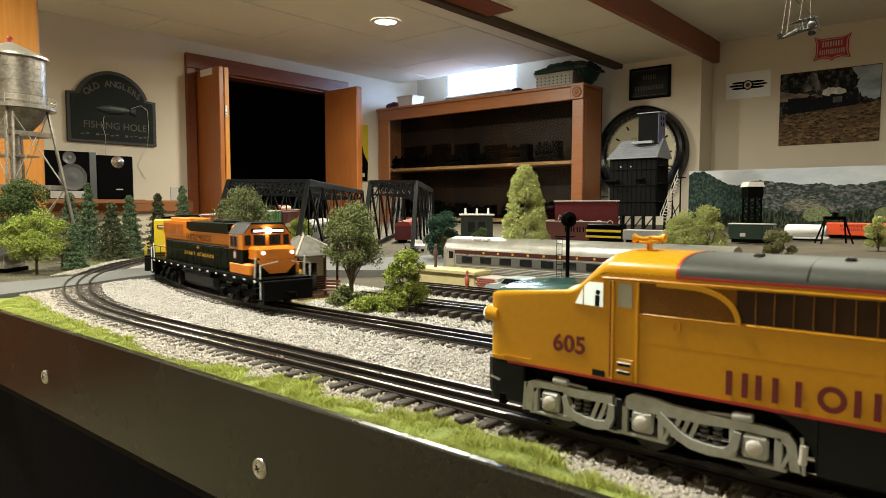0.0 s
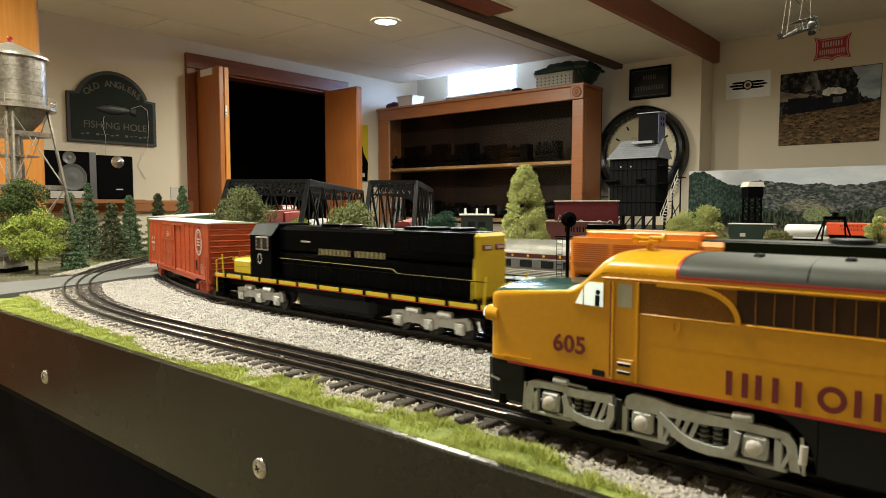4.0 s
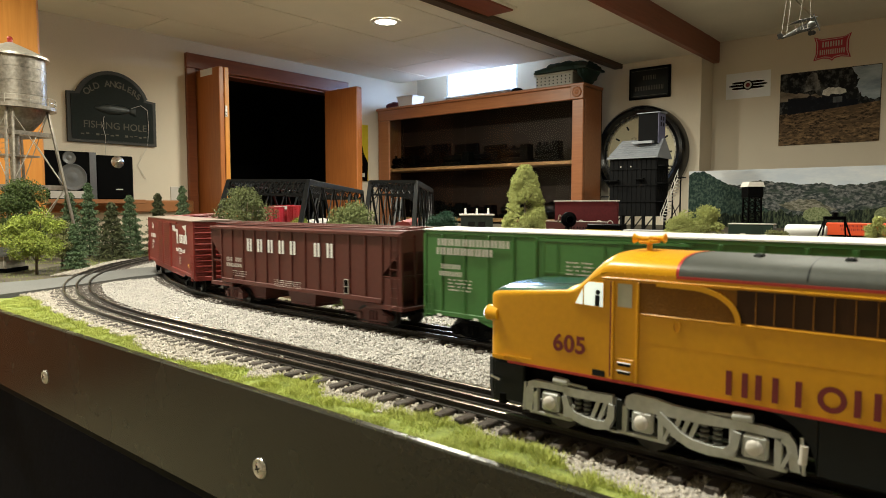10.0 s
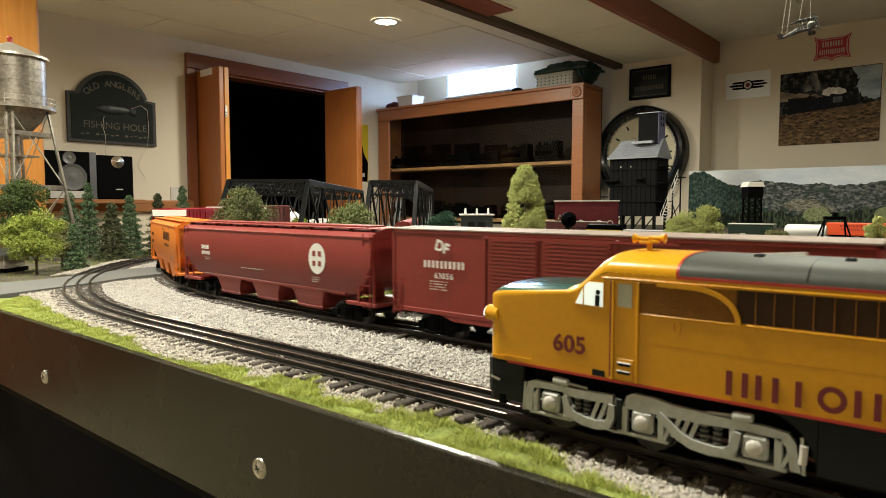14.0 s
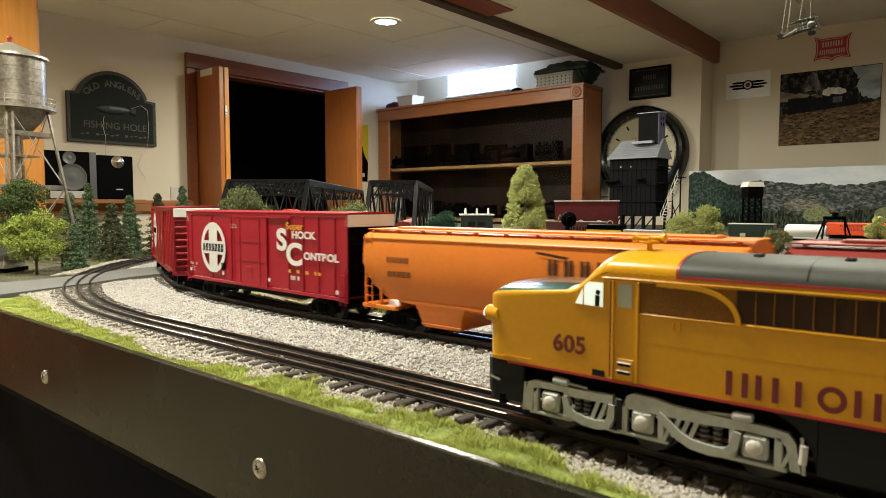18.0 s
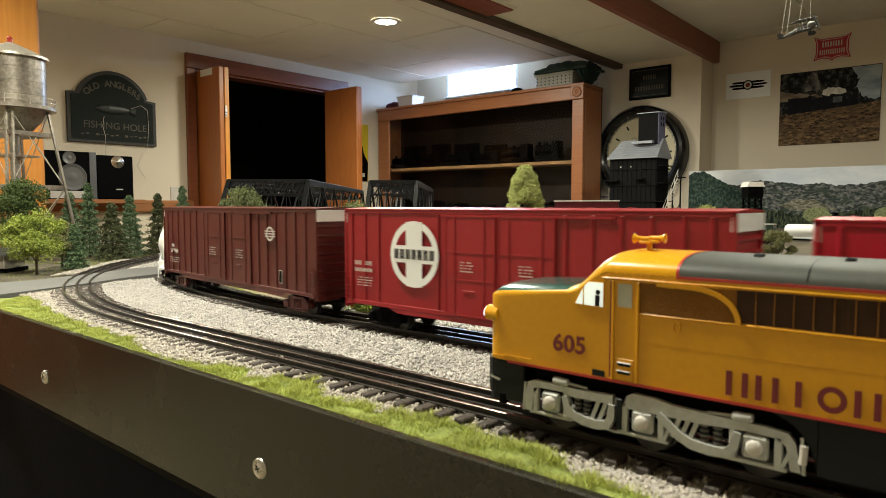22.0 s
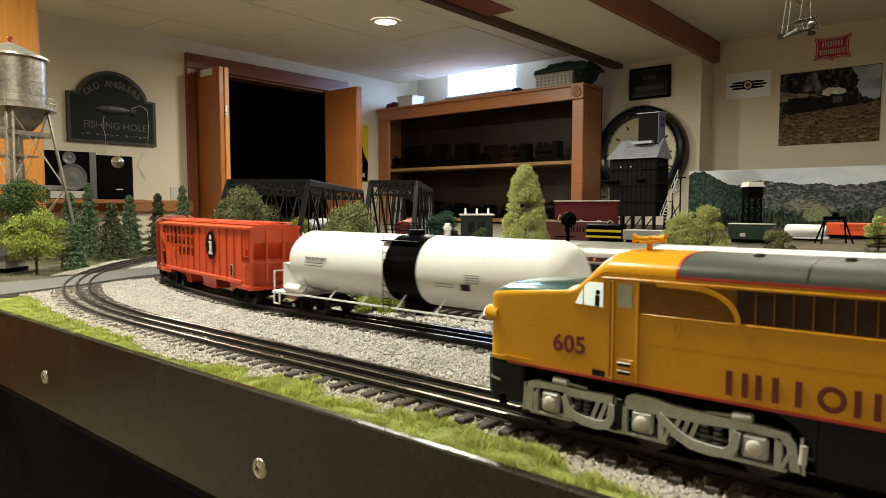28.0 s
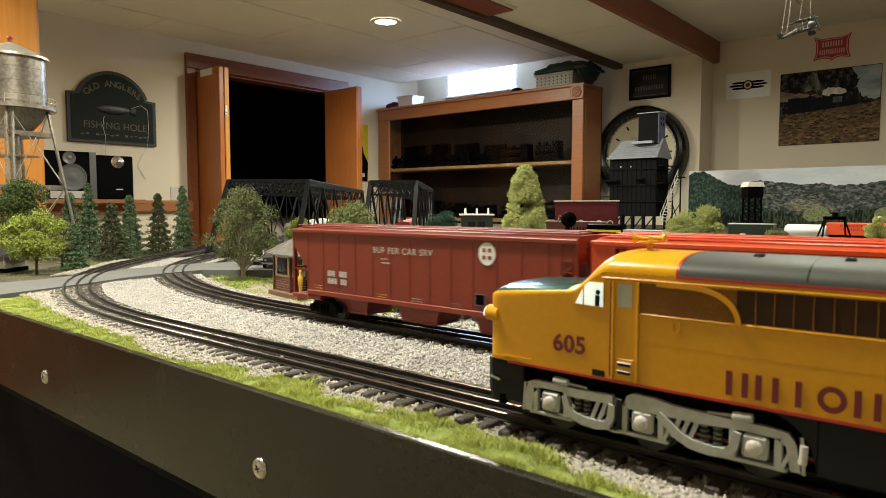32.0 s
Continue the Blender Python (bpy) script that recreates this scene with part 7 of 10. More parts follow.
def poplar(x, y, h, w, seed):
    rng = np.random.default_rng(seed)
    t = thing("model_poplar", pose(x, y, 0.962), "tall pale yellow-green lichen model tree, egg shaped", "model tree", "model trees")
    g = Geo()
    rnd = random.Random(seed)
    g.cyl((0, 0, 0), (0, 0, h * 0.8), 0.004, 8, 0.001)
    for i in range(26):
        z = h * rnd.uniform(0.1, 0.75)
        a = rnd.uniform(0, 6.28)
        limb(g, (0, 0, z), (0.36 * w * math.cos(a), 0.36 * w * math.sin(a), z + h * 0.08), 0.001, 0.0004, rnd)
    part("trunk", g, LEAF["bark"], t)
    cen, rad = [], []
    for i in range(260):
        f = rng.uniform(0, 1)
        r = (w / 2) * float(np.interp(f, [0, 0.12, 0.3, 0.55, 0.8, 0.93, 1.0], [0.80, 1.0, 0.95, 0.72, 0.50, 0.30, 0.08])) * 0.86
        a = rng.uniform(0, 6.28)
        cen.append((r * math.cos(a), r * math.sin(a), h * (0.03 + 0.93 * f))); rad.append(w * rng.uniform(0.08, 0.13))
    cen, rad = np.array(cen), np.array(rad)
    n = 60000
    pick = rng.integers(0, len(cen), n)
    d = rng.normal(size=(n, 3)); d /= np.linalg.norm(d, axis=1)[:, None]
    p = cen[pick] + d * (rad[pick] * rng.uniform(0.3, 1, n) ** 0.5)[:, None]
    p[:, 2] = np.clip(p[:, 2], 0.003, h)
    part("crown", cloud_mesh("crown", leaf_quads(p, 0.0014, rng, 0.6), [(0, 1, 2), (0, 2, 3)], n, LEAF["lime"]), None, t)


poplar(-0.595, 0.921, 0.203, 0.090, 60)

GRASS_X = [-1.06, -1.0, -0.86, -0.79, -0.69, -0.63, -0.57, -0.50, -0.462, -0.437, -0.425, -0.405, -0.38, -0.35, -0.32, -0.288, -0.266, -0.22, -0.20, -0.18, -0.16, -0.14, -0.11, 0.05]
GRASS_Y = [0.325, 0.325, 0.301, 0.294, 0.290, 0.288, 0.268, 0.272, 0.294, 0.292, 0.272, 0.302, 0.306, 0.290, 0.285, 0.287, 0.300, 0.297, 0.298, 0.294, 0.287, 0.280, 0.273, 0.262]


def grass_line(x):
    """How far back the grass along the table edge reaches."""
    return float(np.interp(x, GRASS_X, GRASS_Y)) + 0.003 * math.sin(x * 97) + 0.0015 * math.sin(x * 263)


CHIP = [(0, 1, 2), (0, 2, 3), (0, 3, 1), (1, 3, 2)]


def stones(points, size, rng, z):
    n = len(points)
    base = np.array([(0, 0, 1.15), (1.08, 0, -0.4), (-0.54, 0.94, -0.4), (-0.54, -0.94, -0.4)], float)
    ang = rng.uniform(0, 2 * math.pi, (n, 3))
    v = base[None] * rng.uniform(0.7, 1.35, (n, 4, 1)) + rng.normal(size=(n, 4, 3)) * 0.22
    c, s = np.cos(ang), np.sin(ang)
    rx = np.zeros((n, 3, 3)); rx[:, 0, 0] = 1; rx[:, 1, 1] = c[:, 0]; rx[:, 1, 2] = -s[:, 0]; rx[:, 2, 1] = s[:, 0]; rx[:, 2, 2] = c[:, 0]
    rz = np.zeros((n, 3, 3)); rz[:, 2, 2] = 1; rz[:, 0, 0] = c[:, 1]; rz[:, 0, 1] = -s[:, 1]; rz[:, 1, 0] = s[:, 1]; rz[:, 1, 1] = c[:, 1]
    v = np.einsum("nij,njk,npk->npi", rz, rx, v) * (size * rng.uniform(0.6, 1.3, (n, 1, 1)))
    v[:, :, 0] += points[:, :1]; v[:, :, 1] += points[:, 1:2]; v[:, :, 2] += np.asarray(z).reshape(-1, 1)
    return v


rng = np.random.default_rng(5)
n = 330000
s = rng.uniform(-1.62, 0.02, n)
f = rng.uniform(0, 1, n)
pts = np.zeros((n, 2)); keep = np.ones(n, bool); front = np.zeros(n, bool)
for i in range(n):
    x0, y0 = OUTER.off(s[i], 0.058 + 0.008 * math.sin(s[i] * 23) + 0.008 * rng.random())
    x1, y1 = INNER.off(s[i], -0.048)
    pts[i] = (x0 + (x1 - x0) * f[i], y0 + (y1 - y0) * f[i])
    cx, cy, ca = OUTER.at(s[i])
    front[i] = math.hypot(pts[i, 0] - cx, pts[i, 1] - cy) < 0.09 and (pts[i, 1] - cy) * math.cos(ca) + (pts[i, 0] - cx) * math.sin(ca) < 0.0
    # thin the far part, leave the road free
    if pts[i, 0] < -1.12 and pts[i, 1] < 0.78 and -1.30 < pts[i, 0]:
        keep[i] = False
    if front[i] and pts[i, 1] < grass_line(pts[i, 0]) - 0.004 + 0.003 * rng.random():
        keep[i] = False
    if s[i] < -1.0 and rng.random() < 0.35:
        keep[i] = False
for sel, nm, mt, sz, lb in ((keep & ~front, "ballast_stones", "ballast", 0.00122, "loose pale grey crushed stone ballast between the tracks"), (keep & front, "shoulder_stones", "shoulder", 0.00145, "loose tan crushed stone on the front shoulder of the track")):
    p = pts[sel]
    z = 0.9704 + rng.normal(size=len(p)) * 0.0007
    if nm == "shoulder_stones":
        z += 0.0004 - 0.0022 * np.clip((p[:, 0] + 0.55) / 0.35, 0, 1)
    tagged(part(nm, cloud_mesh(nm, stones(p, sz, rng, z), CHIP, len(p), M[mt]), None), lb, "ballast", kind="stuff")
n = 16000
pts = np.stack([rng.uniform(-0.85, -0.1, n), rng.uniform(0.655, 0.735, n)], 1)
pts2 = np.stack([rng.uniform(-0.72, -0.1, n // 2), rng.uniform(0.555, 0.66, n // 2)], 1)
pts = np.concatenate([pts, pts2])
tagged(part("yard_gravel", cloud_mesh("yard_gravel", stones(pts, 0.0022, rng, np.full(len(pts), 0.9645)), CHIP, len(pts), M["ballast"]), None), "loose pale gravel between the yard tracks", "gravel", kind="stuff")


def blades(points, h, rng, z, lean=1.0, w=0.00033):
    n = len(points)
    a = rng.uniform(0, 2 * math.pi, n)
    hh = h * rng.uniform(0.45, 1.2, n)
    dx, dy = np.cos(a), np.sin(a)
    b = np.stack([points[:, 0], points[:, 1], np.full(n, z)], 1)
    side = np.stack([-dy, dx, np.zeros(n)], 1) * w
    ln = rng.uniform(0.2, lean, n) * hh
    return np.stack([b - side, b + side, b + np.stack([dx * ln, dy * ln, hh], 1)], 1)


def grass_patch(name, xs_, ys_, n, h, z, label, mask, material="grass"):
    p = np.stack([rng.uniform(*xs_, n), rng.uniform(*ys_, n)], 1)
    p = p[[mask(q) for q in p]]
    tuft = np.array([0.75 + 0.65 * noise.noise(Vector((q[0] * 75, q[1] * 75, 2))) for q in p])
    v = blades(p, h * tuft, rng, z)
    tagged(part(name, cloud_mesh(name, v, [(0, 1, 2)], len(v), M[material]), None), label, "grass", kind="stuff")


def front_edge(q):
    clump = noise.noise(Vector((q[0] * 30, q[1] * 30, 0))) + 0.62
    return q[0] > -1.02 + (0.3 - q[1]) and q[1] < grass_line(q[0]) + rng.normal() * 0.003 and clump > rng.random() * 0.5


grass_patch("front_grass", (-1.3, 0.05), (0.2575, 0.345), 420000, 0.0056, 0.9685, "yellow-green model grass along the table edge", front_edge)
grass_patch("shoulder_turf", (-1.3, 0.05), (0.2575, 0.345), 90000, 0.0030, 0.9695, "short green model turf along the table edge", lambda q: q[0] > -1.02 + (0.3 - q[1]) and q[1] < grass_line(q[0]) - 0.002, "turf_blade")
grass_patch("tree_grass", (-2.1, -1.28), (0.3, 0.95), 20000, 0.0045, 0.962, "short green model grass under the trees", lambda q: noise.noise(Vector((q[0] * 12, q[1] * 12, 3))) > -0.25, "turf_blade")
grass_patch("verge_grass", (-1.15, -0.93), (0.58, 0.70), 9000, 0.006, 0.9635, "rough green model grass round the foot of the tree", lambda q: q[1] > 0.545 + max(0, (-0.62 - q[0])) ** 2 * 0.45 and noise.noise(Vector((q[0] * 26, q[1] * 26, 4))) > -0.12, "turf_blade")
grass_patch("yard_grass", (-1.1, -0.35), (0.535, 0.72), 26000, 0.006, 0.962, "green model grass beside the train track", lambda q: q[1] > 0.535 + max(0, (-0.62 - q[0])) ** 2 * 0.45 and noise.noise(Vector((q[0] * 18, q[1] * 18, 9))) > -0.02)
g = Geo()
rings = []
for i in range(140):
    x = -1.045 + (1.145) * i / 139
    yb = max(0.2635, grass_line(x) - 0.001)
    rings.append([(x, 0.2618, 0.955), (x, yb, 0.955), (x, yb, 0.9690), (x, (yb + 0.2618) / 2, 0.9708), (x, 0.2618, 0.9704)])
g.loft(rings)
solid("turf_strip", g, M["turf"], "green turf shoulder along the table edge", "turf", kind="structure")


# ---- structures on the layout ----
FWD, RIGHT = Vector((-0.6424, 0.7664, 0)), Vector((0.7664, 0.6424, 0))


def facing(x, y, z, deg=39.97):
    return pose(x, y, z, 0, 0, deg)


IRON = mat("bridge_iron", (0.0055, 0.0062, 0.0068), 0.5, 0.0, vary=0.25, scale=40, spec=0.2)


def truss_bridge(m, W, H, L, lean, panels, label):
    t = thing("truss_bridge", m, label, "model bridge", "truss bridges")
    step = (L - 2 * lean) / panels
    xs_ = [lean + i * step for i in range(panels + 1)]
    for sy in (-1, 1):
        y = sy * W / 2
        part("bottom_chord", Geo().box(0, L, y - 0.005, y + 0.005, 0.012, 0.026), IRON, t)
        part("top_chord", Geo().box(lean, L - lean, y - 0.006, y + 0.006, H - 0.017, H, 0.001), IRON, t)
        part("end_post", Geo().bar((0, y, 0.012), (lean, y, H - 0.006), 0.0115, 0.012), IRON, t)
        part("end_post", Geo().bar((L, y, 0.012), (L - lean, y, H - 0.006), 0.0115, 0.012), IRON, t)
        for i, x in enumerate(xs_):
            g = Geo()
            g.bar((x - 0.0035, y, 0.02), (x - 0.0035, y, H - 0.01), 0.003); g.bar((x + 0.0035, y, 0.02), (x + 0.0035, y, H - 0.01), 0.003)
            for k in range(9):
                z = 0.026 + (H - 0.05) * k / 9
                g.bar((x - 0.003, y, z), (x + 0.003, y, z + (H - 0.05) / 9), 0.0012)
            part("vertical", g, IRON, t)
            if i < panels:
                a, b = (x, xs_[i + 1]) if i < panels / 2 else (xs_[i + 1], x)
                part("diagonal", Geo().bar((a, y, H - 0.01), (b, y, 0.02), 0.0065), IRON, t)
                part("diagonal", Geo().bar((b, y, H - 0.01), (a, y, 0.02), 0.0035), IRON, t)
    for x0, x1, z0, z1 in ((lean * 0.80, lean, H * 0.80, H - 0.004), (L - lean, L - lean * 0.80, H - 0.004, H * 0.80)):
        g = Geo()
        g.bar((x0, -W / 2, z0), (x0, W / 2, z0), 0.006); g.bar((x1, -W / 2, z1), (x1, W / 2, z1), 0.009)
        n, lace = max(4, int(W / 0.030)), []
        for k in range(n):
            ya, yb = -W / 2 + W * k / n, -W / 2 + W * (k + 1) / n
            ym = (ya + yb) / 2
            for p, q in (((x0, ya, z0), (x1, ym, z1)), ((x1, ym, z1), (x0, yb, z0)), ((x1, ya, z1), (x0, ym, z0)), ((x0, ym, z0), (x1, yb, z1))):
                lace.append((p, q))
        for sy in (-1, 1):
            g.bar((x0, sy * W / 2, z0 - 0.03), (x0, sy * (W / 2 - 0.028), z0), 0.003)
        pl = part("portal", g, IRON, t, "lattice portal")
        for p, q in lace:
            part("lacing", Geo().bar(p, q, 0.0032), IRON, pl)
    for x in xs_[1:-1]:
        g = Geo()
        g.bar((x, -W / 2, H - 0.012), (x, W / 2, H - 0.012), 0.006); g.bar((x, -W / 2, H - 0.040), (x, W / 2, H - 0.040), 0.005)
        for k in range(5):
            g.bar((x, -W / 2 + W * k / 5, H - 0.040), (x, -W / 2 + W * (k + 1) / 5, H - 0.012), 0.003)
        part("sway_frame", g, IRON, t)
    for i in range(panels):
        g = Geo()
        g.bar((xs_[i], -W / 2, H - 0.008), (xs_[i + 1], W / 2, H - 0.008), 0.0025); g.bar((xs_[i], W / 2, H - 0.008), (xs_[i + 1], -W / 2, H - 0.008), 0.0025)
        part("top_bracing", g, IRON, t)
    return t


HEAD = 131.0
truss_bridge(pose(-1.492, 0.974, 0.952, 0, 0, HEAD) @ Matrix.Translation((0, -0.0165, 0)), 0.228, 0.220, 1.90, 0.20, 6, "dark grey double-track through truss model bridge")
truss_bridge(pose(-1.2475, 1.3025, 0.955, 0, 0, 128.5) @ Matrix.Translation((0, 0.036, 0)), 0.140, 0.2175, 1.50, 0.20, 5, "dark grey single-track through truss model bridge")



def coach(m, L_, paint, band, label):
    t = thing("passenger_coach", m, label, "passenger car", "parked coaches")
    part("body", Geo().prism([(-0.029, 0.012), (-0.029, 0.062), (-0.022, 0.074), (0.022, 0.074), (0.029, 0.062), (0.029, 0.012)], 0, L_), paint, t)
    part("roof", Geo().prism([(-0.0295, 0.061), (-0.022, 0.0745), (0, 0.0785), (0.022, 0.0745), (0.0295, 0.061)], -0.001, L_ + 0.001), band, t)
    for i in range(int(L_ / 0.036)):
        for sy in (-1, 1):
            part("window", Geo().box(0.012 + i * 0.036, 0.034 + i * 0.036, *sorted((sy * 0.0288, sy * 0.0296)), 0.038, 0.054), PAINT["window_dark"], t)
    for x in (0.05, L_ - 0.05):
        part("truck", Geo().box(x - 0.03, x + 0.03, -0.02, 0.02, 0.0, 0.012), M["black"], t)


def along(m, d, side):
    return m @ Matrix.Translation((d, side, 0))


coach(along(pose(-1.2475, 1.3025, 0.962, 0, 0, 128.5), 0.52, 0.036), 0.62, mat("coach_red", (0.085, 0.008, 0.012), 0.4), PAINT["oxide"], "dark red model coach standing in the small bridge")
coach(along(pose(-1.492, 0.974, 0.968, 0, 0, 131), 0.30, -0.065), 0.56, mat("coach_silver", (0.30, 0.31, 0.31), 0.35, 0.5), PAINT["pale"], "silver model coach standing in the large bridge")

# water tower
TIN = mat("tinned_steel", (0.36, 0.325, 0.28), 0.36, 0.7, vary=0.35, scale=14, fine=120)
PALE_TIN = mat("pale_tin_roof", (0.52, 0.49, 0.43), 0.4, 0.4, vary=0.2, scale=18)
tw = thing("water_tower", pose(-1.992, 0.612, 0.955, 0, 0, 22), "silver model water tower on four lattice legs", "water tower")
TZ = 1.355 - 0.955
part("tank", Geo().lathe([(0.079, TZ - 0.006), (0.079, TZ + 0.128)], 40), TIN, tw, smooth=40)
part("bowl", Geo().lathe([(0.001, TZ - 0.074), (0.02, TZ - 0.072), (0.045, TZ - 0.058), (0.066, TZ - 0.034), (0.0785, TZ - 0.006)], 40), TIN, tw, smooth=60)
part("roof", Geo().lathe([(0.0885, TZ + 0.124), (0.0875, TZ + 0.130), (0.045, TZ + 0.151), (0.006, TZ + 0.168), (0.001, TZ + 0.169)], 40), PALE_TIN, tw, "pale conical roof", smooth=30)
g = Geo().cyl((0, 0, TZ + 0.165), (0, 0, TZ + 0.178), 0.006, 12); g.lathe([(0.007, TZ + 0.177), (0.005, TZ + 0.182), (0.001, TZ + 0.184)], 12)
part("vent", g, M["red_line"], tw)
for z in (0.028, 0.062, 0.096):
    part("hoop", Geo().lathe([(0.0792, TZ + z), (0.0800, TZ + z), (0.0800, TZ + z + 0.002), (0.0792, TZ + z + 0.002)], 40), TIN, tw)
part("walkway", Geo().lathe([(0.079, TZ - 0.008), (0.1, TZ - 0.008), (0.1, TZ + 0.001), (0.0985, TZ - 0.003), (0.079, TZ - 0.003)], 40), TIN, tw)
g = Geo()
for i in range(22):
    a, b = 2 * math.pi * i / 22, 2 * math.pi * (i + 1) / 22
    g.bar((0.099 * math.cos(a), 0.099 * math.sin(a), TZ), (0.099 * math.cos(a), 0.099 * math.sin(a), TZ + 0.022), 0.0012)
    for z in (0.011, 0.022):
        g.bar((0.099 * math.cos(a), 0.099 * math.sin(a), TZ + z), (0.099 * math.cos(b), 0.099 * math.sin(b), TZ + z), 0.0012)
part("railing", g, PALE_TIN, tw)
feet = []
for i in range(4):
    a = math.pi / 2 * i + math.pi / 4
    top, foot = Vector((0.078 * math.cos(a), 0.078 * math.sin(a), TZ - 0.004)), Vector((0.145 * math.cos(a), 0.145 * math.sin(a), 0.0))
    feet.append((top, foot))
    g = Geo()
    tang = Vector((-math.sin(a), math.cos(a), 0)) * 0.0072
    for k in (-1, 1):
        g.bar(top + tang * k, foot + tang * k, 0.0054)
    for k in range(26):
        p, q = top.lerp(foot, k / 26), top.lerp(foot, (k + 1) / 26)
        sg = 1 if k % 2 else -1
        g.bar(p + tang * sg, q - tang * sg, 0.0014)
    part("leg", g, TIN, tw)
for lev in (0.17, 0.52, 0.80):
    for i in range(4):
        p, q = feet[i][0].lerp(feet[i][1], lev), feet[(i + 1) % 4][0].lerp(feet[(i + 1) % 4][1], lev)
        part("strut", Geo().bar(p, q, 0.007, 0.011), TIN, tw)
for l0, l1 in ((0.02, 0.52), (0.52, 0.98)):
    for i in range(4):
        j = (i + 1) % 4
        g = Geo()
        g.bar(feet[i][0].lerp(feet[i][1], l0), feet[j][0].lerp(feet[j][1], l1), 0.0016); g.bar(feet[j][0].lerp(feet[j][1], l0), feet[i][0].lerp(feet[i][1], l1), 0.0016)
        part("tie_rod", g, PALE_TIN, tw)
part("riser", Geo().cyl((0, 0, 0), (0, 0, TZ - 0.07), 0.012, 16), TIN, tw, smooth=40)
a0 = -1.75
pv = Vector((0.0815 * math.cos(a0), 0.0815 * math.sin(a0), 0))
part("pipe", Geo().cyl(pv + Vector((0, 0, TZ + 0.118)), pv + Vector((0, 0, TZ - 0.02)), 0.0026, 10), M["black"], tw)
part("spout_deck", Geo().box(-0.06, 0.03, -0.05, 0.05, TZ - 0.13, TZ - 0.125), TIN, tw)
g = Geo()
for x in (-0.06, -0.03, 0.0, 0.03):
    g.bar((x, -0.05, TZ - 0.125), (x, -0.05, TZ - 0.098), 0.0014)
for z in (0.098, 0.111):
    g.bar((-0.06, -0.05, TZ - z), (0.03, -0.05, TZ - z), 0.0014)
part("deck_rail", g, TIN, tw)

# crossing shanty
CREAM = mat("cream_siding", (0.62, 0.55, 0.41), 0.7, vary=0.1, scale=40, fine=300)
BROWN = mat("brown_siding", (0.115, 0.034, 0.018), 0.6, vary=0.15, scale=60)
SHING = mat("grey_shingles", (0.13, 0.12, 0.105), 0.85, vary=0.25, scale=120, bump=0.5)
sh = thing("crossing_shanty", pose(-0.808, 0.623, 0.962, 0, 0, 80), "small brown and cream crossing shanty with hipped roof and porch", "model hut")
part("base", Geo().box(-0.036, 0.036, -0.062, 0.034, 0, 0.008, 0.001), mat("plank_base", (0.15, 0.08, 0.045), 0.8, scale=60), sh)
part("wall", Geo().box(-0.028, 0.028, -0.026, 0.026, 0.008, 0.064), CREAM, sh)
for i in range(6):
    part("plank", Geo().box(-0.0289, 0.0289, -0.0269, 0.0269, 0.009 + i * 0.0036, 0.0122 + i * 0.0036, 0.0006), BROWN, sh)
for x in (-0.0285, 0.0285):
    for y in (-0.0265, 0.0265):
        part("corner_post", Geo().box(x - 0.0018, x + 0.0018, y - 0.0018, y + 0.0018, 0.008, 0.064), BROWN, sh)
for x in (-0.0286, 0.0286):
    w = part("window", Geo().box(x - 0.001, x + 0.001, -0.015, 0.015, 0.033, 0.058), BROWN, sh)
    for y in (-0.0135, 0.0008):
        part("pane", Geo().box(x - 0.0014, x + 0.0014, y, y + 0.0125, 0.0345, 0.0565), PAINT["window_dark"], w)
part("doorway", Geo().box(-0.004, 0.014, -0.0276, -0.0262, 0.008, 0.05), PAINT["window_dark"], sh)
part("window", Geo().box(-0.024, -0.010, -0.0276, -0.0262, 0.036, 0.056), BROWN, sh)
for x in (-0.032, 0.032):
    part("porch_post", Geo().box(x - 0.0013, x + 0.0013, -0.0585, -0.0560, 0.008, 0.062), BROWN, sh)
part("porch_rail", Geo().bar((-0.032, -0.0572, 0.03), (-0.006, -0.0572, 0.03), 0.0016), BROWN, sh)
roof_ring = [(-0.039, -0.064), (0.039, -0.064), (0.039, 0.034), (-0.039, 0.034)]
part("roof", Geo().loft([[(x, y, 0.062) for x, y in roof_ring], [(x, y, 0.0645) for x, y in roof_ring], [(-0.004, -0.020, 0.090), (0.004, -0.020, 0.090), (0.004, -0.006, 0.090), (-0.004, -0.006, 0.090)]]), SHING, sh, "grey shingled hipped roof")
for (x, y), (u, v_) in zip(roof_ring, ((-0.003, -0.019), (0.003, -0.019), (0.003, -0.007), (-0.003, -0.007))):
    part("ridge_board", Geo().bar((x, y, 0.0652), (u, v_, 0.0912), 0.0028, 0.0016), mat("pale_ridge", (0.42, 0.38, 0.30), 0.7), sh)
part("finial", Geo().cyl((0, -0.013, 0.088), (0, -0.013, 0.0965), 0.0018, 8, 0.0005), M["white"], sh)


def figurine(x, y, z, top, low, deg=0):
    t = thing("figurine", facing(x, y, z, deg), "tiny painted model figurine standing", "figurine", "figurines")
    g = Geo()
    g.lathe([(0.0026, 0), (0.0026, 0.014), (0.0034, 0.018), (0.0040, 0.028), (0.0015, 0.031), (0.0023, 0.034), (0.0020, 0.0375), (0.0005, 0.039)], 12)
    part("figure", g, top, t, smooth=60)


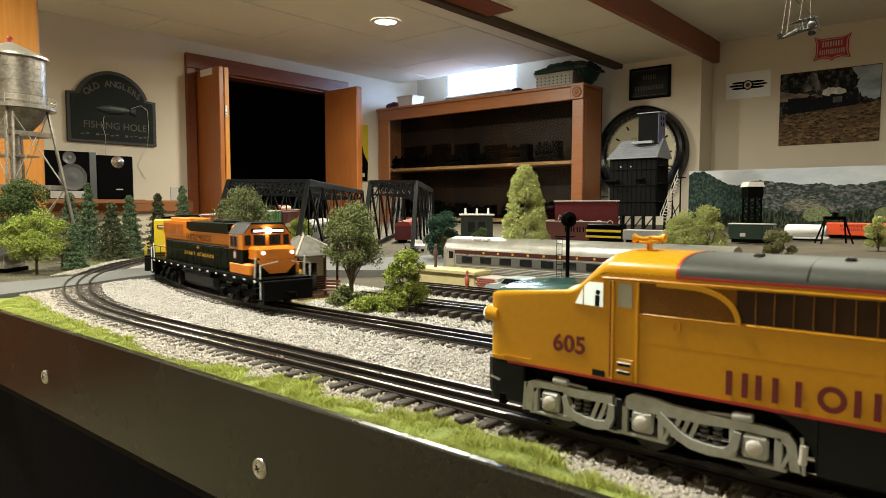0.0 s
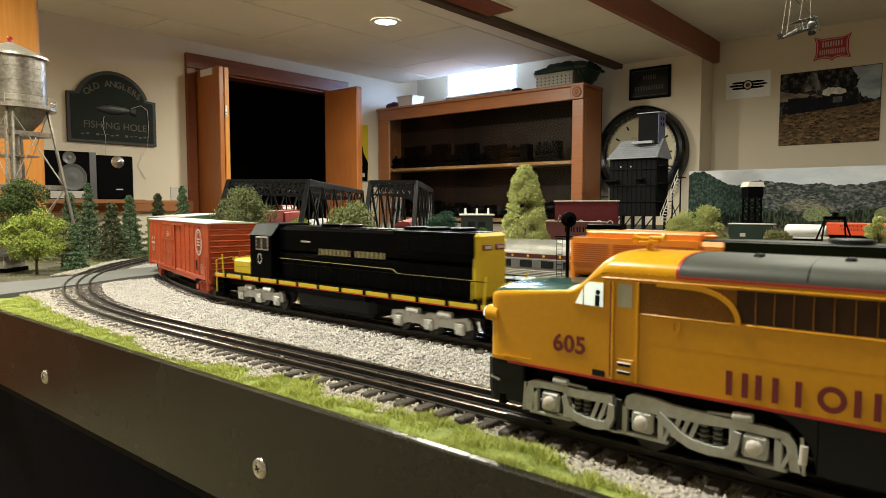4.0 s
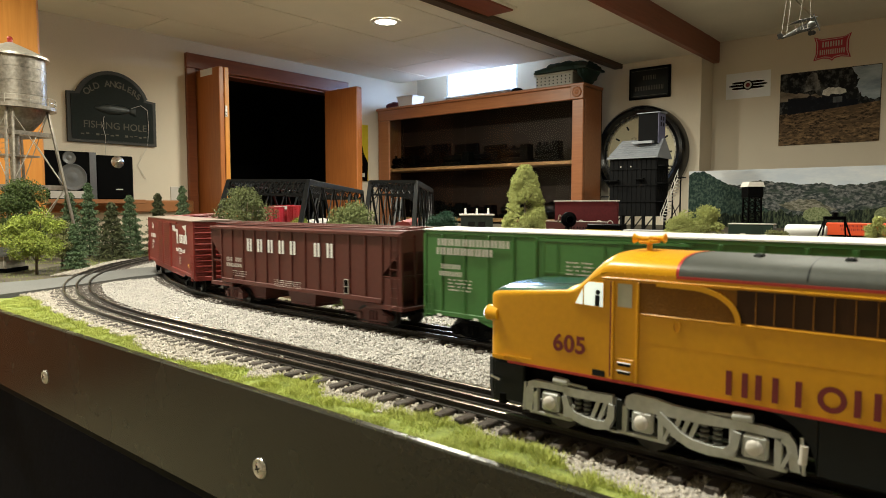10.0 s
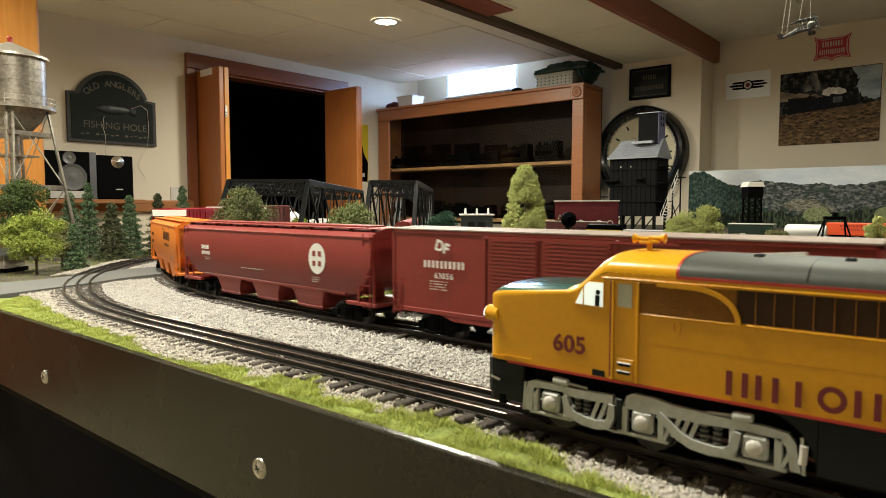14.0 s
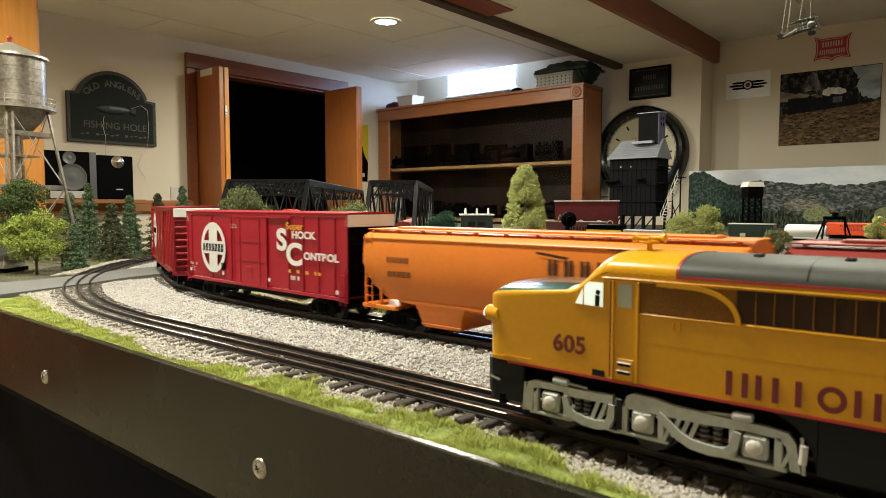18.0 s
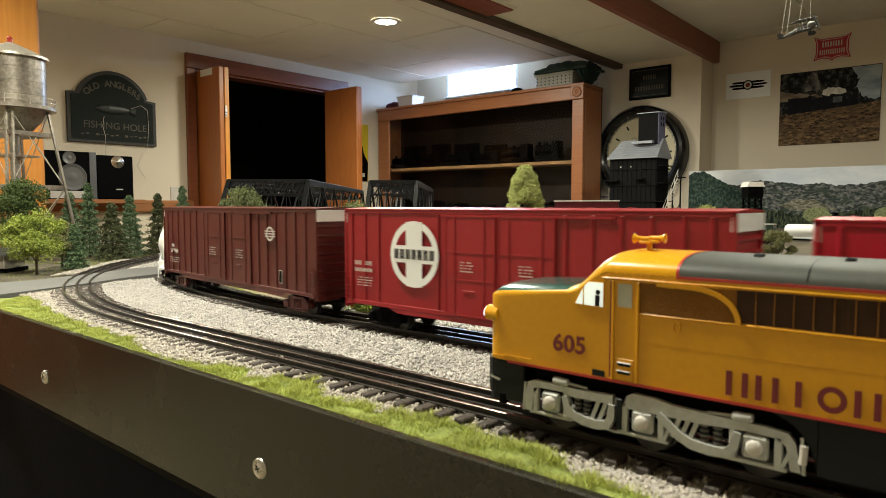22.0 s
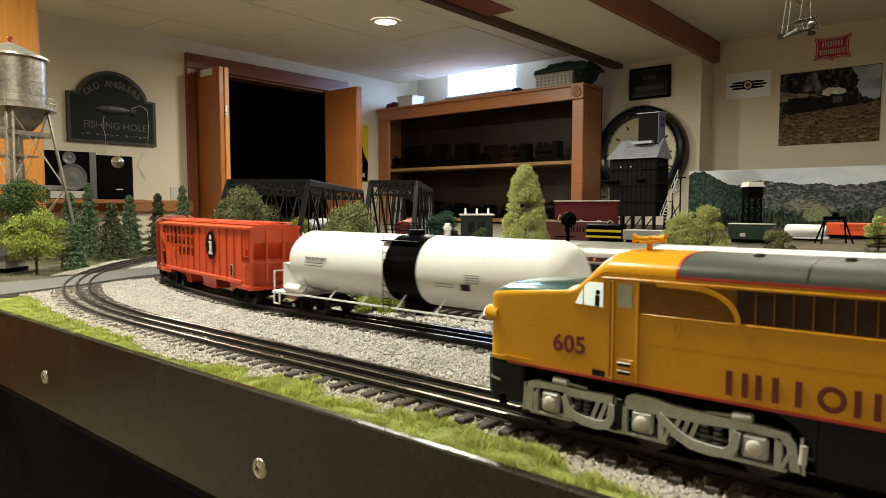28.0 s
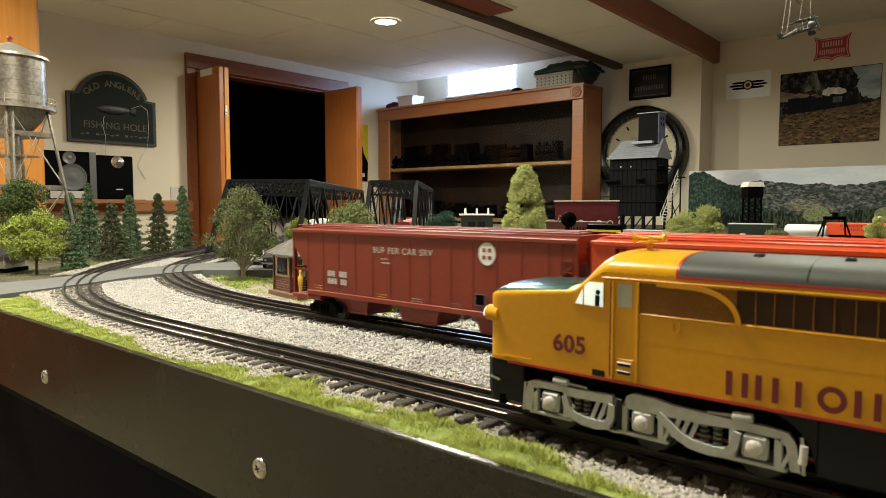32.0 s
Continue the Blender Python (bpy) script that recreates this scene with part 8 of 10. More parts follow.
figurine(-0.744, 0.575, 0.97, mat("figurine_yellow", (0.60, 0.36, 0.03), 0.6), None)
figurine(-0.705, 0.822, 0.996, mat("figurine_brown", (0.09, 0.05, 0.035), 0.6), None)
figurine(-0.600, 0.772, 0.9625, mat("figurine_red", (0.38, 0.10, 0.07), 0.6), None)
ch = thing("model_bench", pose(-0.712, 0.604, 0.970, 0, 0, 20), "tiny brown slatted model bench", "model bench")
part("seat", Geo().box(-0.012, 0.012, -0.004, 0.004, 0.008, 0.0095), BROWN, ch)
for i in range(3):
    part("slat", Geo().box(-0.012, 0.012, 0.0038, 0.0048, 0.011 + i * 0.0045, 0.014 + i * 0.0045), BROWN, ch)
for x in (-0.011, 0.011):
    part("leg", Geo().box(x - 0.001, x + 0.001, -0.004, 0.005, 0, 0.008), BROWN, ch)


def auto(x, y, deg, paint, label, z=0.9755):
    t = thing("model_automobile", pose(x, y, z, 0, 0, deg), label, "model car", "model cars")
    prof = [(-0.046, 0.010), (-0.046, 0.018), (-0.040, 0.022), (-0.028, 0.0235), (-0.018, 0.033), (0.010, 0.033), (0.020, 0.0235), (0.042, 0.021), (0.047, 0.016), (0.047, 0.009), (0.0, 0.007)]
    part("body", Geo().prism(prof, -0.018, 0.018, "y"), paint, t, smooth=30)
    for sy in (-1, 1):
        part("side_window", Geo().prism([(-0.024, 0.0240), (-0.0165, 0.0315), (0.0085, 0.0315), (0.0165, 0.0240)], *sorted((sy * 0.0181, sy * 0.0184)), "y"), PAINT["window_dark"], t)
        for wx in (-0.028, 0.029):
            part("wheel", Geo().cyl((wx, sy * 0.0135, 0.007), (wx, sy * 0.0185, 0.007), 0.007, 16), M["black"], t)
    for ex in (-0.0475, 0.0475):
        part("bumper", Geo().box(ex - 0.0012, ex + 0.0012, -0.018, 0.018, 0.0085, 0.0115, 0.0005), M["steel"], t, "chrome bumper")
    for sy in (-0.013, 0.013):
        part("headlamp", Geo().cyl((0.0455, sy, 0.0165), (0.048, sy, 0.0165), 0.0022, 10), M["steel"], t)


auto(-1.196, 0.807, -30, PAINT["pale"], "white model sedan parked on the road")
auto(-1.108, 0.790, -38, mat("auto_dark", (0.05, 0.05, 0.055), 0.3), "dark model sedan parked on the road")
auto(-0.522, 0.790, 178, mat("auto_pale_blue", (0.42, 0.50, 0.52), 0.3), "pale blue model sedan beside the platform", 0.9625)
auto(-1.30, 1.42, 150, PAINT["pale"], "white model sedan parked beyond the bridge", 0.9625)

# platform and passenger car
PLAT = mat("cream_platform", (0.56, 0.48, 0.24), 0.7, vary=0.08, scale=30)
pf = thing("station_platform", pose(-0.665, 0.822, 0.962), "low cream model station platform with brick end", "platform")
part("deck", Geo().box(-0.085, 0.058, -0.022, 0.024, 0.028, 0.034, 0.001), PLAT, pf)
part("wall", Geo().box(-0.083, 0.055, -0.019, 0.021, 0, 0.028), PLAT, pf)
BRK = mat("model_brick", (0.30, 0.07, 0.045), 0.8, vary=0.25, scale=90, obvary=0.5)
part("brick_core", Geo().box(0.055, 0.098, -0.018, 0.02, 0, 0.026), mat("brick_mortar", (0.5, 0.45, 0.4), 0.9), pf)
bk = Geo().box(-0.0026, 0.0026, -0.0005, 0.0005, -0.0012, 0.0012).mesh("brick", BRK)
for r in range(7):
    for c_ in range(6):
        o = new("brick", bk); o.parent = pf
        o.location = (0.0595 + c_ * 0.0062 + (0.0031 if r % 2 else 0), -0.0183, 0.0025 + r * 0.0035)

SILV = mat("fluted_silver", (0.50, 0.49, 0.46), 0.3, 0.7, vary=0.1, scale=30)
pc = thing("passenger_car", pose(-0.722, 0.860, 0.966, 0, 0, 1.2), "silver fluted streamlined passenger car with dark red name band", "passenger car")
PL = 0.47
prof = [(0.0, 0.008), (0.0, 0.058), (0.004, 0.068), (0.013, 0.076), (0.03, 0.079), (0.047, 0.076), (0.056, 0.068), (0.06, 0.058), (0.06, 0.008)]
rr = []
for x, k in ((0, 0.9), (0.003, 0.96), (0.010, 1.0), (PL, 1.0)):
    rr.append([(x, 0.03 + (y - 0.03) * k, z if z < 0.05 else 0.05 + (z - 0.05) * k) for y, z in prof])
part("body", Geo().loft(rr), SILV, pc, smooth=35)
for i in range(10):
    part("flute", Geo().box(0.012, PL, -0.0012, 0.001, 0.009 + i * 0.0024, 0.0104 + i * 0.0024, 0.0005), SILV, pc)
part("name_band", Geo().box(0.012, PL, -0.0008, 0.001, 0.0515, 0.0575), mat("dark_red_band", (0.05, 0.008, 0.008), 0.45), pc, "dark red name band")
g = Geo()
for i in range(12):
    g.box(0.085 + i * 0.028, 0.0885 + i * 0.028, -0.0011, -0.0007, 0.0528, 0.0562)
part("name_bars", g, PAINT["gold"], pc)
part("window_band", Geo().box(0.03, PL, -0.0008, 0.001, 0.0345, 0.0490), mat("grey_window_band", (0.10, 0.095, 0.09), 0.35), pc)
for i in range(11):
    part("window", Geo().box(0.042 + i * 0.038, 0.064 + i * 0.038, -0.0014, 0.0, 0.0365, 0.0475, 0.0004), PAINT["window_dark"], pc)
dr = part("door", Geo().box(0.013, 0.027, -0.0014, 0.001, 0.012, 0.0575, 0.0005), SILV, pc)
part("door_pane", Geo().box(0.0155, 0.0245, -0.0018, -0.0012, 0.043, 0.0545), PAINT["window_dark"], dr)
for x in (0.06, 0.078):
    part("roof_vent", Geo().box(x, x + 0.012, 0.008, 0.018, 0.0735, 0.0775, 0.001), PAINT["pale"], pc)
for x in (0.06, PL - 0.06):
    tt = part("truck", Geo().box(x - 0.03, x + 0.03, 0.004, 0.009, 0.0, 0.01, 0.001), M["black"], pc)
    for wx in (-0.018, 0.018):
        part("wheel", wheel_mesh, None, tt, m=Matrix.Translation((x + wx, 0.011, 0.0085)) @ Matrix.Rotation(math.pi / 2, 4, "X"))

# signal mast
sg = thing("railway_signal", pose(-0.450, 0.806, 0.962, 0, 0, 40), "black model signal mast with round head and ladder", "signal")
part("mast", Geo().cyl((0, 0, 0), (0, 0, 0.112), 0.0027, 12), M["black"], sg, smooth=40)
part("head", Geo().lathe([(0.0001, -0.005), (0.009, -0.005), (0.0105, -0.002), (0.0105, 0.003), (0.0075, 0.005), (0.0001, 0.006)], 24, Matrix.Translation((0, -0.004, 0.117)) @ Matrix.Rotation(math.pi / 2, 4, "X")), M["black"], sg, smooth=40)
part("hood", Geo().lathe([(0.0048, 0), (0.0052, 0.010), (0.0045, 0.010), (0.004, 0)], 16, Matrix.Translation((0.0, -0.008, 0.117)) @ Matrix.Rotation(math.pi / 2, 4, "X")), M["black"], sg)
ladder(sg, -0.011, 0.003, 0.0, 0.094, M["black"], w=0.0075, n=13)
part("platform", Geo().box(-0.018, 0.009, -0.003, 0.008, 0.0925, 0.0942), M["black"], sg)
part("base", Geo().box(-0.022, 0.014, -0.008, 0.012, 0.0, 0.006), M["dark_grey"], sg)
g = Geo(); g.bar((0, 0, 0.110), (-0.014, 0, 0.114), 0.0012); g.bar((-0.014, 0, 0.114), (-0.012, 0, 0.124), 0.0012); g.bar((-0.012, 0, 0.124), (-0.008, 0, 0.120), 0.0012)
part("bracket", g, M["steel"], sg)

# substation box
ss = thing("transformer_house", facing(-1.57, 2.08, 0.962), "dark green model transformer house with three white insulators", "model building")
part("body", Geo().box(-0.062, 0.062, -0.04, 0.04, 0, 0.094), mat("dark_green_siding", (0.009, 0.019, 0.014), 0.6, vary=0.2), ss)
part("roof", Geo().box(-0.068, 0.068, -0.046, 0.046, 0.094, 0.100, 0.001), PAINT["pale"], ss)
for x in (-0.045, 0, 0.045):
    part("insulator", Geo().lathe([(0.004, 0.1), (0.005, 0.108), (0.0035, 0.112), (0.004, 0.118), (0.002, 0.122), (0.0003, 0.123)], 10, Matrix.Translation((x, -0.02, 0))), M["white"], ss)
for x in (-0.035, 0.005):
    part("window", Geo().box(x, x + 0.026, -0.0412, -0.039, 0.03, 0.07), PAINT["window_dark"], ss)

# billboards and distant stock
bb = thing("billboard", pose(-1.322, 2.262, 0.962), "long maroon model billboard wall with faded pale lettering", "billboard")
part("panel", Geo().box(0, 0.262, 0, 0.012, 0.0, 0.149, 0.001), mat("billboard_maroon", (0.070, 0.009, 0.011), 0.6, vary=0.2, scale=20, spec=0.15), bb)
part("cap_rail", Geo().box(-0.004, 0.266, -0.003, 0.015, 0.149, 0.153), PAINT["pale"], bb)
for x in (0.115, 0.19, 0.235):
    ring_disc(bb, x, 0.066, -0.0004, 0.013, 0.013, PAINT["pale"], "letter_shape", inner=0.72)
bb2 = thing("billboard", pose(-1.318, 2.19, 0.962), "low dark red model billboard with dark lettering", "billboard")
part("panel", Geo().box(0, 0.25, 0, 0.01, 0.0, 0.073, 0.001), mat("dark_red_board", (0.075, 0.014, 0.012), 0.5, vary=0.15), bb2)
part("cap_rail", Geo().box(-0.003, 0.253, -0.002, 0.012, 0.073, 0.0755), PAINT["pale"], bb2)
glyph_bars(7, 0.016, 0.02, 0.009, 0.004, M["black"], bb2, flat_side(0.165, 0.045, -0.0003))
ds = thing("switch_engine", pose(-1.10, 2.10, 0.970), "black model switching engine with yellow stripes", "locomotive", "diesel locomotives")
part("body", Geo().box(0, 0.13, 0, 0.05, 0.012, 0.062, 0.004), PAINT["loco_black"], ds)
part("stripe", Geo().box(-0.001, 0.131, -0.001, 0.0, 0.014, 0.021), PAINT["lemon"], ds, "yellow stripe")
part("stripe", Geo().box(-0.001, 0.131, -0.001, 0.0, 0.034, 0.042), PAINT["lemon"], ds, "yellow stripe")
part("truck", Geo().box(0.01, 0.12, 0.004, 0.046, 0.0, 0.012), M["black"], ds)
gd = thing("gondola_car", pose(-0.945, 2.06, 0.970), "grey model gondola car", "gondola")
part("body", Geo().box(0, 0.14, 0, 0.05, 0.012, 0.046, 0.002), mat("gondola_grey", (0.30, 0.30, 0.31), 0.5), gd)
part("truck", Geo().box(0.01, 0.13, 0.004, 0.046, 0.0, 0.012), M["black"], gd)
fg = thing("boxcar", pose(-0.715, 2.42, 0.966), "dark green model boxcar parked in the far yard", "boxcar", "parked freight cars")
part("body", Geo().box(0, 0.145, 0, 0.05, 0.012, 0.064, 0.002), mat("parked_green", (0.005, 0.024, 0.013), 0.45), fg)
part("roof", Geo().box(-0.001, 0.146, -0.001, 0.051, 0.064, 0.0675, 0.001), PAINT["pale"], fg)
part("door", Geo().box(0.078, 0.11, -0.0015, 0.0, 0.014, 0.062), mat("parked_green_door", (0.004, 0.020, 0.011), 0.45), fg)
part("emblem", Geo().box(0.04, 0.058, -0.001, 0.0, 0.022, 0.034), PAINT["pale"], fg)
part("truck", Geo().box(0.01, 0.13, 0.006, 0.044, 0.0, 0.012), M["black"], fg)
ft = thing("tank_car", pose(-0.60, 2.70, 0.966), "white model tank car parked in the far yard", "tank car", "parked freight cars")
part("tank", Geo().lathe([(0.001, 0), (0.018, 0.002), (0.024, 0.010), (0.024, 0.13), (0.018, 0.138), (0.001, 0.14)], 24, Matrix.Translation((0, 0.025, 0.036)) @ Matrix.Rotation(math.pi / 2, 4, "Y")), PAINT["tank_white"], ft, smooth=40)
part("frame", Geo().box(0.0, 0.145, 0.005, 0.045, 0.008, 0.014), PAINT["tank_white"], ft)
part("truck", Geo().box(0.015, 0.125, 0.006, 0.044, 0.0, 0.01), M["black"], ft)
fo = thing("covered_hopper", pose(-0.505, 2.96, 0.966), "vermilion model hopper parked in the far yard", "covered hopper", "parked freight cars")
part("body", Geo().box(0, 0.29, 0, 0.05, 0.012, 0.062, 0.003), PAINT["vermilion"], fo)
part("truck", Geo().box(0.01, 0.28, 0.006, 0.044, 0.0, 0.012), M["black"], fo)
ring_disc(fo, 0.155, 0.038, -0.0006, 0.012, 0.013, M["black"], label="black oval emblem")
part("emblem_mark", Geo().box(-0.003, 0.003, -0.008, 0.008, 0, 0.001), M["white"], fo, m=flat_side(0.155, 0.038, -0.0008))
glyph_bars(6, 0.008, 0.008, 0.005, 0.002, M["maroon"], fo, flat_side(0.085, 0.05, -0.0006)); glyph_bars(6, 0.008, 0.008, 0.005, 0.002, M["maroon"], fo, flat_side(0.09, 0.036, -0.0006))
gt = thing("gantry_crane", facing(-0.425, 2.645, 0.962), "black model gantry crane with splayed legs", "gantry")
for s in (-1, 1):
    part("leg", Geo().bar((s * 0.056, -0.02, 0), (s * 0.034, 0, 0.088), 0.005), M["black"], gt); part("leg", Geo().bar((s * 0.056, 0.02, 0), (s * 0.034, 0, 0.088), 0.005), M["black"], gt)
part("beam", Geo().box(-0.038, 0.038, -0.006, 0.006, 0.084, 0.096, 0.001), M["black"], gt)
part("hoist", Geo().box(-0.006, 0.006, -0.006, 0.006, 0.096, 0.110), M["black"], gt)
part("cross_tie", Geo().bar((-0.049, 0, 0.03), (0.049, 0, 0.03), 0.003), M["black"], gt)
cw = thing("lattice_tower", facing(-0.735, 2.785, 0.962), "black model lattice tower with a cabin on top", "tower")
g = Geo()
for a in (-1, 1):
    for b in (-1, 1):
        g.bar((a * 0.026, b * 0.026, 0), (a * 0.024, b * 0.024, 0.165), 0.006)
for k in range(5):
    z0, z1 = 0.02 + k * 0.03, 0.05 + k * 0.03
    for b in (-1, 1):
        g.bar((-0.026, b * 0.026, z0), (0.026, b * 0.026, z1), 0.0035); g.bar((0.026, b * 0.026, z0), (-0.026, b * 0.026, z1), 0.0035)
        g.bar((b * 0.026, -0.026, z0), (b * 0.026, 0.026, z1), 0.0035)
    g.bar((-0.026, -0.026, z1), (0.026, -0.026, z1), 0.003)
part("frame", g, M["black"], cw)
part("cabin", Geo().box(-0.030, 0.030, -0.03, 0.03, 0.165, 0.208, 0.001), M["black"], cw)
part("roof", Geo().prism([(-0.034, 0.207), (0.034, 0.207), (0.026, 0.226), (-0.026, 0.226)], -0.032, 0.032, "y"), PAINT["pale"], cw, "pale roof")

# coaling tower
ct = thing("coaling_tower", pose(-1.466, 3.385, 0.962), "tall black model coaling tower with silver roof and upper cabin", "coaling tower")
SLV = mat("silver_roof", (0.24, 0.255, 0.29), 0.45, 0.4, vary=0.15, scale=20)
BLK = mat("black_timber", (0.003, 0.003, 0.0035), 0.7, vary=0.3, scale=40, spec=0.1)
part("bin", Geo().box(-0.128, 0.128, -0.080, 0.080, 0.075, 0.385), BLK, ct)
for i in range(10):
    part("board", Geo().box(-0.129 + i * 0.0258, -0.1065 + i * 0.0258, -0.0825, -0.0795, 0.078, 0.382, 0.001), BLK, ct)
for i in range(6):
    part("board", Geo().box(0.1275, 0.1305, -0.079 + i * 0.0265, -0.056 + i * 0.0265, 0.078, 0.382, 0.001), BLK, ct)
for z in (0.15, 0.235, 0.32):
    part("band", Geo().box(-0.133, 0.134, -0.0875, -0.0825, z, z + 0.008), BLK, ct); part("band", Geo().box(0.1305, 0.1355, -0.0824, 0.083, z, z + 0.008), BLK, ct)
for x0, x1, z in ((-0.155, -0.07, 0.262), (0.02, 0.07, 0.268), (-0.16, -0.129, 0.175)):
    part("catwalk", Geo().box(x0, x1, -0.115, -0.0876, z, z + 0.006), BLK, ct)
for z in (0.335, 0.245, 0.15):
    part("catwalk", Geo().box(0.1356, 0.165, -0.08, 0.04, z, z + 0.005), BLK, ct)
eave_ring = [(-0.138, -0.100), (0.140, -0.100), (0.140, 0.098), (-0.138, 0.098)]
rf = part("roof", Geo().loft([[(x, y, 0.378) for x, y in eave_ring], [(x, y, 0.384) for x, y in eave_ring], [(-0.092, -0.010, 0.480), (0.137, -0.010, 0.480), (0.137, 0.010, 0.480), (-0.092, 0.010, 0.480)]]), SLV, ct, "silver metal roof")
for i in range(8):
    f = (i + 0.3) / 8
    part("seam", Geo().bar((-0.138 + 0.046 * f, -0.1006 + 0.090 * f, 0.385 + 0.096 * f), (0.1400 - 0.003 * f, -0.1006 + 0.090 * f, 0.385 + 0.096 * f), 0.0032, 0.002), SLV, rf)
cab_ = part("cabin", Geo().box(0.012, 0.118, -0.045, 0.045, 0.455, 0.612), BLK, ct)
# Right cabin side: the bluish light falling on it is put into the colour.
part("cabin_side", Geo().box(0.118, 0.121, -0.045, 0.045, 0.455, 0.612), mat("violet_grey_lit_side", (0.10, 0.10, 0.17), 0.6), ct)
for z in (0.545, 0.575):
    for y in (-0.02, 0.012):
        part("window", Geo().box(0.1212, 0.1222, y, y + 0.014, z, z + 0.02), M["black"], cab_)
part("cabin_roof", Geo().prism([(-0.052, 0.612), (-0.052, 0.616), (0.05, 0.624), (0.05, 0.612)], 0.004, 0.128), SLV, ct)
part("cabin_sill", Geo().box(-0.012, 0.10, -0.075, -0.045, 0.455, 0.468), SLV, ct)
g = Geo()
for x in (-0.010, 0.012):
    g.bar((x, -0.074, 0.468), (x, -0.074, 0.486), 0.002)
g.bar((-0.010, -0.074, 0.486), (0.012, -0.074, 0.486), 0.002)
part("sill_rail", g, BLK, ct)
for x in (-0.118, -0.06, 0.0, 0.06, 0.118):
    part("leg", Geo().box(x - 0.006, x + 0.006, -0.080, -0.068, 0, 0.075), BLK, ct)
    part("leg", Geo().box(x - 0.006, x + 0.006, 0.068, 0.080, 0, 0.075), BLK, ct)
for x in (-0.118, -0.06, 0.0, 0.06):
    part("brace", Geo().bar((x, -0.078, 0.0), (x + 0.058, -0.078, 0.075), 0.005), BLK, ct)
g = Geo()
for i in range(14):
    f = i / 13
    g.box(0.150 + 0.075 * f, 0.165 + 0.075 * f, -0.06, -0.02, 0.05 + 0.21 * f, 0.054 + 0.21 * f)
g.bar((0.145, -0.062, 0.05), (0.235, -0.062, 0.28), 0.004); g.bar((0.145, -0.062, 0.085), (0.235, -0.062, 0.315), 0.002)
for i in range(6):
    f = i / 5
    g.bar((0.148 + 0.085 * f, -0.062, 0.055 + 0.22 * f), (0.148 + 0.085 * f, -0.062, 0.09 + 0.22 * f), 0.002)
part("stair", g, PAINT["pale"], ct, "pale outside stair")
g = Geo()
for x in (0.16, 0.20, 0.24):
    g.bar((x, -0.04, 0), (x, -0.04, 0.27 if x > 0.17 else 0.08), 0.006)
g.bar((0.16, -0.04, 0.02), (0.24, -0.04, 0.14), 0.004); g.bar((0.24, -0.04, 0.02), (0.20, -0.04, 0.14), 0.004); g.box(0.225, 0.255, -0.065, -0.01, 0.272, 0.277)
part("stair_frame", g, BLK, ct)
for x in (-0.062, -0.006):
    part("lamp", Geo().ball((x, -0.090, 0.335), 0.004, 8), PAINT["pale"], ct)


# ---- on the walls ----
def on_west(y, z, x=-4.078):
    return Matrix(((0, 0, 1, x), (1, 0, 0, y), (0, 1, 0, z), (0, 0, 0, 1)))


SIGN = mat("sign_dark_green", (0.006, 0.010, 0.008), 0.6, vary=0.3, scale=12, spec=0.2)
SIGN_RIM = mat("sign_rim", (0.014, 0.012, 0.008), 0.55, vary=0.2)
FADED = mat("faded_lettering", (0.085, 0.076, 0.050), 0.6, vary=0.3, scale=30)
sn = thing("wall_sign", on_west(1.775, 1.62), "dark green arched wooden fishing sign with faded lettering", "wall sign")


def arch_profile(w, h, r, k=1.0):
    pts = [(-w, -h), (w, -h), (w, h * 0.72)]
    pts += [(w - 0.06, h * 0.76)]
    for i in range(17):
        a = math.pi * (0.13 + 0.74 * i / 16)
        pts.append(((w - 0.05) * math.cos(a) / math.cos(math.pi * 0.13), h * 0.76 + r * (math.sin(a) - 0.36) / 0.64))
    pts += [(-w, h * 0.80)]
    return pts


part("board", Geo().prism(arch_profile(0.258, 0.158, 0.15), 0, 0.02, "z"), SIGN_RIM, sn)
part("panel", Geo().prism(arch_profile(0.238, 0.142, 0.142), 0.02, 0.023, "z"), SIGN, sn)
for i, ch_ in enumerate("OLD ANGLERS"):
    if ch_ != " ":
        a = (5 - i) * 0.155
        lettering(ch_, 0.036, FADED, sn, Matrix.Translation((-0.232 * math.sin(a) * 0.92, -0.008 + 0.20 * math.cos(a), 0.0235)) @ Matrix.Rotation(a * 0.55, 4, "Z"), bold=0.001)
lettering("FISHING HOLE", 0.041, FADED, sn, pose(0.01, -0.055, 0.0235), spacing=1.0)
g = Geo()
for i in range(14):
    g.box(-0.19 + i * 0.028, -0.172 + i * 0.028, -0.115 + 0.004 * (i % 3), -0.107 + 0.004 * (i % 2), 0.023, 0.0238)
part("script_bars", g, FADED, sn)
part("fish", Geo().loft([[(x, r * math.cos(a) * 1.0 + 0.045, 0.023 + abs(r) * 0.45 * max(0, math.sin(a))) for a in [math.pi * k / 8 for k in range(9)]] for x, r in ((-0.11, 0.004), (-0.08, 0.02), (-0.03, 0.032), (0.04, 0.028), (0.09, 0.012), (0.10, 0.022), (0.125, 0.03))], closed=False, caps=False), mat("fish_grey", (0.016, 0.022, 0.022), 0.4), sn, "carved grey fish")
g = Geo()
pts = [(0.10, 0.06, 0.03), (0.16, 0.085, 0.03), (0.20, 0.06, 0.03), (0.205, -0.04, 0.03), (0.20, -0.16, 0.02), (0.14, -0.28, 0.005), (0.19, -0.36, 0.004)]
for p, q in zip(pts, pts[1:]):
    g.bar(p, q, 0.0018)
part("cord", g, PAINT["pale"], sn, "thin pale fishing line")
g = Geo()
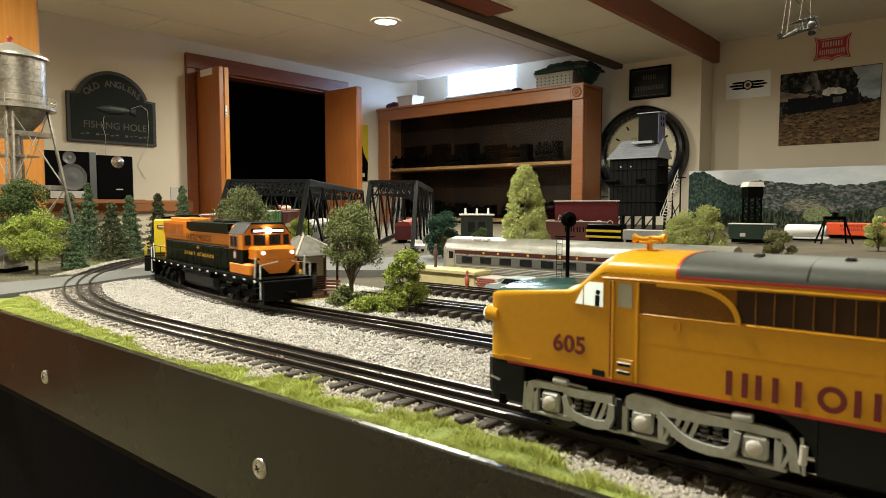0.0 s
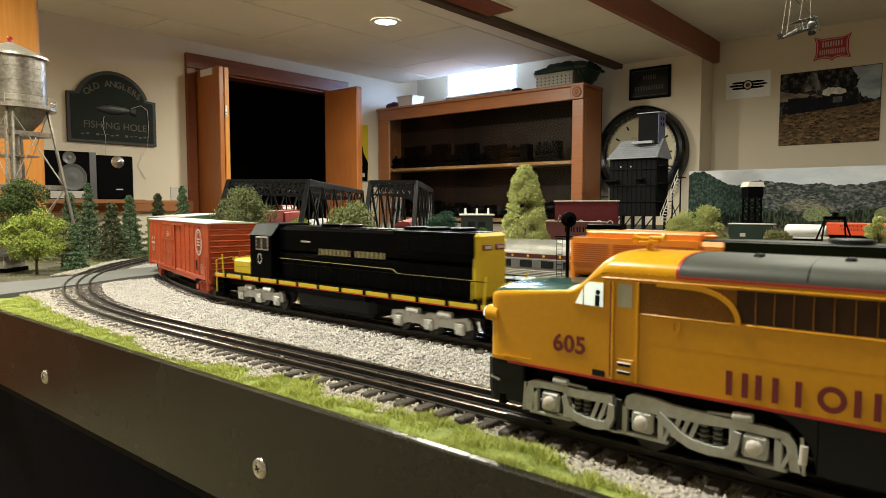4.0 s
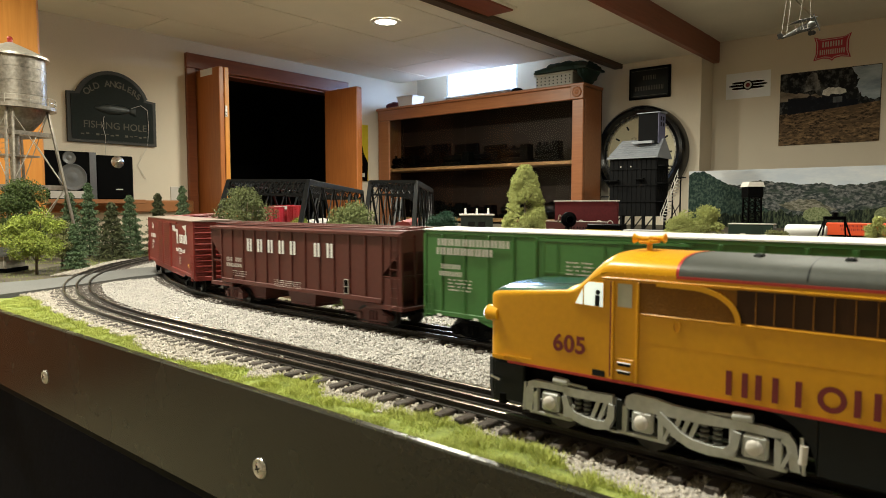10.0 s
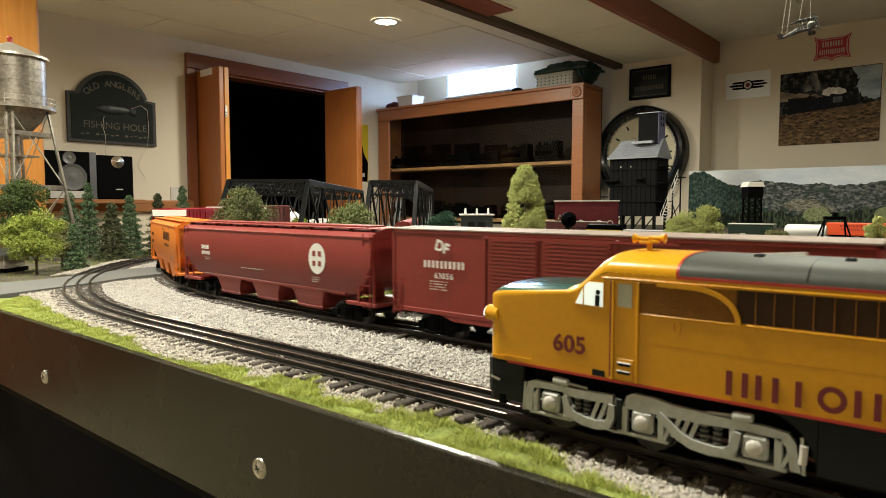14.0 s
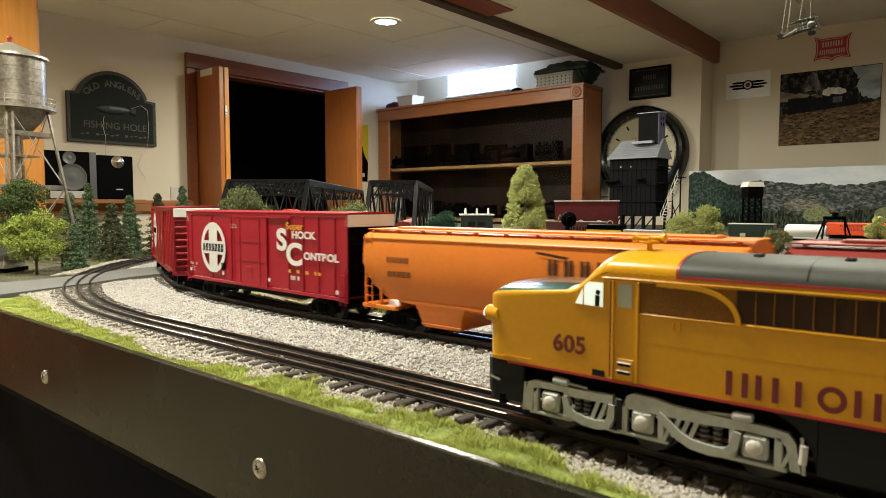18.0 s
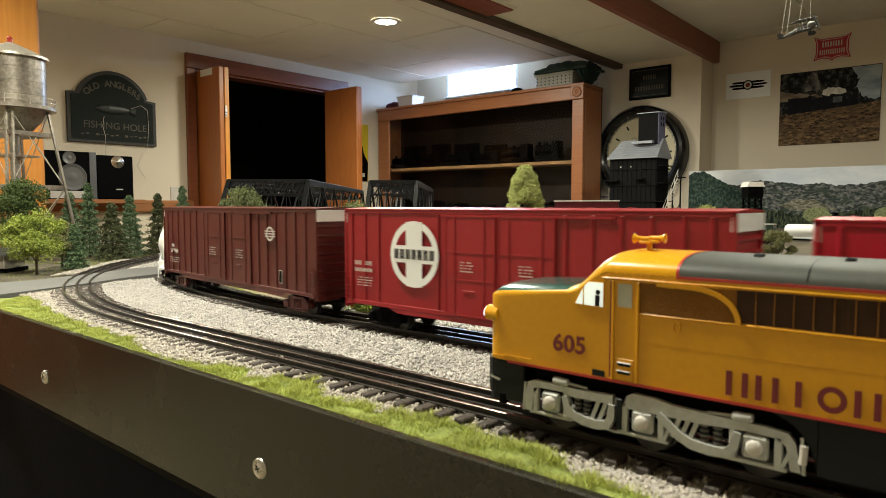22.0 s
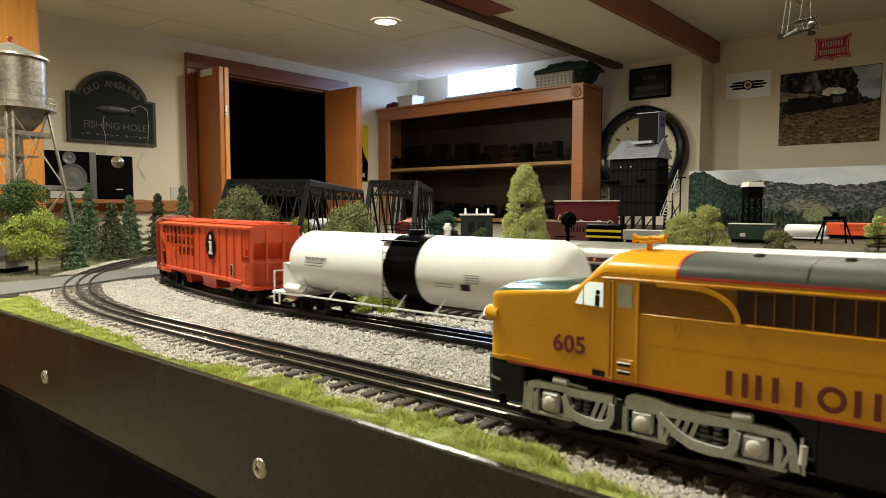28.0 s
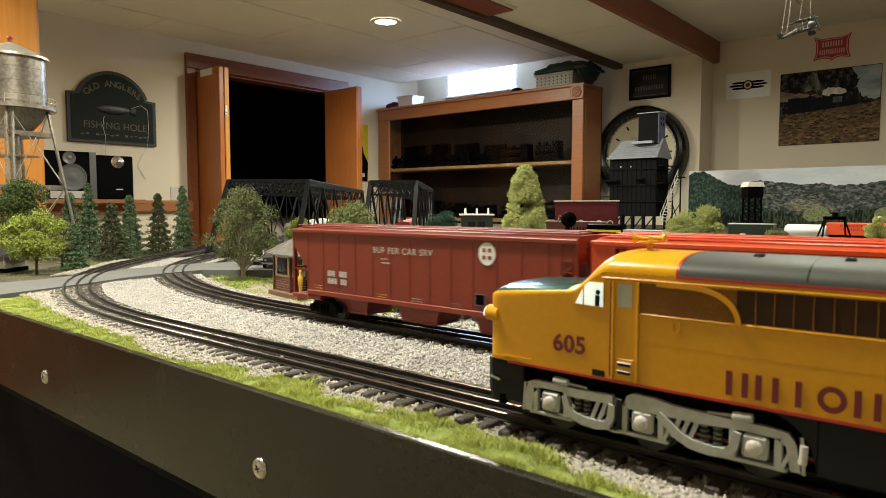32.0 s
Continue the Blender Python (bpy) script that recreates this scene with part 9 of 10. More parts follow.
pts = [(-0.06, 0.0, 0.03), (-0.07, -0.06, 0.03), (-0.055, -0.12, 0.03), (-0.05, -0.25, 0.006)]
for p, q in zip(pts, pts[1:]):
    g.bar(p, q, 0.0018)
part("cord", g, PAINT["pale"], sn, "thin pale fishing line")

sh2 = solid("wall_shelf", Geo().box(-4.08, -3.86, 1.30, 1.86, 1.105, 1.128, 0.003), M["rail_wood"], "narrow brown wooden wall shelf", "shelf")
st = thing("stereo_unit", pose(-3.88, 1.30, 1.128), "black tabletop stereo with a round speaker", "stereo")
part("case", Geo().box(-0.16, 0, 0, 0.285, 0, 0.262, 0.008), M["black"], st)
part("speaker_cone", Geo().lathe([(0.075, 0), (0.07, 0.006), (0.045, -0.004), (0.02, 0.003), (0.001, 0.005)], 28, Matrix.Translation((0.002, 0.165, 0.12)) @ Matrix.Rotation(math.pi / 2, 4, "Y")), mat("speaker_grey", (0.12, 0.12, 0.12), 0.5), st, smooth=40)
part("tweeter", Geo().lathe([(0.035, 0), (0.033, 0.006), (0.015, 0.0), (0.001, 0.006)], 24, Matrix.Translation((0.002, 0.15, 0.225)) @ Matrix.Rotation(math.pi / 2, 4, "Y")), mat("tweeter_grey", (0.16, 0.16, 0.16), 0.4), st, smooth=40)
part("control_strip", Geo().box(0, 0.004, 0.05, 0.25, 0.005, 0.045), PAINT["pale"], st, "pale control strip")
part("side_strip", Geo().box(0, 0.004, 0.255, 0.29, 0.0, 0.262), mat("strip_grey", (0.14, 0.14, 0.15), 0.35, 0.5), st)
sp = thing("loudspeaker", pose(-3.88, 1.592, 1.128, 0, 0, -4), "black bookshelf loudspeaker with a chrome tweeter", "loudspeaker")
part("case", Geo().box(-0.16, 0, 0, 0.20, 0, 0.25, 0.006), M["black"], sp)
part("tweeter", Geo().lathe([(0.036, 0), (0.03, 0.006), (0.01, 0.012), (0.001, 0.018)], 24, Matrix.Translation((0.001, 0.115, 0.215)) @ Matrix.Rotation(math.pi / 2, 4, "Y")), M["steel"], sp, "chrome tweeter cap", smooth=40)
part("badge", Geo().box(0, 0.0015, 0.10, 0.14, 0.055, 0.061), PAINT["pale"], sp)
solid("outlet_plate", Geo().box(-4.081, -4.074, 2.125, 2.19, 1.10, 1.215, 0.003), PAINT["pale"], "off-white wall outlet plate", "outlet plate")

ys = thing("enamel_sign", on_west(3.80, 1.53), "tall yellow and black enamel sign on the wall", "wall sign")
part("plate", Geo().box(-0.075, 0.075, -0.235, 0.235, 0, 0.006, 0.002), mat("enamel_yellow", (0.62, 0.48, 0.02), 0.3, vary=0.08), ys)
part("dark_shape", Geo().prism([(-0.075, -0.235), (0.06, -0.235), (0.07, -0.08), (0.02, 0.0), (-0.01, 0.12), (-0.06, 0.16), (-0.075, 0.1)], 0.006, 0.0075, "z"), M["black"], ys)
part("pale_shape", Geo().prism([(-0.06, -0.02), (-0.01, -0.03), (-0.01, 0.08), (-0.05, 0.1)], 0.0075, 0.0085, "z"), PAINT["pale"], ys)
part("pale_bars", Geo().box(-0.06, 0.03, -0.2, -0.17, 0.0075, 0.0085), PAINT["pale"], ys)

# display cabinet
cb = thing("display_cabinet", pose(-4.05, 3.97, 0), "wooden display cabinet with glass doors, full of dark models", "cabinet")
CW, CD = 1.937, 0.262
for x0, x1 in ((0, 0.13), (CW - 0.085, CW)):
    part("stile", Geo().box(x0, x1, 0, 0.03, 0, 1.80, 0.004), M["cab_wood"], cb)
part("side_panel", Geo().box(CW - 0.025, CW, 0.03, CD, 0, 1.88, 0.003), M["cab_wood"], cb); part("side_panel", Geo().box(0, 0.025, 0.03, CD, 0, 1.88, 0.003), M["cab_wood"], cb)
part("header", Geo().box(0, CW - 0.09, -0.005, 0.03, 1.80, 1.885, 0.004), M["cab_wood"], cb)
part("corner_block", Geo().box(CW - 0.09, CW + 0.004, -0.012, 0.03, 1.80, 1.893, 0.004), M["cab_wood"], cb)
part("rosette", Geo().lathe([(0.036, 0), (0.033, 0.006), (0.026, 0.002), (0.016, 0.002), (0.01, 0.006), (0.001, 0.007)], 28, Matrix.Translation((CW - 0.044, -0.012, 1.846)) @ Matrix.Rotation(math.pi / 2, 4, "X")), M["cab_wood"], cb, smooth=40)
part("top", Geo().box(-0.01, CW + 0.01, -0.015, CD + 0.008, 1.885, 1.905, 0.004), M["cab_wood"], cb)
# Shade inside the cabinet is put into the back panel's dark wood colour.
part("back", Geo().box(0, CW, CD, CD + 0.01, 0, 1.885), wood("cabinet_back_shaded", (0.016, 0.008, 0.005), (0.028, 0.014, 0.008), 0.6, "X"), cb)
for z in (1.388, 0.98, 0.5):
    part("shelf", Geo().box(0.025, CW - 0.025, 0.04, CD, z - 0.012, z + 0.012, 0.002), M["shelf_wood"], cb)
part("base", Geo().box(0, CW, 0.0, CD, 0, 0.1), M["cab_wood"], cb)
# Glass tint darkens what stands behind it, in place of a dim interior.
PANE = glass("cabinet_glass_darkened", (0.40, 0.385, 0.36), 0.02, 1.2)
for x0, x1 in ((0.13, 0.93), (0.935, CW - 0.085)):
    o = part("glass_door", Geo().box(x0, x1, 0.012, 0.016, 0.1, 1.80), PANE, cb, "glass door, tinted to darken the cabinet inside")
    o.visible_shadow = False
rnd = random.Random(77)
# Dark model paints taken down to near-black, with the cabinet's shade put in.
DARKM = [mat("shelf_model_black_shaded", (0.0018, 0.0018, 0.002), 0.5, vary=0.3, spec=0.08), mat("shelf_model_green_shaded", (0.0022, 0.0034, 0.003), 0.5, vary=0.3, spec=0.08), mat("shelf_model_brown_shaded", (0.0045, 0.003, 0.0024), 0.5, vary=0.3, spec=0.08)]
for z, hmax in ((1.401, 0.24), (0.993, 0.26)):
    x = 0.07
    while x < CW - 0.30:
        w = rnd.uniform(0.20, 0.32)
        t = thing("shelf_locomotive", pose(-4.05 + x, 4.10 + rnd.uniform(-0.02, 0.03), z), "dark model steam locomotive on the cabinet shelf, darkened further for the shade there", "locomotive", "models on the cabinet shelves")
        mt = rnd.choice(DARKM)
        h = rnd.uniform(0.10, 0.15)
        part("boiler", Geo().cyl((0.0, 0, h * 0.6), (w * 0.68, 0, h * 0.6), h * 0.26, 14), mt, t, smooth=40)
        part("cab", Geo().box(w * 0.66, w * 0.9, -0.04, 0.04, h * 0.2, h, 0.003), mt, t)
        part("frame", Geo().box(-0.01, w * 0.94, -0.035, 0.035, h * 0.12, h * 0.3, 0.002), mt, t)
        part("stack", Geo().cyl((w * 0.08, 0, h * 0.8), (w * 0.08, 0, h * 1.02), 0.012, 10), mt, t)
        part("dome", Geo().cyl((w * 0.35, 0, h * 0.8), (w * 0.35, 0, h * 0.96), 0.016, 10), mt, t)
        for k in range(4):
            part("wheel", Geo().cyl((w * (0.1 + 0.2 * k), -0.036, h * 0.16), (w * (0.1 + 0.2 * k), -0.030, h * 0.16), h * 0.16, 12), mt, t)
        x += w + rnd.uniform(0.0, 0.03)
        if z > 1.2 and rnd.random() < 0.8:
            b = thing("storage_box", pose(-4.05 + x - w, 4.22, z), "storage box at the back of the shelf, shade put into its dark colour", "box", "boxes on the cabinet shelf")
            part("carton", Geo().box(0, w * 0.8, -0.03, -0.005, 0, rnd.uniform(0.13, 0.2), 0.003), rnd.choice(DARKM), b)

# on top of the cabinet
tb = thing("plastic_tub", pose(-3.775, 4.08, 1.905), "white plastic tub on the cabinet", "tub")
part("tub", Geo().loft([[(-0.075, -0.06, 0), (0.075, -0.06, 0), (0.075, 0.06, 0), (-0.075, 0.06, 0)], [(-0.088, -0.07, 0.085), (0.088, -0.07, 0.085), (0.088, 0.07, 0.085), (-0.088, 0.07, 0.085)]]), M["white"], tb)
part("rim", Geo().box(-0.094, 0.094, -0.076, 0.076, 0.083, 0.092, 0.003), M["white"], tb)
rd = thing("red_bundle", pose(-3.97, 4.10, 1.905), "dark red crumpled cloth bundle on the cabinet", "cloth")
g = Geo()
for i in range(7):
    g.ball((rnd.uniform(-0.05, 0.05), rnd.uniform(-0.04, 0.04), 0.03 + rnd.uniform(0, 0.02)), rnd.uniform(0.025, 0.035), 8, (1.2, 1, 0.8))
part("cloth", g, mat("dark_red_cloth", (0.09, 0.012, 0.02), 0.8, bump=0.4), rd, smooth=60)
cr = thing("plastic_crate", pose(-2.385, 4.10, 1.905), "pale perforated plastic crate on the cabinet", "crate")
CRM = mat("crate_plastic", (0.42, 0.42, 0.38), 0.5)
part("crate", Geo().box(-0.12, 0.17, -0.10, 0.13, 0, 0.095, 0.006), CRM, cr)
part("rim", Geo().box(-0.13, 0.18, -0.107, 0.137, 0.086, 0.099, 0.004), CRM, cr)
for i in range(9):
    for j in range(3):
        part("hole", Geo().cyl((-0.105 + i * 0.032, -0.1005, 0.025 + j * 0.022), (-0.105 + i * 0.032, -0.1015, 0.025 + j * 0.022), 0.005, 8), M["dark_grey"], cr)
tp = thing("green_tarp", pose(-2.33, 4.10, 2.005), "dark green folded tarp piled on the crate", "tarp")
g = Geo()
rg = random.Random(9)
rings = []
for i in range(15):
    x = -0.17 + 0.40 * i / 14
    hgt = 0.085 * math.sin(math.pi * (0.12 + 0.80 * i / 14)) ** 0.6
    rings.append([(x + rg.uniform(-0.008, 0.008), (0.14 - rg.uniform(0, 0.02)) * math.cos(a), max(0, hgt * math.sin(a) * rg.uniform(0.8, 1.05))) for a in [math.pi * k / 10 for k in range(11)]])
g.loft(rings)
rings = []
for i in range(9):
    x = 0.13 + 0.085 * i / 8
    lo = -0.098 + 0.02 * abs(i - 5)
    rings.append([(x + rg.uniform(-0.006, 0.006), (0.125 - rg.uniform(0, 0.025)) * math.cos(a), lo + (0.055 - lo) * (0.5 + 0.5 * math.sin(a)) + rg.uniform(-0.01, 0.01)) for a in [2 * math.pi * k / 14 for k in range(14)]])
g.loft(rings)
part("cloth", g, mat("green_tarp_cloth", (0.006, 0.030, 0.024), 0.6, vary=0.4, scale=20, bump=0.3), tp, smooth=35)
solid("black_cap", Geo().ball((-2.70, 4.06, 1.925), 0.04, 10, (1.2, 1, 0.55)), M["black"], "small black cap on the cabinet", "cap", smooth=60)


# framed things on the north walls
def on_north(x, z, y):
    return flat_side(x, z, y)


pm = thing("wall_plaque", on_north(-1.846, 1.932, 4.42), "black framed plaque with faint lettering", "wall plaque")
part("frame", Geo().box(-0.146, 0.146, -0.107, 0.107, 0, 0.018, 0.003), M["black"], pm)
part("panel", Geo().box(-0.132, 0.132, -0.093, 0.093, 0.018, 0.020), mat("plaque_dark", (0.006, 0.008, 0.007), 0.5, spec=0.2), pm)
g = Geo()
for sx, sy, w, h in ((0, 0.085, 0.125, 0.0012), (0, -0.085, 0.125, 0.0012)):
    g.box(sx - w, sx + w, sy - h, sy + h, 0.02, 0.0205)
part("line", g, FADED, pm)
glyph_bars(4, 0.016, 0.030, 0.008, 0.004, FADED, pm, pose(0, 0.035, 0.0202)); glyph_bars(9, 0.016, 0.030, 0.007, 0.004, FADED, pm, pose(0, -0.035, 0.0202))

ck = thing("wall_clock", on_north(-1.888, 1.455, 4.42), "large round wall clock with glossy black rim and cream face", "clock")
CKB = mat("clock_rim_black", (0.008, 0.008, 0.009), 0.15, vary=0.1)
part("rim", Geo().lathe([(0.322, 0.0), (0.322, 0.06), (0.305, 0.085), (0.285, 0.09), (0.262, 0.075), (0.255, 0.03)], 64, caps=False), CKB, ck, "glossy black rim", smooth=40)
part("inner_rim", Geo().lathe([(0.256, 0.0), (0.256, 0.045), (0.243, 0.05), (0.238, 0.03)], 64, caps=False), M["steel"], ck, "pale metal inner rim", smooth=40)
part("face", Geo().lathe([(0.001, 0.031), (0.239, 0.031)], 64, caps=False), mat("clock_face", (0.62, 0.57, 0.40), 0.5, vary=0.08, scale=5), ck, "cream clock face")
for i in range(12):
    part("hour_mark", Geo().box(-0.006, 0.006, 0.185, 0.215, 0.0312, 0.0325, 0, Matrix.Rotation(math.pi * 2 * i / 12, 4, "Z")), M["dark_grey"], ck)
part("hand", Geo().box(-0.004, 0.004, -0.03, 0.17, 0.034, 0.036, 0, Matrix.Rotation(1.15, 4, "Z")), M["black"], ck); part("hand", Geo().box(-0.006, 0.006, -0.03, 0.11, 0.032, 0.034, 0, Matrix.Rotation(-0.6, 4, "Z")), M["black"], ck)

ws = thing("paper_sign", on_north(-1.275, 1.884, 4.65), "white paper sign with a black winged emblem", "paper sign")
part("sheet", Geo().box(-0.138, 0.138, -0.084, 0.084, 0, 0.003), mat("white_sheet", (0.84, 0.85, 0.88), 0.5, vary=0.02), ws)
for k, w in ((0.018, 0.10), (0.0, 0.118), (-0.018, 0.10)):
    part("wing_bar", Geo().prism([(-w, k - 0.003), (-w + 0.02, k - 0.007), (w - 0.02, k - 0.007), (w, k - 0.003), (w, k + 0.003), (w - 0.02, k + 0.007), (-w + 0.02, k + 0.007), (-w, k + 0.003)], 0.003, 0.004, "z"), M["black"], ws)
part("ring", Geo().lathe([(0.032, 0.003), (0.032, 0.005), (0.001, 0.005)], 28), M["black"], ws); part("ring_face", Geo().lathe([(0.024, 0.005), (0.024, 0.0055), (0.001, 0.0055)], 28), PAINT["pale"], ws); part("centre", Geo().lathe([(0.014, 0.0055), (0.014, 0.006), (0.001, 0.006)], 20), M["maroon"], ws)

ri = thing("shield_sign", on_north(-0.797, 2.055, 4.65), "red shield-shaped wall sign with pale lettering", "wall sign")
RIR = mat("shield_red", (0.42, 0.02, 0.05), 0.45, vary=0.06)
shp = [(-0.10, 0.075), (-0.06, 0.058), (0.06, 0.058), (0.10, 0.075), (0.088, 0.035), (0.088, -0.03), (0.10, -0.07), (0.05, -0.06), (0.015, -0.066), (0, -0.08), (-0.015, -0.066), (-0.05, -0.06), (-0.10, -0.07), (-0.088, -0.03), (-0.088, 0.035)]
part("plate", Geo().prism(shp, 0, 0.004, "z"), RIR, ri)
part("border", Geo().prism([(a * 0.92, b * 0.90) for a, b in shp], 0.004, 0.005, "z"), mat("shield_pale", (0.62, 0.46, 0.44), 0.5), ri)
part("field", Geo().prism([(a * 0.86, b * 0.83) for a, b in shp], 0.005, 0.006, "z"), RIR, ri)
glyph_bars(4, 0.022, 0.032, 0.006, 0.006, PAINT["pale"], ri, pose(0, 0.022, 0.006)); glyph_bars(6, 0.018, 0.030, 0.005, 0.005, PAINT["pale"], ri, pose(0, -0.024, 0.006))


def print_mat(name, dark, light, scale, stretch=(1, 1), lo=0.4, hi=0.62, third=None):
    """Ink on a printed picture: two or three tones mottled by noise in the picture's own plane."""
    m = bpy.data.materials.new(name)
    m.use_nodes = True
    N, L = m.node_tree.nodes, m.node_tree.links
    b = N["Principled BSDF"]
    tc = N.new("ShaderNodeTexCoord")
    mp = N.new("ShaderNodeMapping"); mp.inputs["Scale"].default_value = (*stretch, 1)
    L.new(tc.outputs["Object"], mp.inputs[0])
    col = None
    for k, (c, sc) in enumerate(((light, scale), (third, scale * 0.28))):
        if c is None:
            continue
        n_ = N.new("ShaderNodeTexNoise"); n_.inputs["Scale"].default_value = sc; n_.inputs["Detail"].default_value = 8; n_.inputs["Roughness"].default_value = 0.65
        L.new(mp.outputs[0], n_.inputs["Vector"])
        r = N.new("ShaderNodeMapRange"); r.inputs["From Min"].default_value, r.inputs["From Max"].default_value = (lo, hi) if k == 0 else (0.48, 0.64)
        L.new(n_.outputs["Fac"], r.inputs["Value"])
        q = N.new("ShaderNodeMix"); q.data_type = "RGBA"
        L.new(r.outputs[0], q.inputs["Factor"])
        if col is None:
            q.inputs["A"].default_value = (*dark, 1)
        else:
            L.new(col, q.inputs["A"])
        q.inputs["B"].default_value = (*c, 1)
        col = q.outputs["Result"]
    L.new(col, b.inputs["Base Color"])
    b.inputs["Specular IOR Level"].default_value = 0.12
    b.inputs["Roughness"].default_value = 0.6
    return m


def ragged(points, amp, seed, step=0.012):
    """An outline with small uneven bumps between its corners."""
    rq = random.Random(seed)
    out = []
    for (ax, ay), (bx, by) in zip(points, points[1:]):
        n = max(1, int(math.hypot(bx - ax, by - ay) / step))
        for i in range(n):
            f = i / n
            out.append((ax + (bx - ax) * f + rq.uniform(-amp, amp) * 0.5, ay + (by - ay) * f + rq.uniform(-amp, amp)))
    return out + [points[-1]]


def printed(thing_, name, top, base, layer, material, amp=0.004, seed=1, depth=0.004):
    """One tone of a printed picture: a thin film with an uneven upper outline."""
    g = Geo().prism(ragged(top, amp, seed) + base, depth, depth + 0.0003 * layer, "z")
    return part(name, g, material, thing_)


bd = thing("mountain_backdrop", on_north(-0.545, 1.098, 4.21), "printed photo backdrop of wooded mountains and pale sky", "backdrop photo")
part("print", Geo().box(-0.945, 0.945, -0.21, 0.21, 0, 0.004), print_mat("sky_print", (0.62, 0.68, 0.78), (0.80, 0.83, 0.88), 3.0, (1, 3)), bd)
printed(bd, "rock_range", [(-0.72, 0.125), (-0.61, 0.113), (-0.55, 0.147), (-0.47, 0.133), (-0.28, 0.115), (-0.19, 0.124), (-0.13, 0.105), (0.0, 0.115), (0.12, 0.13), (0.4, 0.10), (0.7, 0.14), (0.94, 0.11)], [(0.94, -0.209), (-0.72, -0.209)], 1, print_mat("rock_print", (0.030, 0.040, 0.040), (0.27, 0.265, 0.265), 60, (0.7, 1.3), 0.44, 0.66, (0.045, 0.065, 0.050)), 0.005, 2)
printed(bd, "pale_slope", [(-0.42, 0.0), (-0.33, 0.028), (-0.25, 0.033), (-0.18, 0.0), (-0.12, -0.025)], [(-0.2, -0.05), (-0.36, -0.03)], 2, print_mat("slope_print", (0.10, 0.10, 0.07), (0.32, 0.30, 0.25), 70, (0.6, 1.6), 0.44, 0.62), 0.006, 3)
printed(bd, "green_hill", [(-0.943, 0.188), (-0.91, 0.204), (-0.85, 0.205), (-0.79, 0.172), (-0.72, 0.13), (-0.66, 0.105), (-0.58, 0.05), (-0.48, -0.03), (-0.40, -0.06)], [(-0.35, -0.209), (-0.943, -0.209)], 3, print_mat("hill_print", (0.016, 0.034, 0.030), (0.095, 0.135, 0.105), 75, (1, 0.8), 0.44, 0.66), 0.004, 4)
printed(bd, "forest", [(-0.943, -0.09), (-0.7, -0.06), (-0.5, -0.05), (-0.40, -0.036), (-0.30, -0.06), (-0.21, -0.08), (-0.11, -0.05), (0.0, -0.03), (0.11, -0.02), (0.4, -0.05), (0.94, -0.03)], [(0.94, -0.209), (-0.943, -0.209)], 4, print_mat("forest_print", (0.007, 0.012, 0.010), (0.10, 0.125, 0.07), 60, (1.6, 0.5), 0.44, 0.68), 0.014, 5)
for wx, wz, wr in ((-0.22, -0.045, 0.075), (0.10, -0.045, 0.05)):
    printed(bd, "pale_tree", [(wx - wr, wz - 0.03), (wx - wr * 0.8, wz + 0.01), (wx - wr * 0.2, wz + 0.032), (wx + wr * 0.5, wz + 0.028), (wx + wr, wz - 0.01), (wx + wr * 0.9, wz - 0.04), (wx, wz - 0.05)], [(wx - wr * 0.5, wz - 0.05)], 5, print_mat("pale_tree_print", (0.12, 0.15, 0.06), (0.32, 0.35, 0.19), 110, (1, 1), 0.38, 0.62), 0.005, 6)
solid("backdrop_stand", Geo().box(-1.47, 0.38, 4.215, 4.235, 0.90, 1.28), M["dark_grey"], "dark board behind the photo backdrop", "board")
ph = thing("train_photo", on_north(-0.807, 1.70, 4.65), "large unframed photo print of a steam train crossing brown grassland", "photo print")
part("print", Geo().box(-0.272, 0.272, -0.226, 0.226, 0, 0.006, 0.001), print_mat("grassland_print", (0.022, 0.015, 0.010), (0.34, 0.22, 0.11), 60, (0.6, 1.5), 0.40, 0.68, (0.10, 0.066, 0.036)), ph)
PH = 0.006
printed(ph, "dark_hillside", [(-0.271, 0.225), (0.271, 0.225)], [(0.271, 0.010), (0.15, 0.0), (-0.271, -0.03)], 1, print_mat("woods_print", (0.008, 0.009, 0.011), (0.17, 0.165, 0.155), 34, (1, 0.8), 0.48, 0.78), 0.0, 7, PH)
printed(ph, "pale_sky", [(0.271, 0.02), (0.21, 0.03), (0.17, 0.06), (0.15, 0.10), (0.16, 0.15), (0.13, 0.19), (0.12, 0.222)], [(0.271, 0.222)], 2, print_mat("haze_print", (0.20, 0.26, 0.32), (0.55, 0.62, 0.68), 9, (0.5, 1.5), 0.35, 0.7), 0.012, 8, PH)
printed(ph, "pale_ground", [(-0.271, 0.118), (-0.2, 0.10), (-0.04, 0.075)], [(-0.03, 0.05), (-0.271, 0.05)], 2, print_mat("dust_print", (0.13, 0.10, 0.07), (0.28, 0.23, 0.17), 20, (0.5, 1.5)), 0.005, 9, PH)
printed(ph, "smoke_plume", [(-0.135, 0.10), (-0.12, 0.19), (-0.09, 0.222), (-0.06, 0.19), (-0.045, 0.13), (-0.033, 0.065)], [(-0.05, 0.07), (-0.08, 0.11)], 3, print_mat("smoke_print", (0.03, 0.03, 0.03), (0.27, 0.255, 0.23), 22, (1, 0.8), 0.42, 0.66), 0.008, 10, PH)
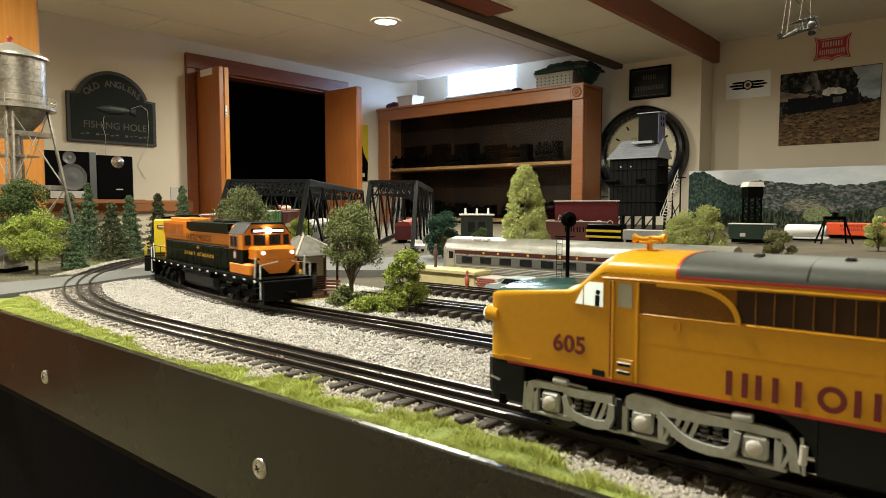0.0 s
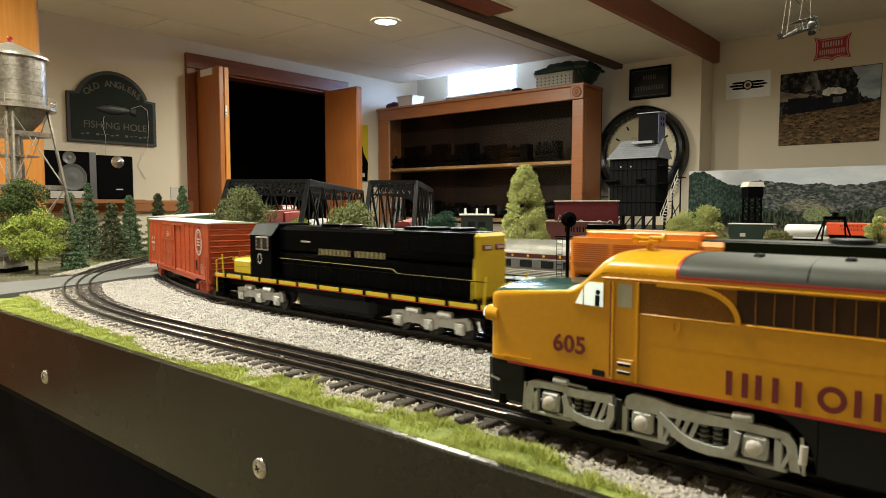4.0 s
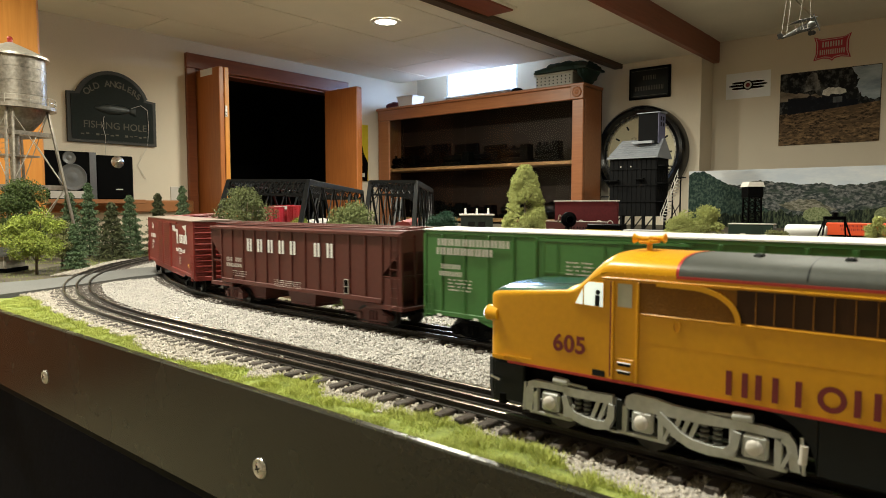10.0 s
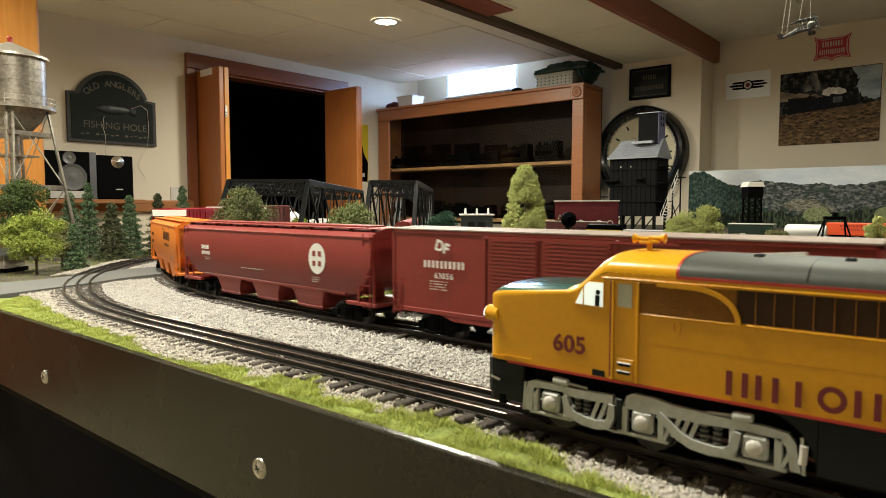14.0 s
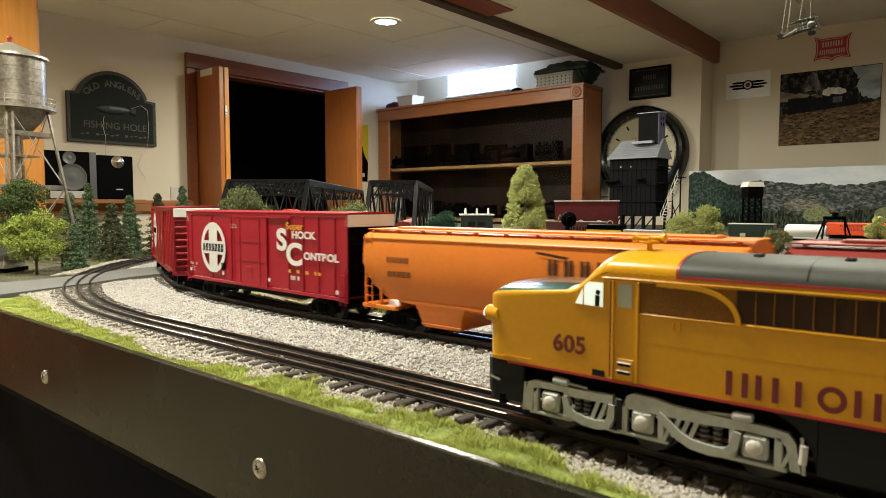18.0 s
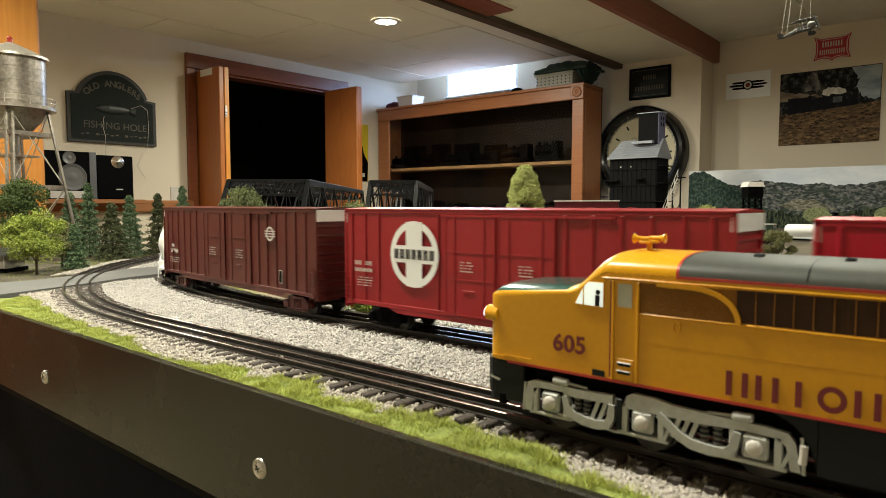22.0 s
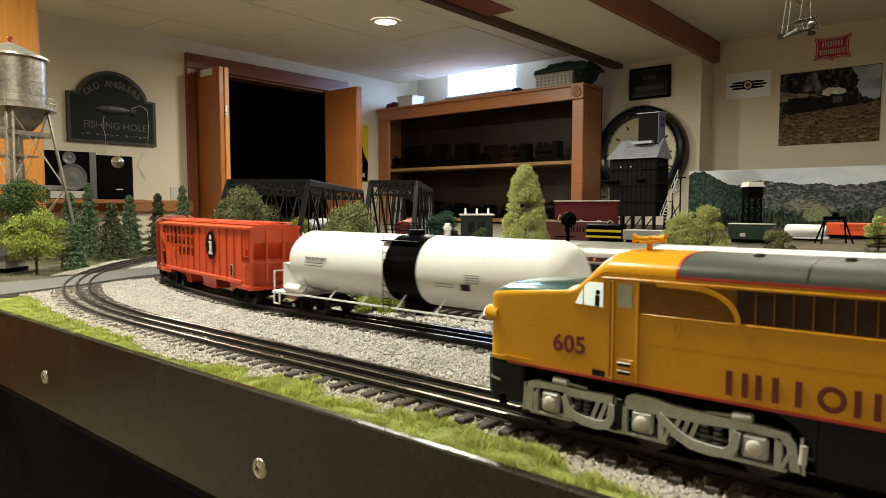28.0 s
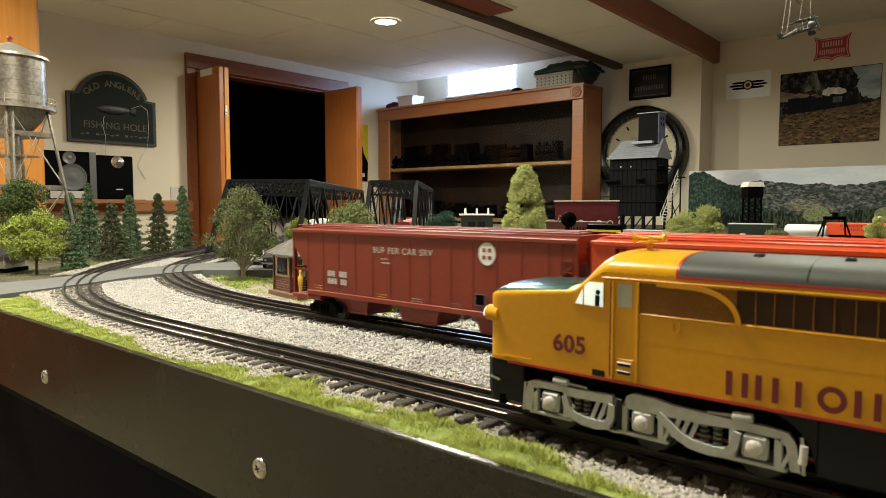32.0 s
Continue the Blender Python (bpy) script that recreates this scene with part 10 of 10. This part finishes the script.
printed(ph, "steam_cloud", [(-0.035, 0.075), (-0.03, 0.10), (0.0, 0.114), (0.05, 0.11), (0.09, 0.10), (0.098, 0.075), (0.05, 0.062)], [(0.0, 0.062)], 3, print_mat("steam_print", (0.50, 0.48, 0.43), (0.82, 0.79, 0.72), 40), 0.003, 11, PH)
printed(ph, "train_shape", [(-0.223, 0.068), (-0.115, 0.064), (-0.10, 0.08), (-0.06, 0.06), (-0.03, 0.058), (0.005, 0.062), (0.01, 0.075), (0.088, 0.066), (0.098, 0.035), (0.16, 0.03)], [(0.155, -0.002), (0.015, -0.014), (-0.225, -0.034)], 4, print_mat("train_print", (0.006, 0.007, 0.012), (0.035, 0.036, 0.042), 30, (1, 1), 0.55, 0.8), 0.003, 12, PH)
part("tender_side", Geo().box(0.025, 0.075, 0.02, 0.055, PH, PH + 0.0014), print_mat("tender_print", (0.07, 0.075, 0.08), (0.14, 0.145, 0.15), 30), ph)

# hanging biplane
up_ = Vector((-0.30, -0.20, 0.93)).normalized()
span_ = (RIGHT * 0.62 + Vector((0, 0, 0.36)) + FWD * 0.62)
span_ = (span_ - up_ * span_.dot(up_)).normalized()
nose_ = span_.cross(up_)
if nose_.dot(RIGHT) < 0:
    span_, nose_ = -span_, -nose_
bp_turn = Matrix((nose_, span_, up_)).transposed().to_4x4()
bp = thing("model_biplane", Matrix.Translation((-0.515, 2.5, 1.69)) @ bp_turn, "small grey model biplane hanging on threads from the ceiling", "model plane")
PLM = mat("biplane_grey", (0.10, 0.10, 0.095), 0.5, vary=0.3, scale=50)
PLD = mat("biplane_dark", (0.02, 0.02, 0.02), 0.5)
part("fuselage", Geo().loft([[(x, r * math.cos(a), r * math.sin(a)) for a in [2 * math.pi * k / 10 for k in range(10)]] for x, r in ((-0.075, 0.003), (-0.04, 0.008), (0.0, 0.0115), (0.025, 0.0125), (0.04, 0.008))]), PLM, bp, smooth=50)
part("upper_wing", Geo().box(-0.008, 0.026, -0.085, 0.085, 0.022, 0.0245, 0.001), PLD, bp); part("lower_wing", Geo().box(-0.012, 0.022, -0.08, 0.08, -0.010, -0.0075, 0.001), PLD, bp)
for y in (-0.06, -0.02, 0.02, 0.06):
    for x in (-0.004, 0.018):
        part("strut", Geo().bar((x, y, -0.008), (x + 0.004, y, 0.022), 0.0015), PAINT["pale"], bp)
part("tailplane", Geo().box(-0.08, -0.062, -0.028, 0.028, 0.0, 0.0016), PLD, bp); part("rudder", Geo().prism([(-0.084, 0.0), (-0.062, 0.0), (-0.070, 0.018), (-0.084, 0.018)], -0.0008, 0.0008, "y"), PLD, bp)
for y in (-0.014, 0.014):
    part("wheel", Geo().cyl((0.018, y - 0.002, -0.026), (0.018, y + 0.002, -0.026), 0.0075, 14), PLD, bp)
    part("leg", Geo().bar((0.018, y, -0.026), (0.01, y * 0.5, -0.009), 0.0018), PLD, bp)
part("propeller", Geo().box(0.041, 0.043, -0.003, 0.003, -0.03, 0.03, 0.0008), PLD, bp)
th = Geo()
base = bp.matrix_basis
for p, q in (((-0.075, 0.0, 0.004), (-0.53, 2.5)), ((-0.06, 0.01, 0.004), (-0.525, 2.52)), ((0.012, -0.05, 0.024), (-0.48, 2.5)), ((0.012, 0.05, 0.024), (-0.50, 2.5))):
    w = base @ Vector(p)
    th.bar(w, (q[0], q[1], CEIL_R), 0.0012)
solid("hanging_threads", th, PAINT["pale"], "thin pale threads holding the model plane", "thread")

# low shed under the trees
sd = thing("model_shed", facing(-1.575, 0.435, 0.9625), "low grey model shed under the leafy trees", "model shed")
part("base", Geo().box(-0.06, 0.052, -0.034, 0.034, 0, 0.008), M["black"], sd)
part("wall", Geo().box(-0.056, 0.048, -0.03, 0.03, 0.008, 0.034), mat("grey_siding", (0.24, 0.22, 0.18), 0.8, vary=0.2, scale=50, fine=300), sd)
part("roof", Geo().prism([(-0.036, 0.033), (-0.034, 0.037), (0, 0.05), (0.034, 0.037), (0.036, 0.033)], -0.062, 0.054), mat("dark_shed_roof", (0.035, 0.035, 0.03), 0.8, vary=0.3, scale=60), sd)
part("doorway", Geo().box(-0.05, -0.028, -0.0306, -0.029, 0.008, 0.028), M["black"], sd)
for i in range(7):
    part("batten", Geo().box(-0.02 + i * 0.0105, -0.0188 + i * 0.0105, -0.0312, -0.0298, 0.009, 0.033), PAINT["pale"], sd)


# ---- what moves ----
def train_pose(center, half, t):
    """The pose of a car whose trucks stand half a wheelbase from its centre on the curved track."""
    s = center + V * t
    xa, ya, _ = INNER.at(s + half)
    xb, yb, _ = INNER.at(s - half)
    return Matrix.Translation(((xa + xb) / 2, (ya + yb) / 2, RAIL)) @ Matrix.Rotation(math.atan2(ya - yb, xa - xb), 4, "Z")


def motions():
    for car, center, half, trucks in TRAIN:
        times = [i / 2 for i in range(65)]
        rows, trows = [], [[], []]
        for t in times:
            m = train_pose(center, half, t)
            rows.append((t, m))
            for i, tr in enumerate(trucks):
                x, y, a = INNER.at(center + V * t + tr.location.x)
                turn = -a - m.to_euler().z
                trows[i].append((t, Matrix.Translation(tr.location) @ Matrix.Rotation(turn, 4, "Z")))
        walk(car, rows)
        for tr, rw in zip(trucks, trows):
            walk(tr, rw)


motions()
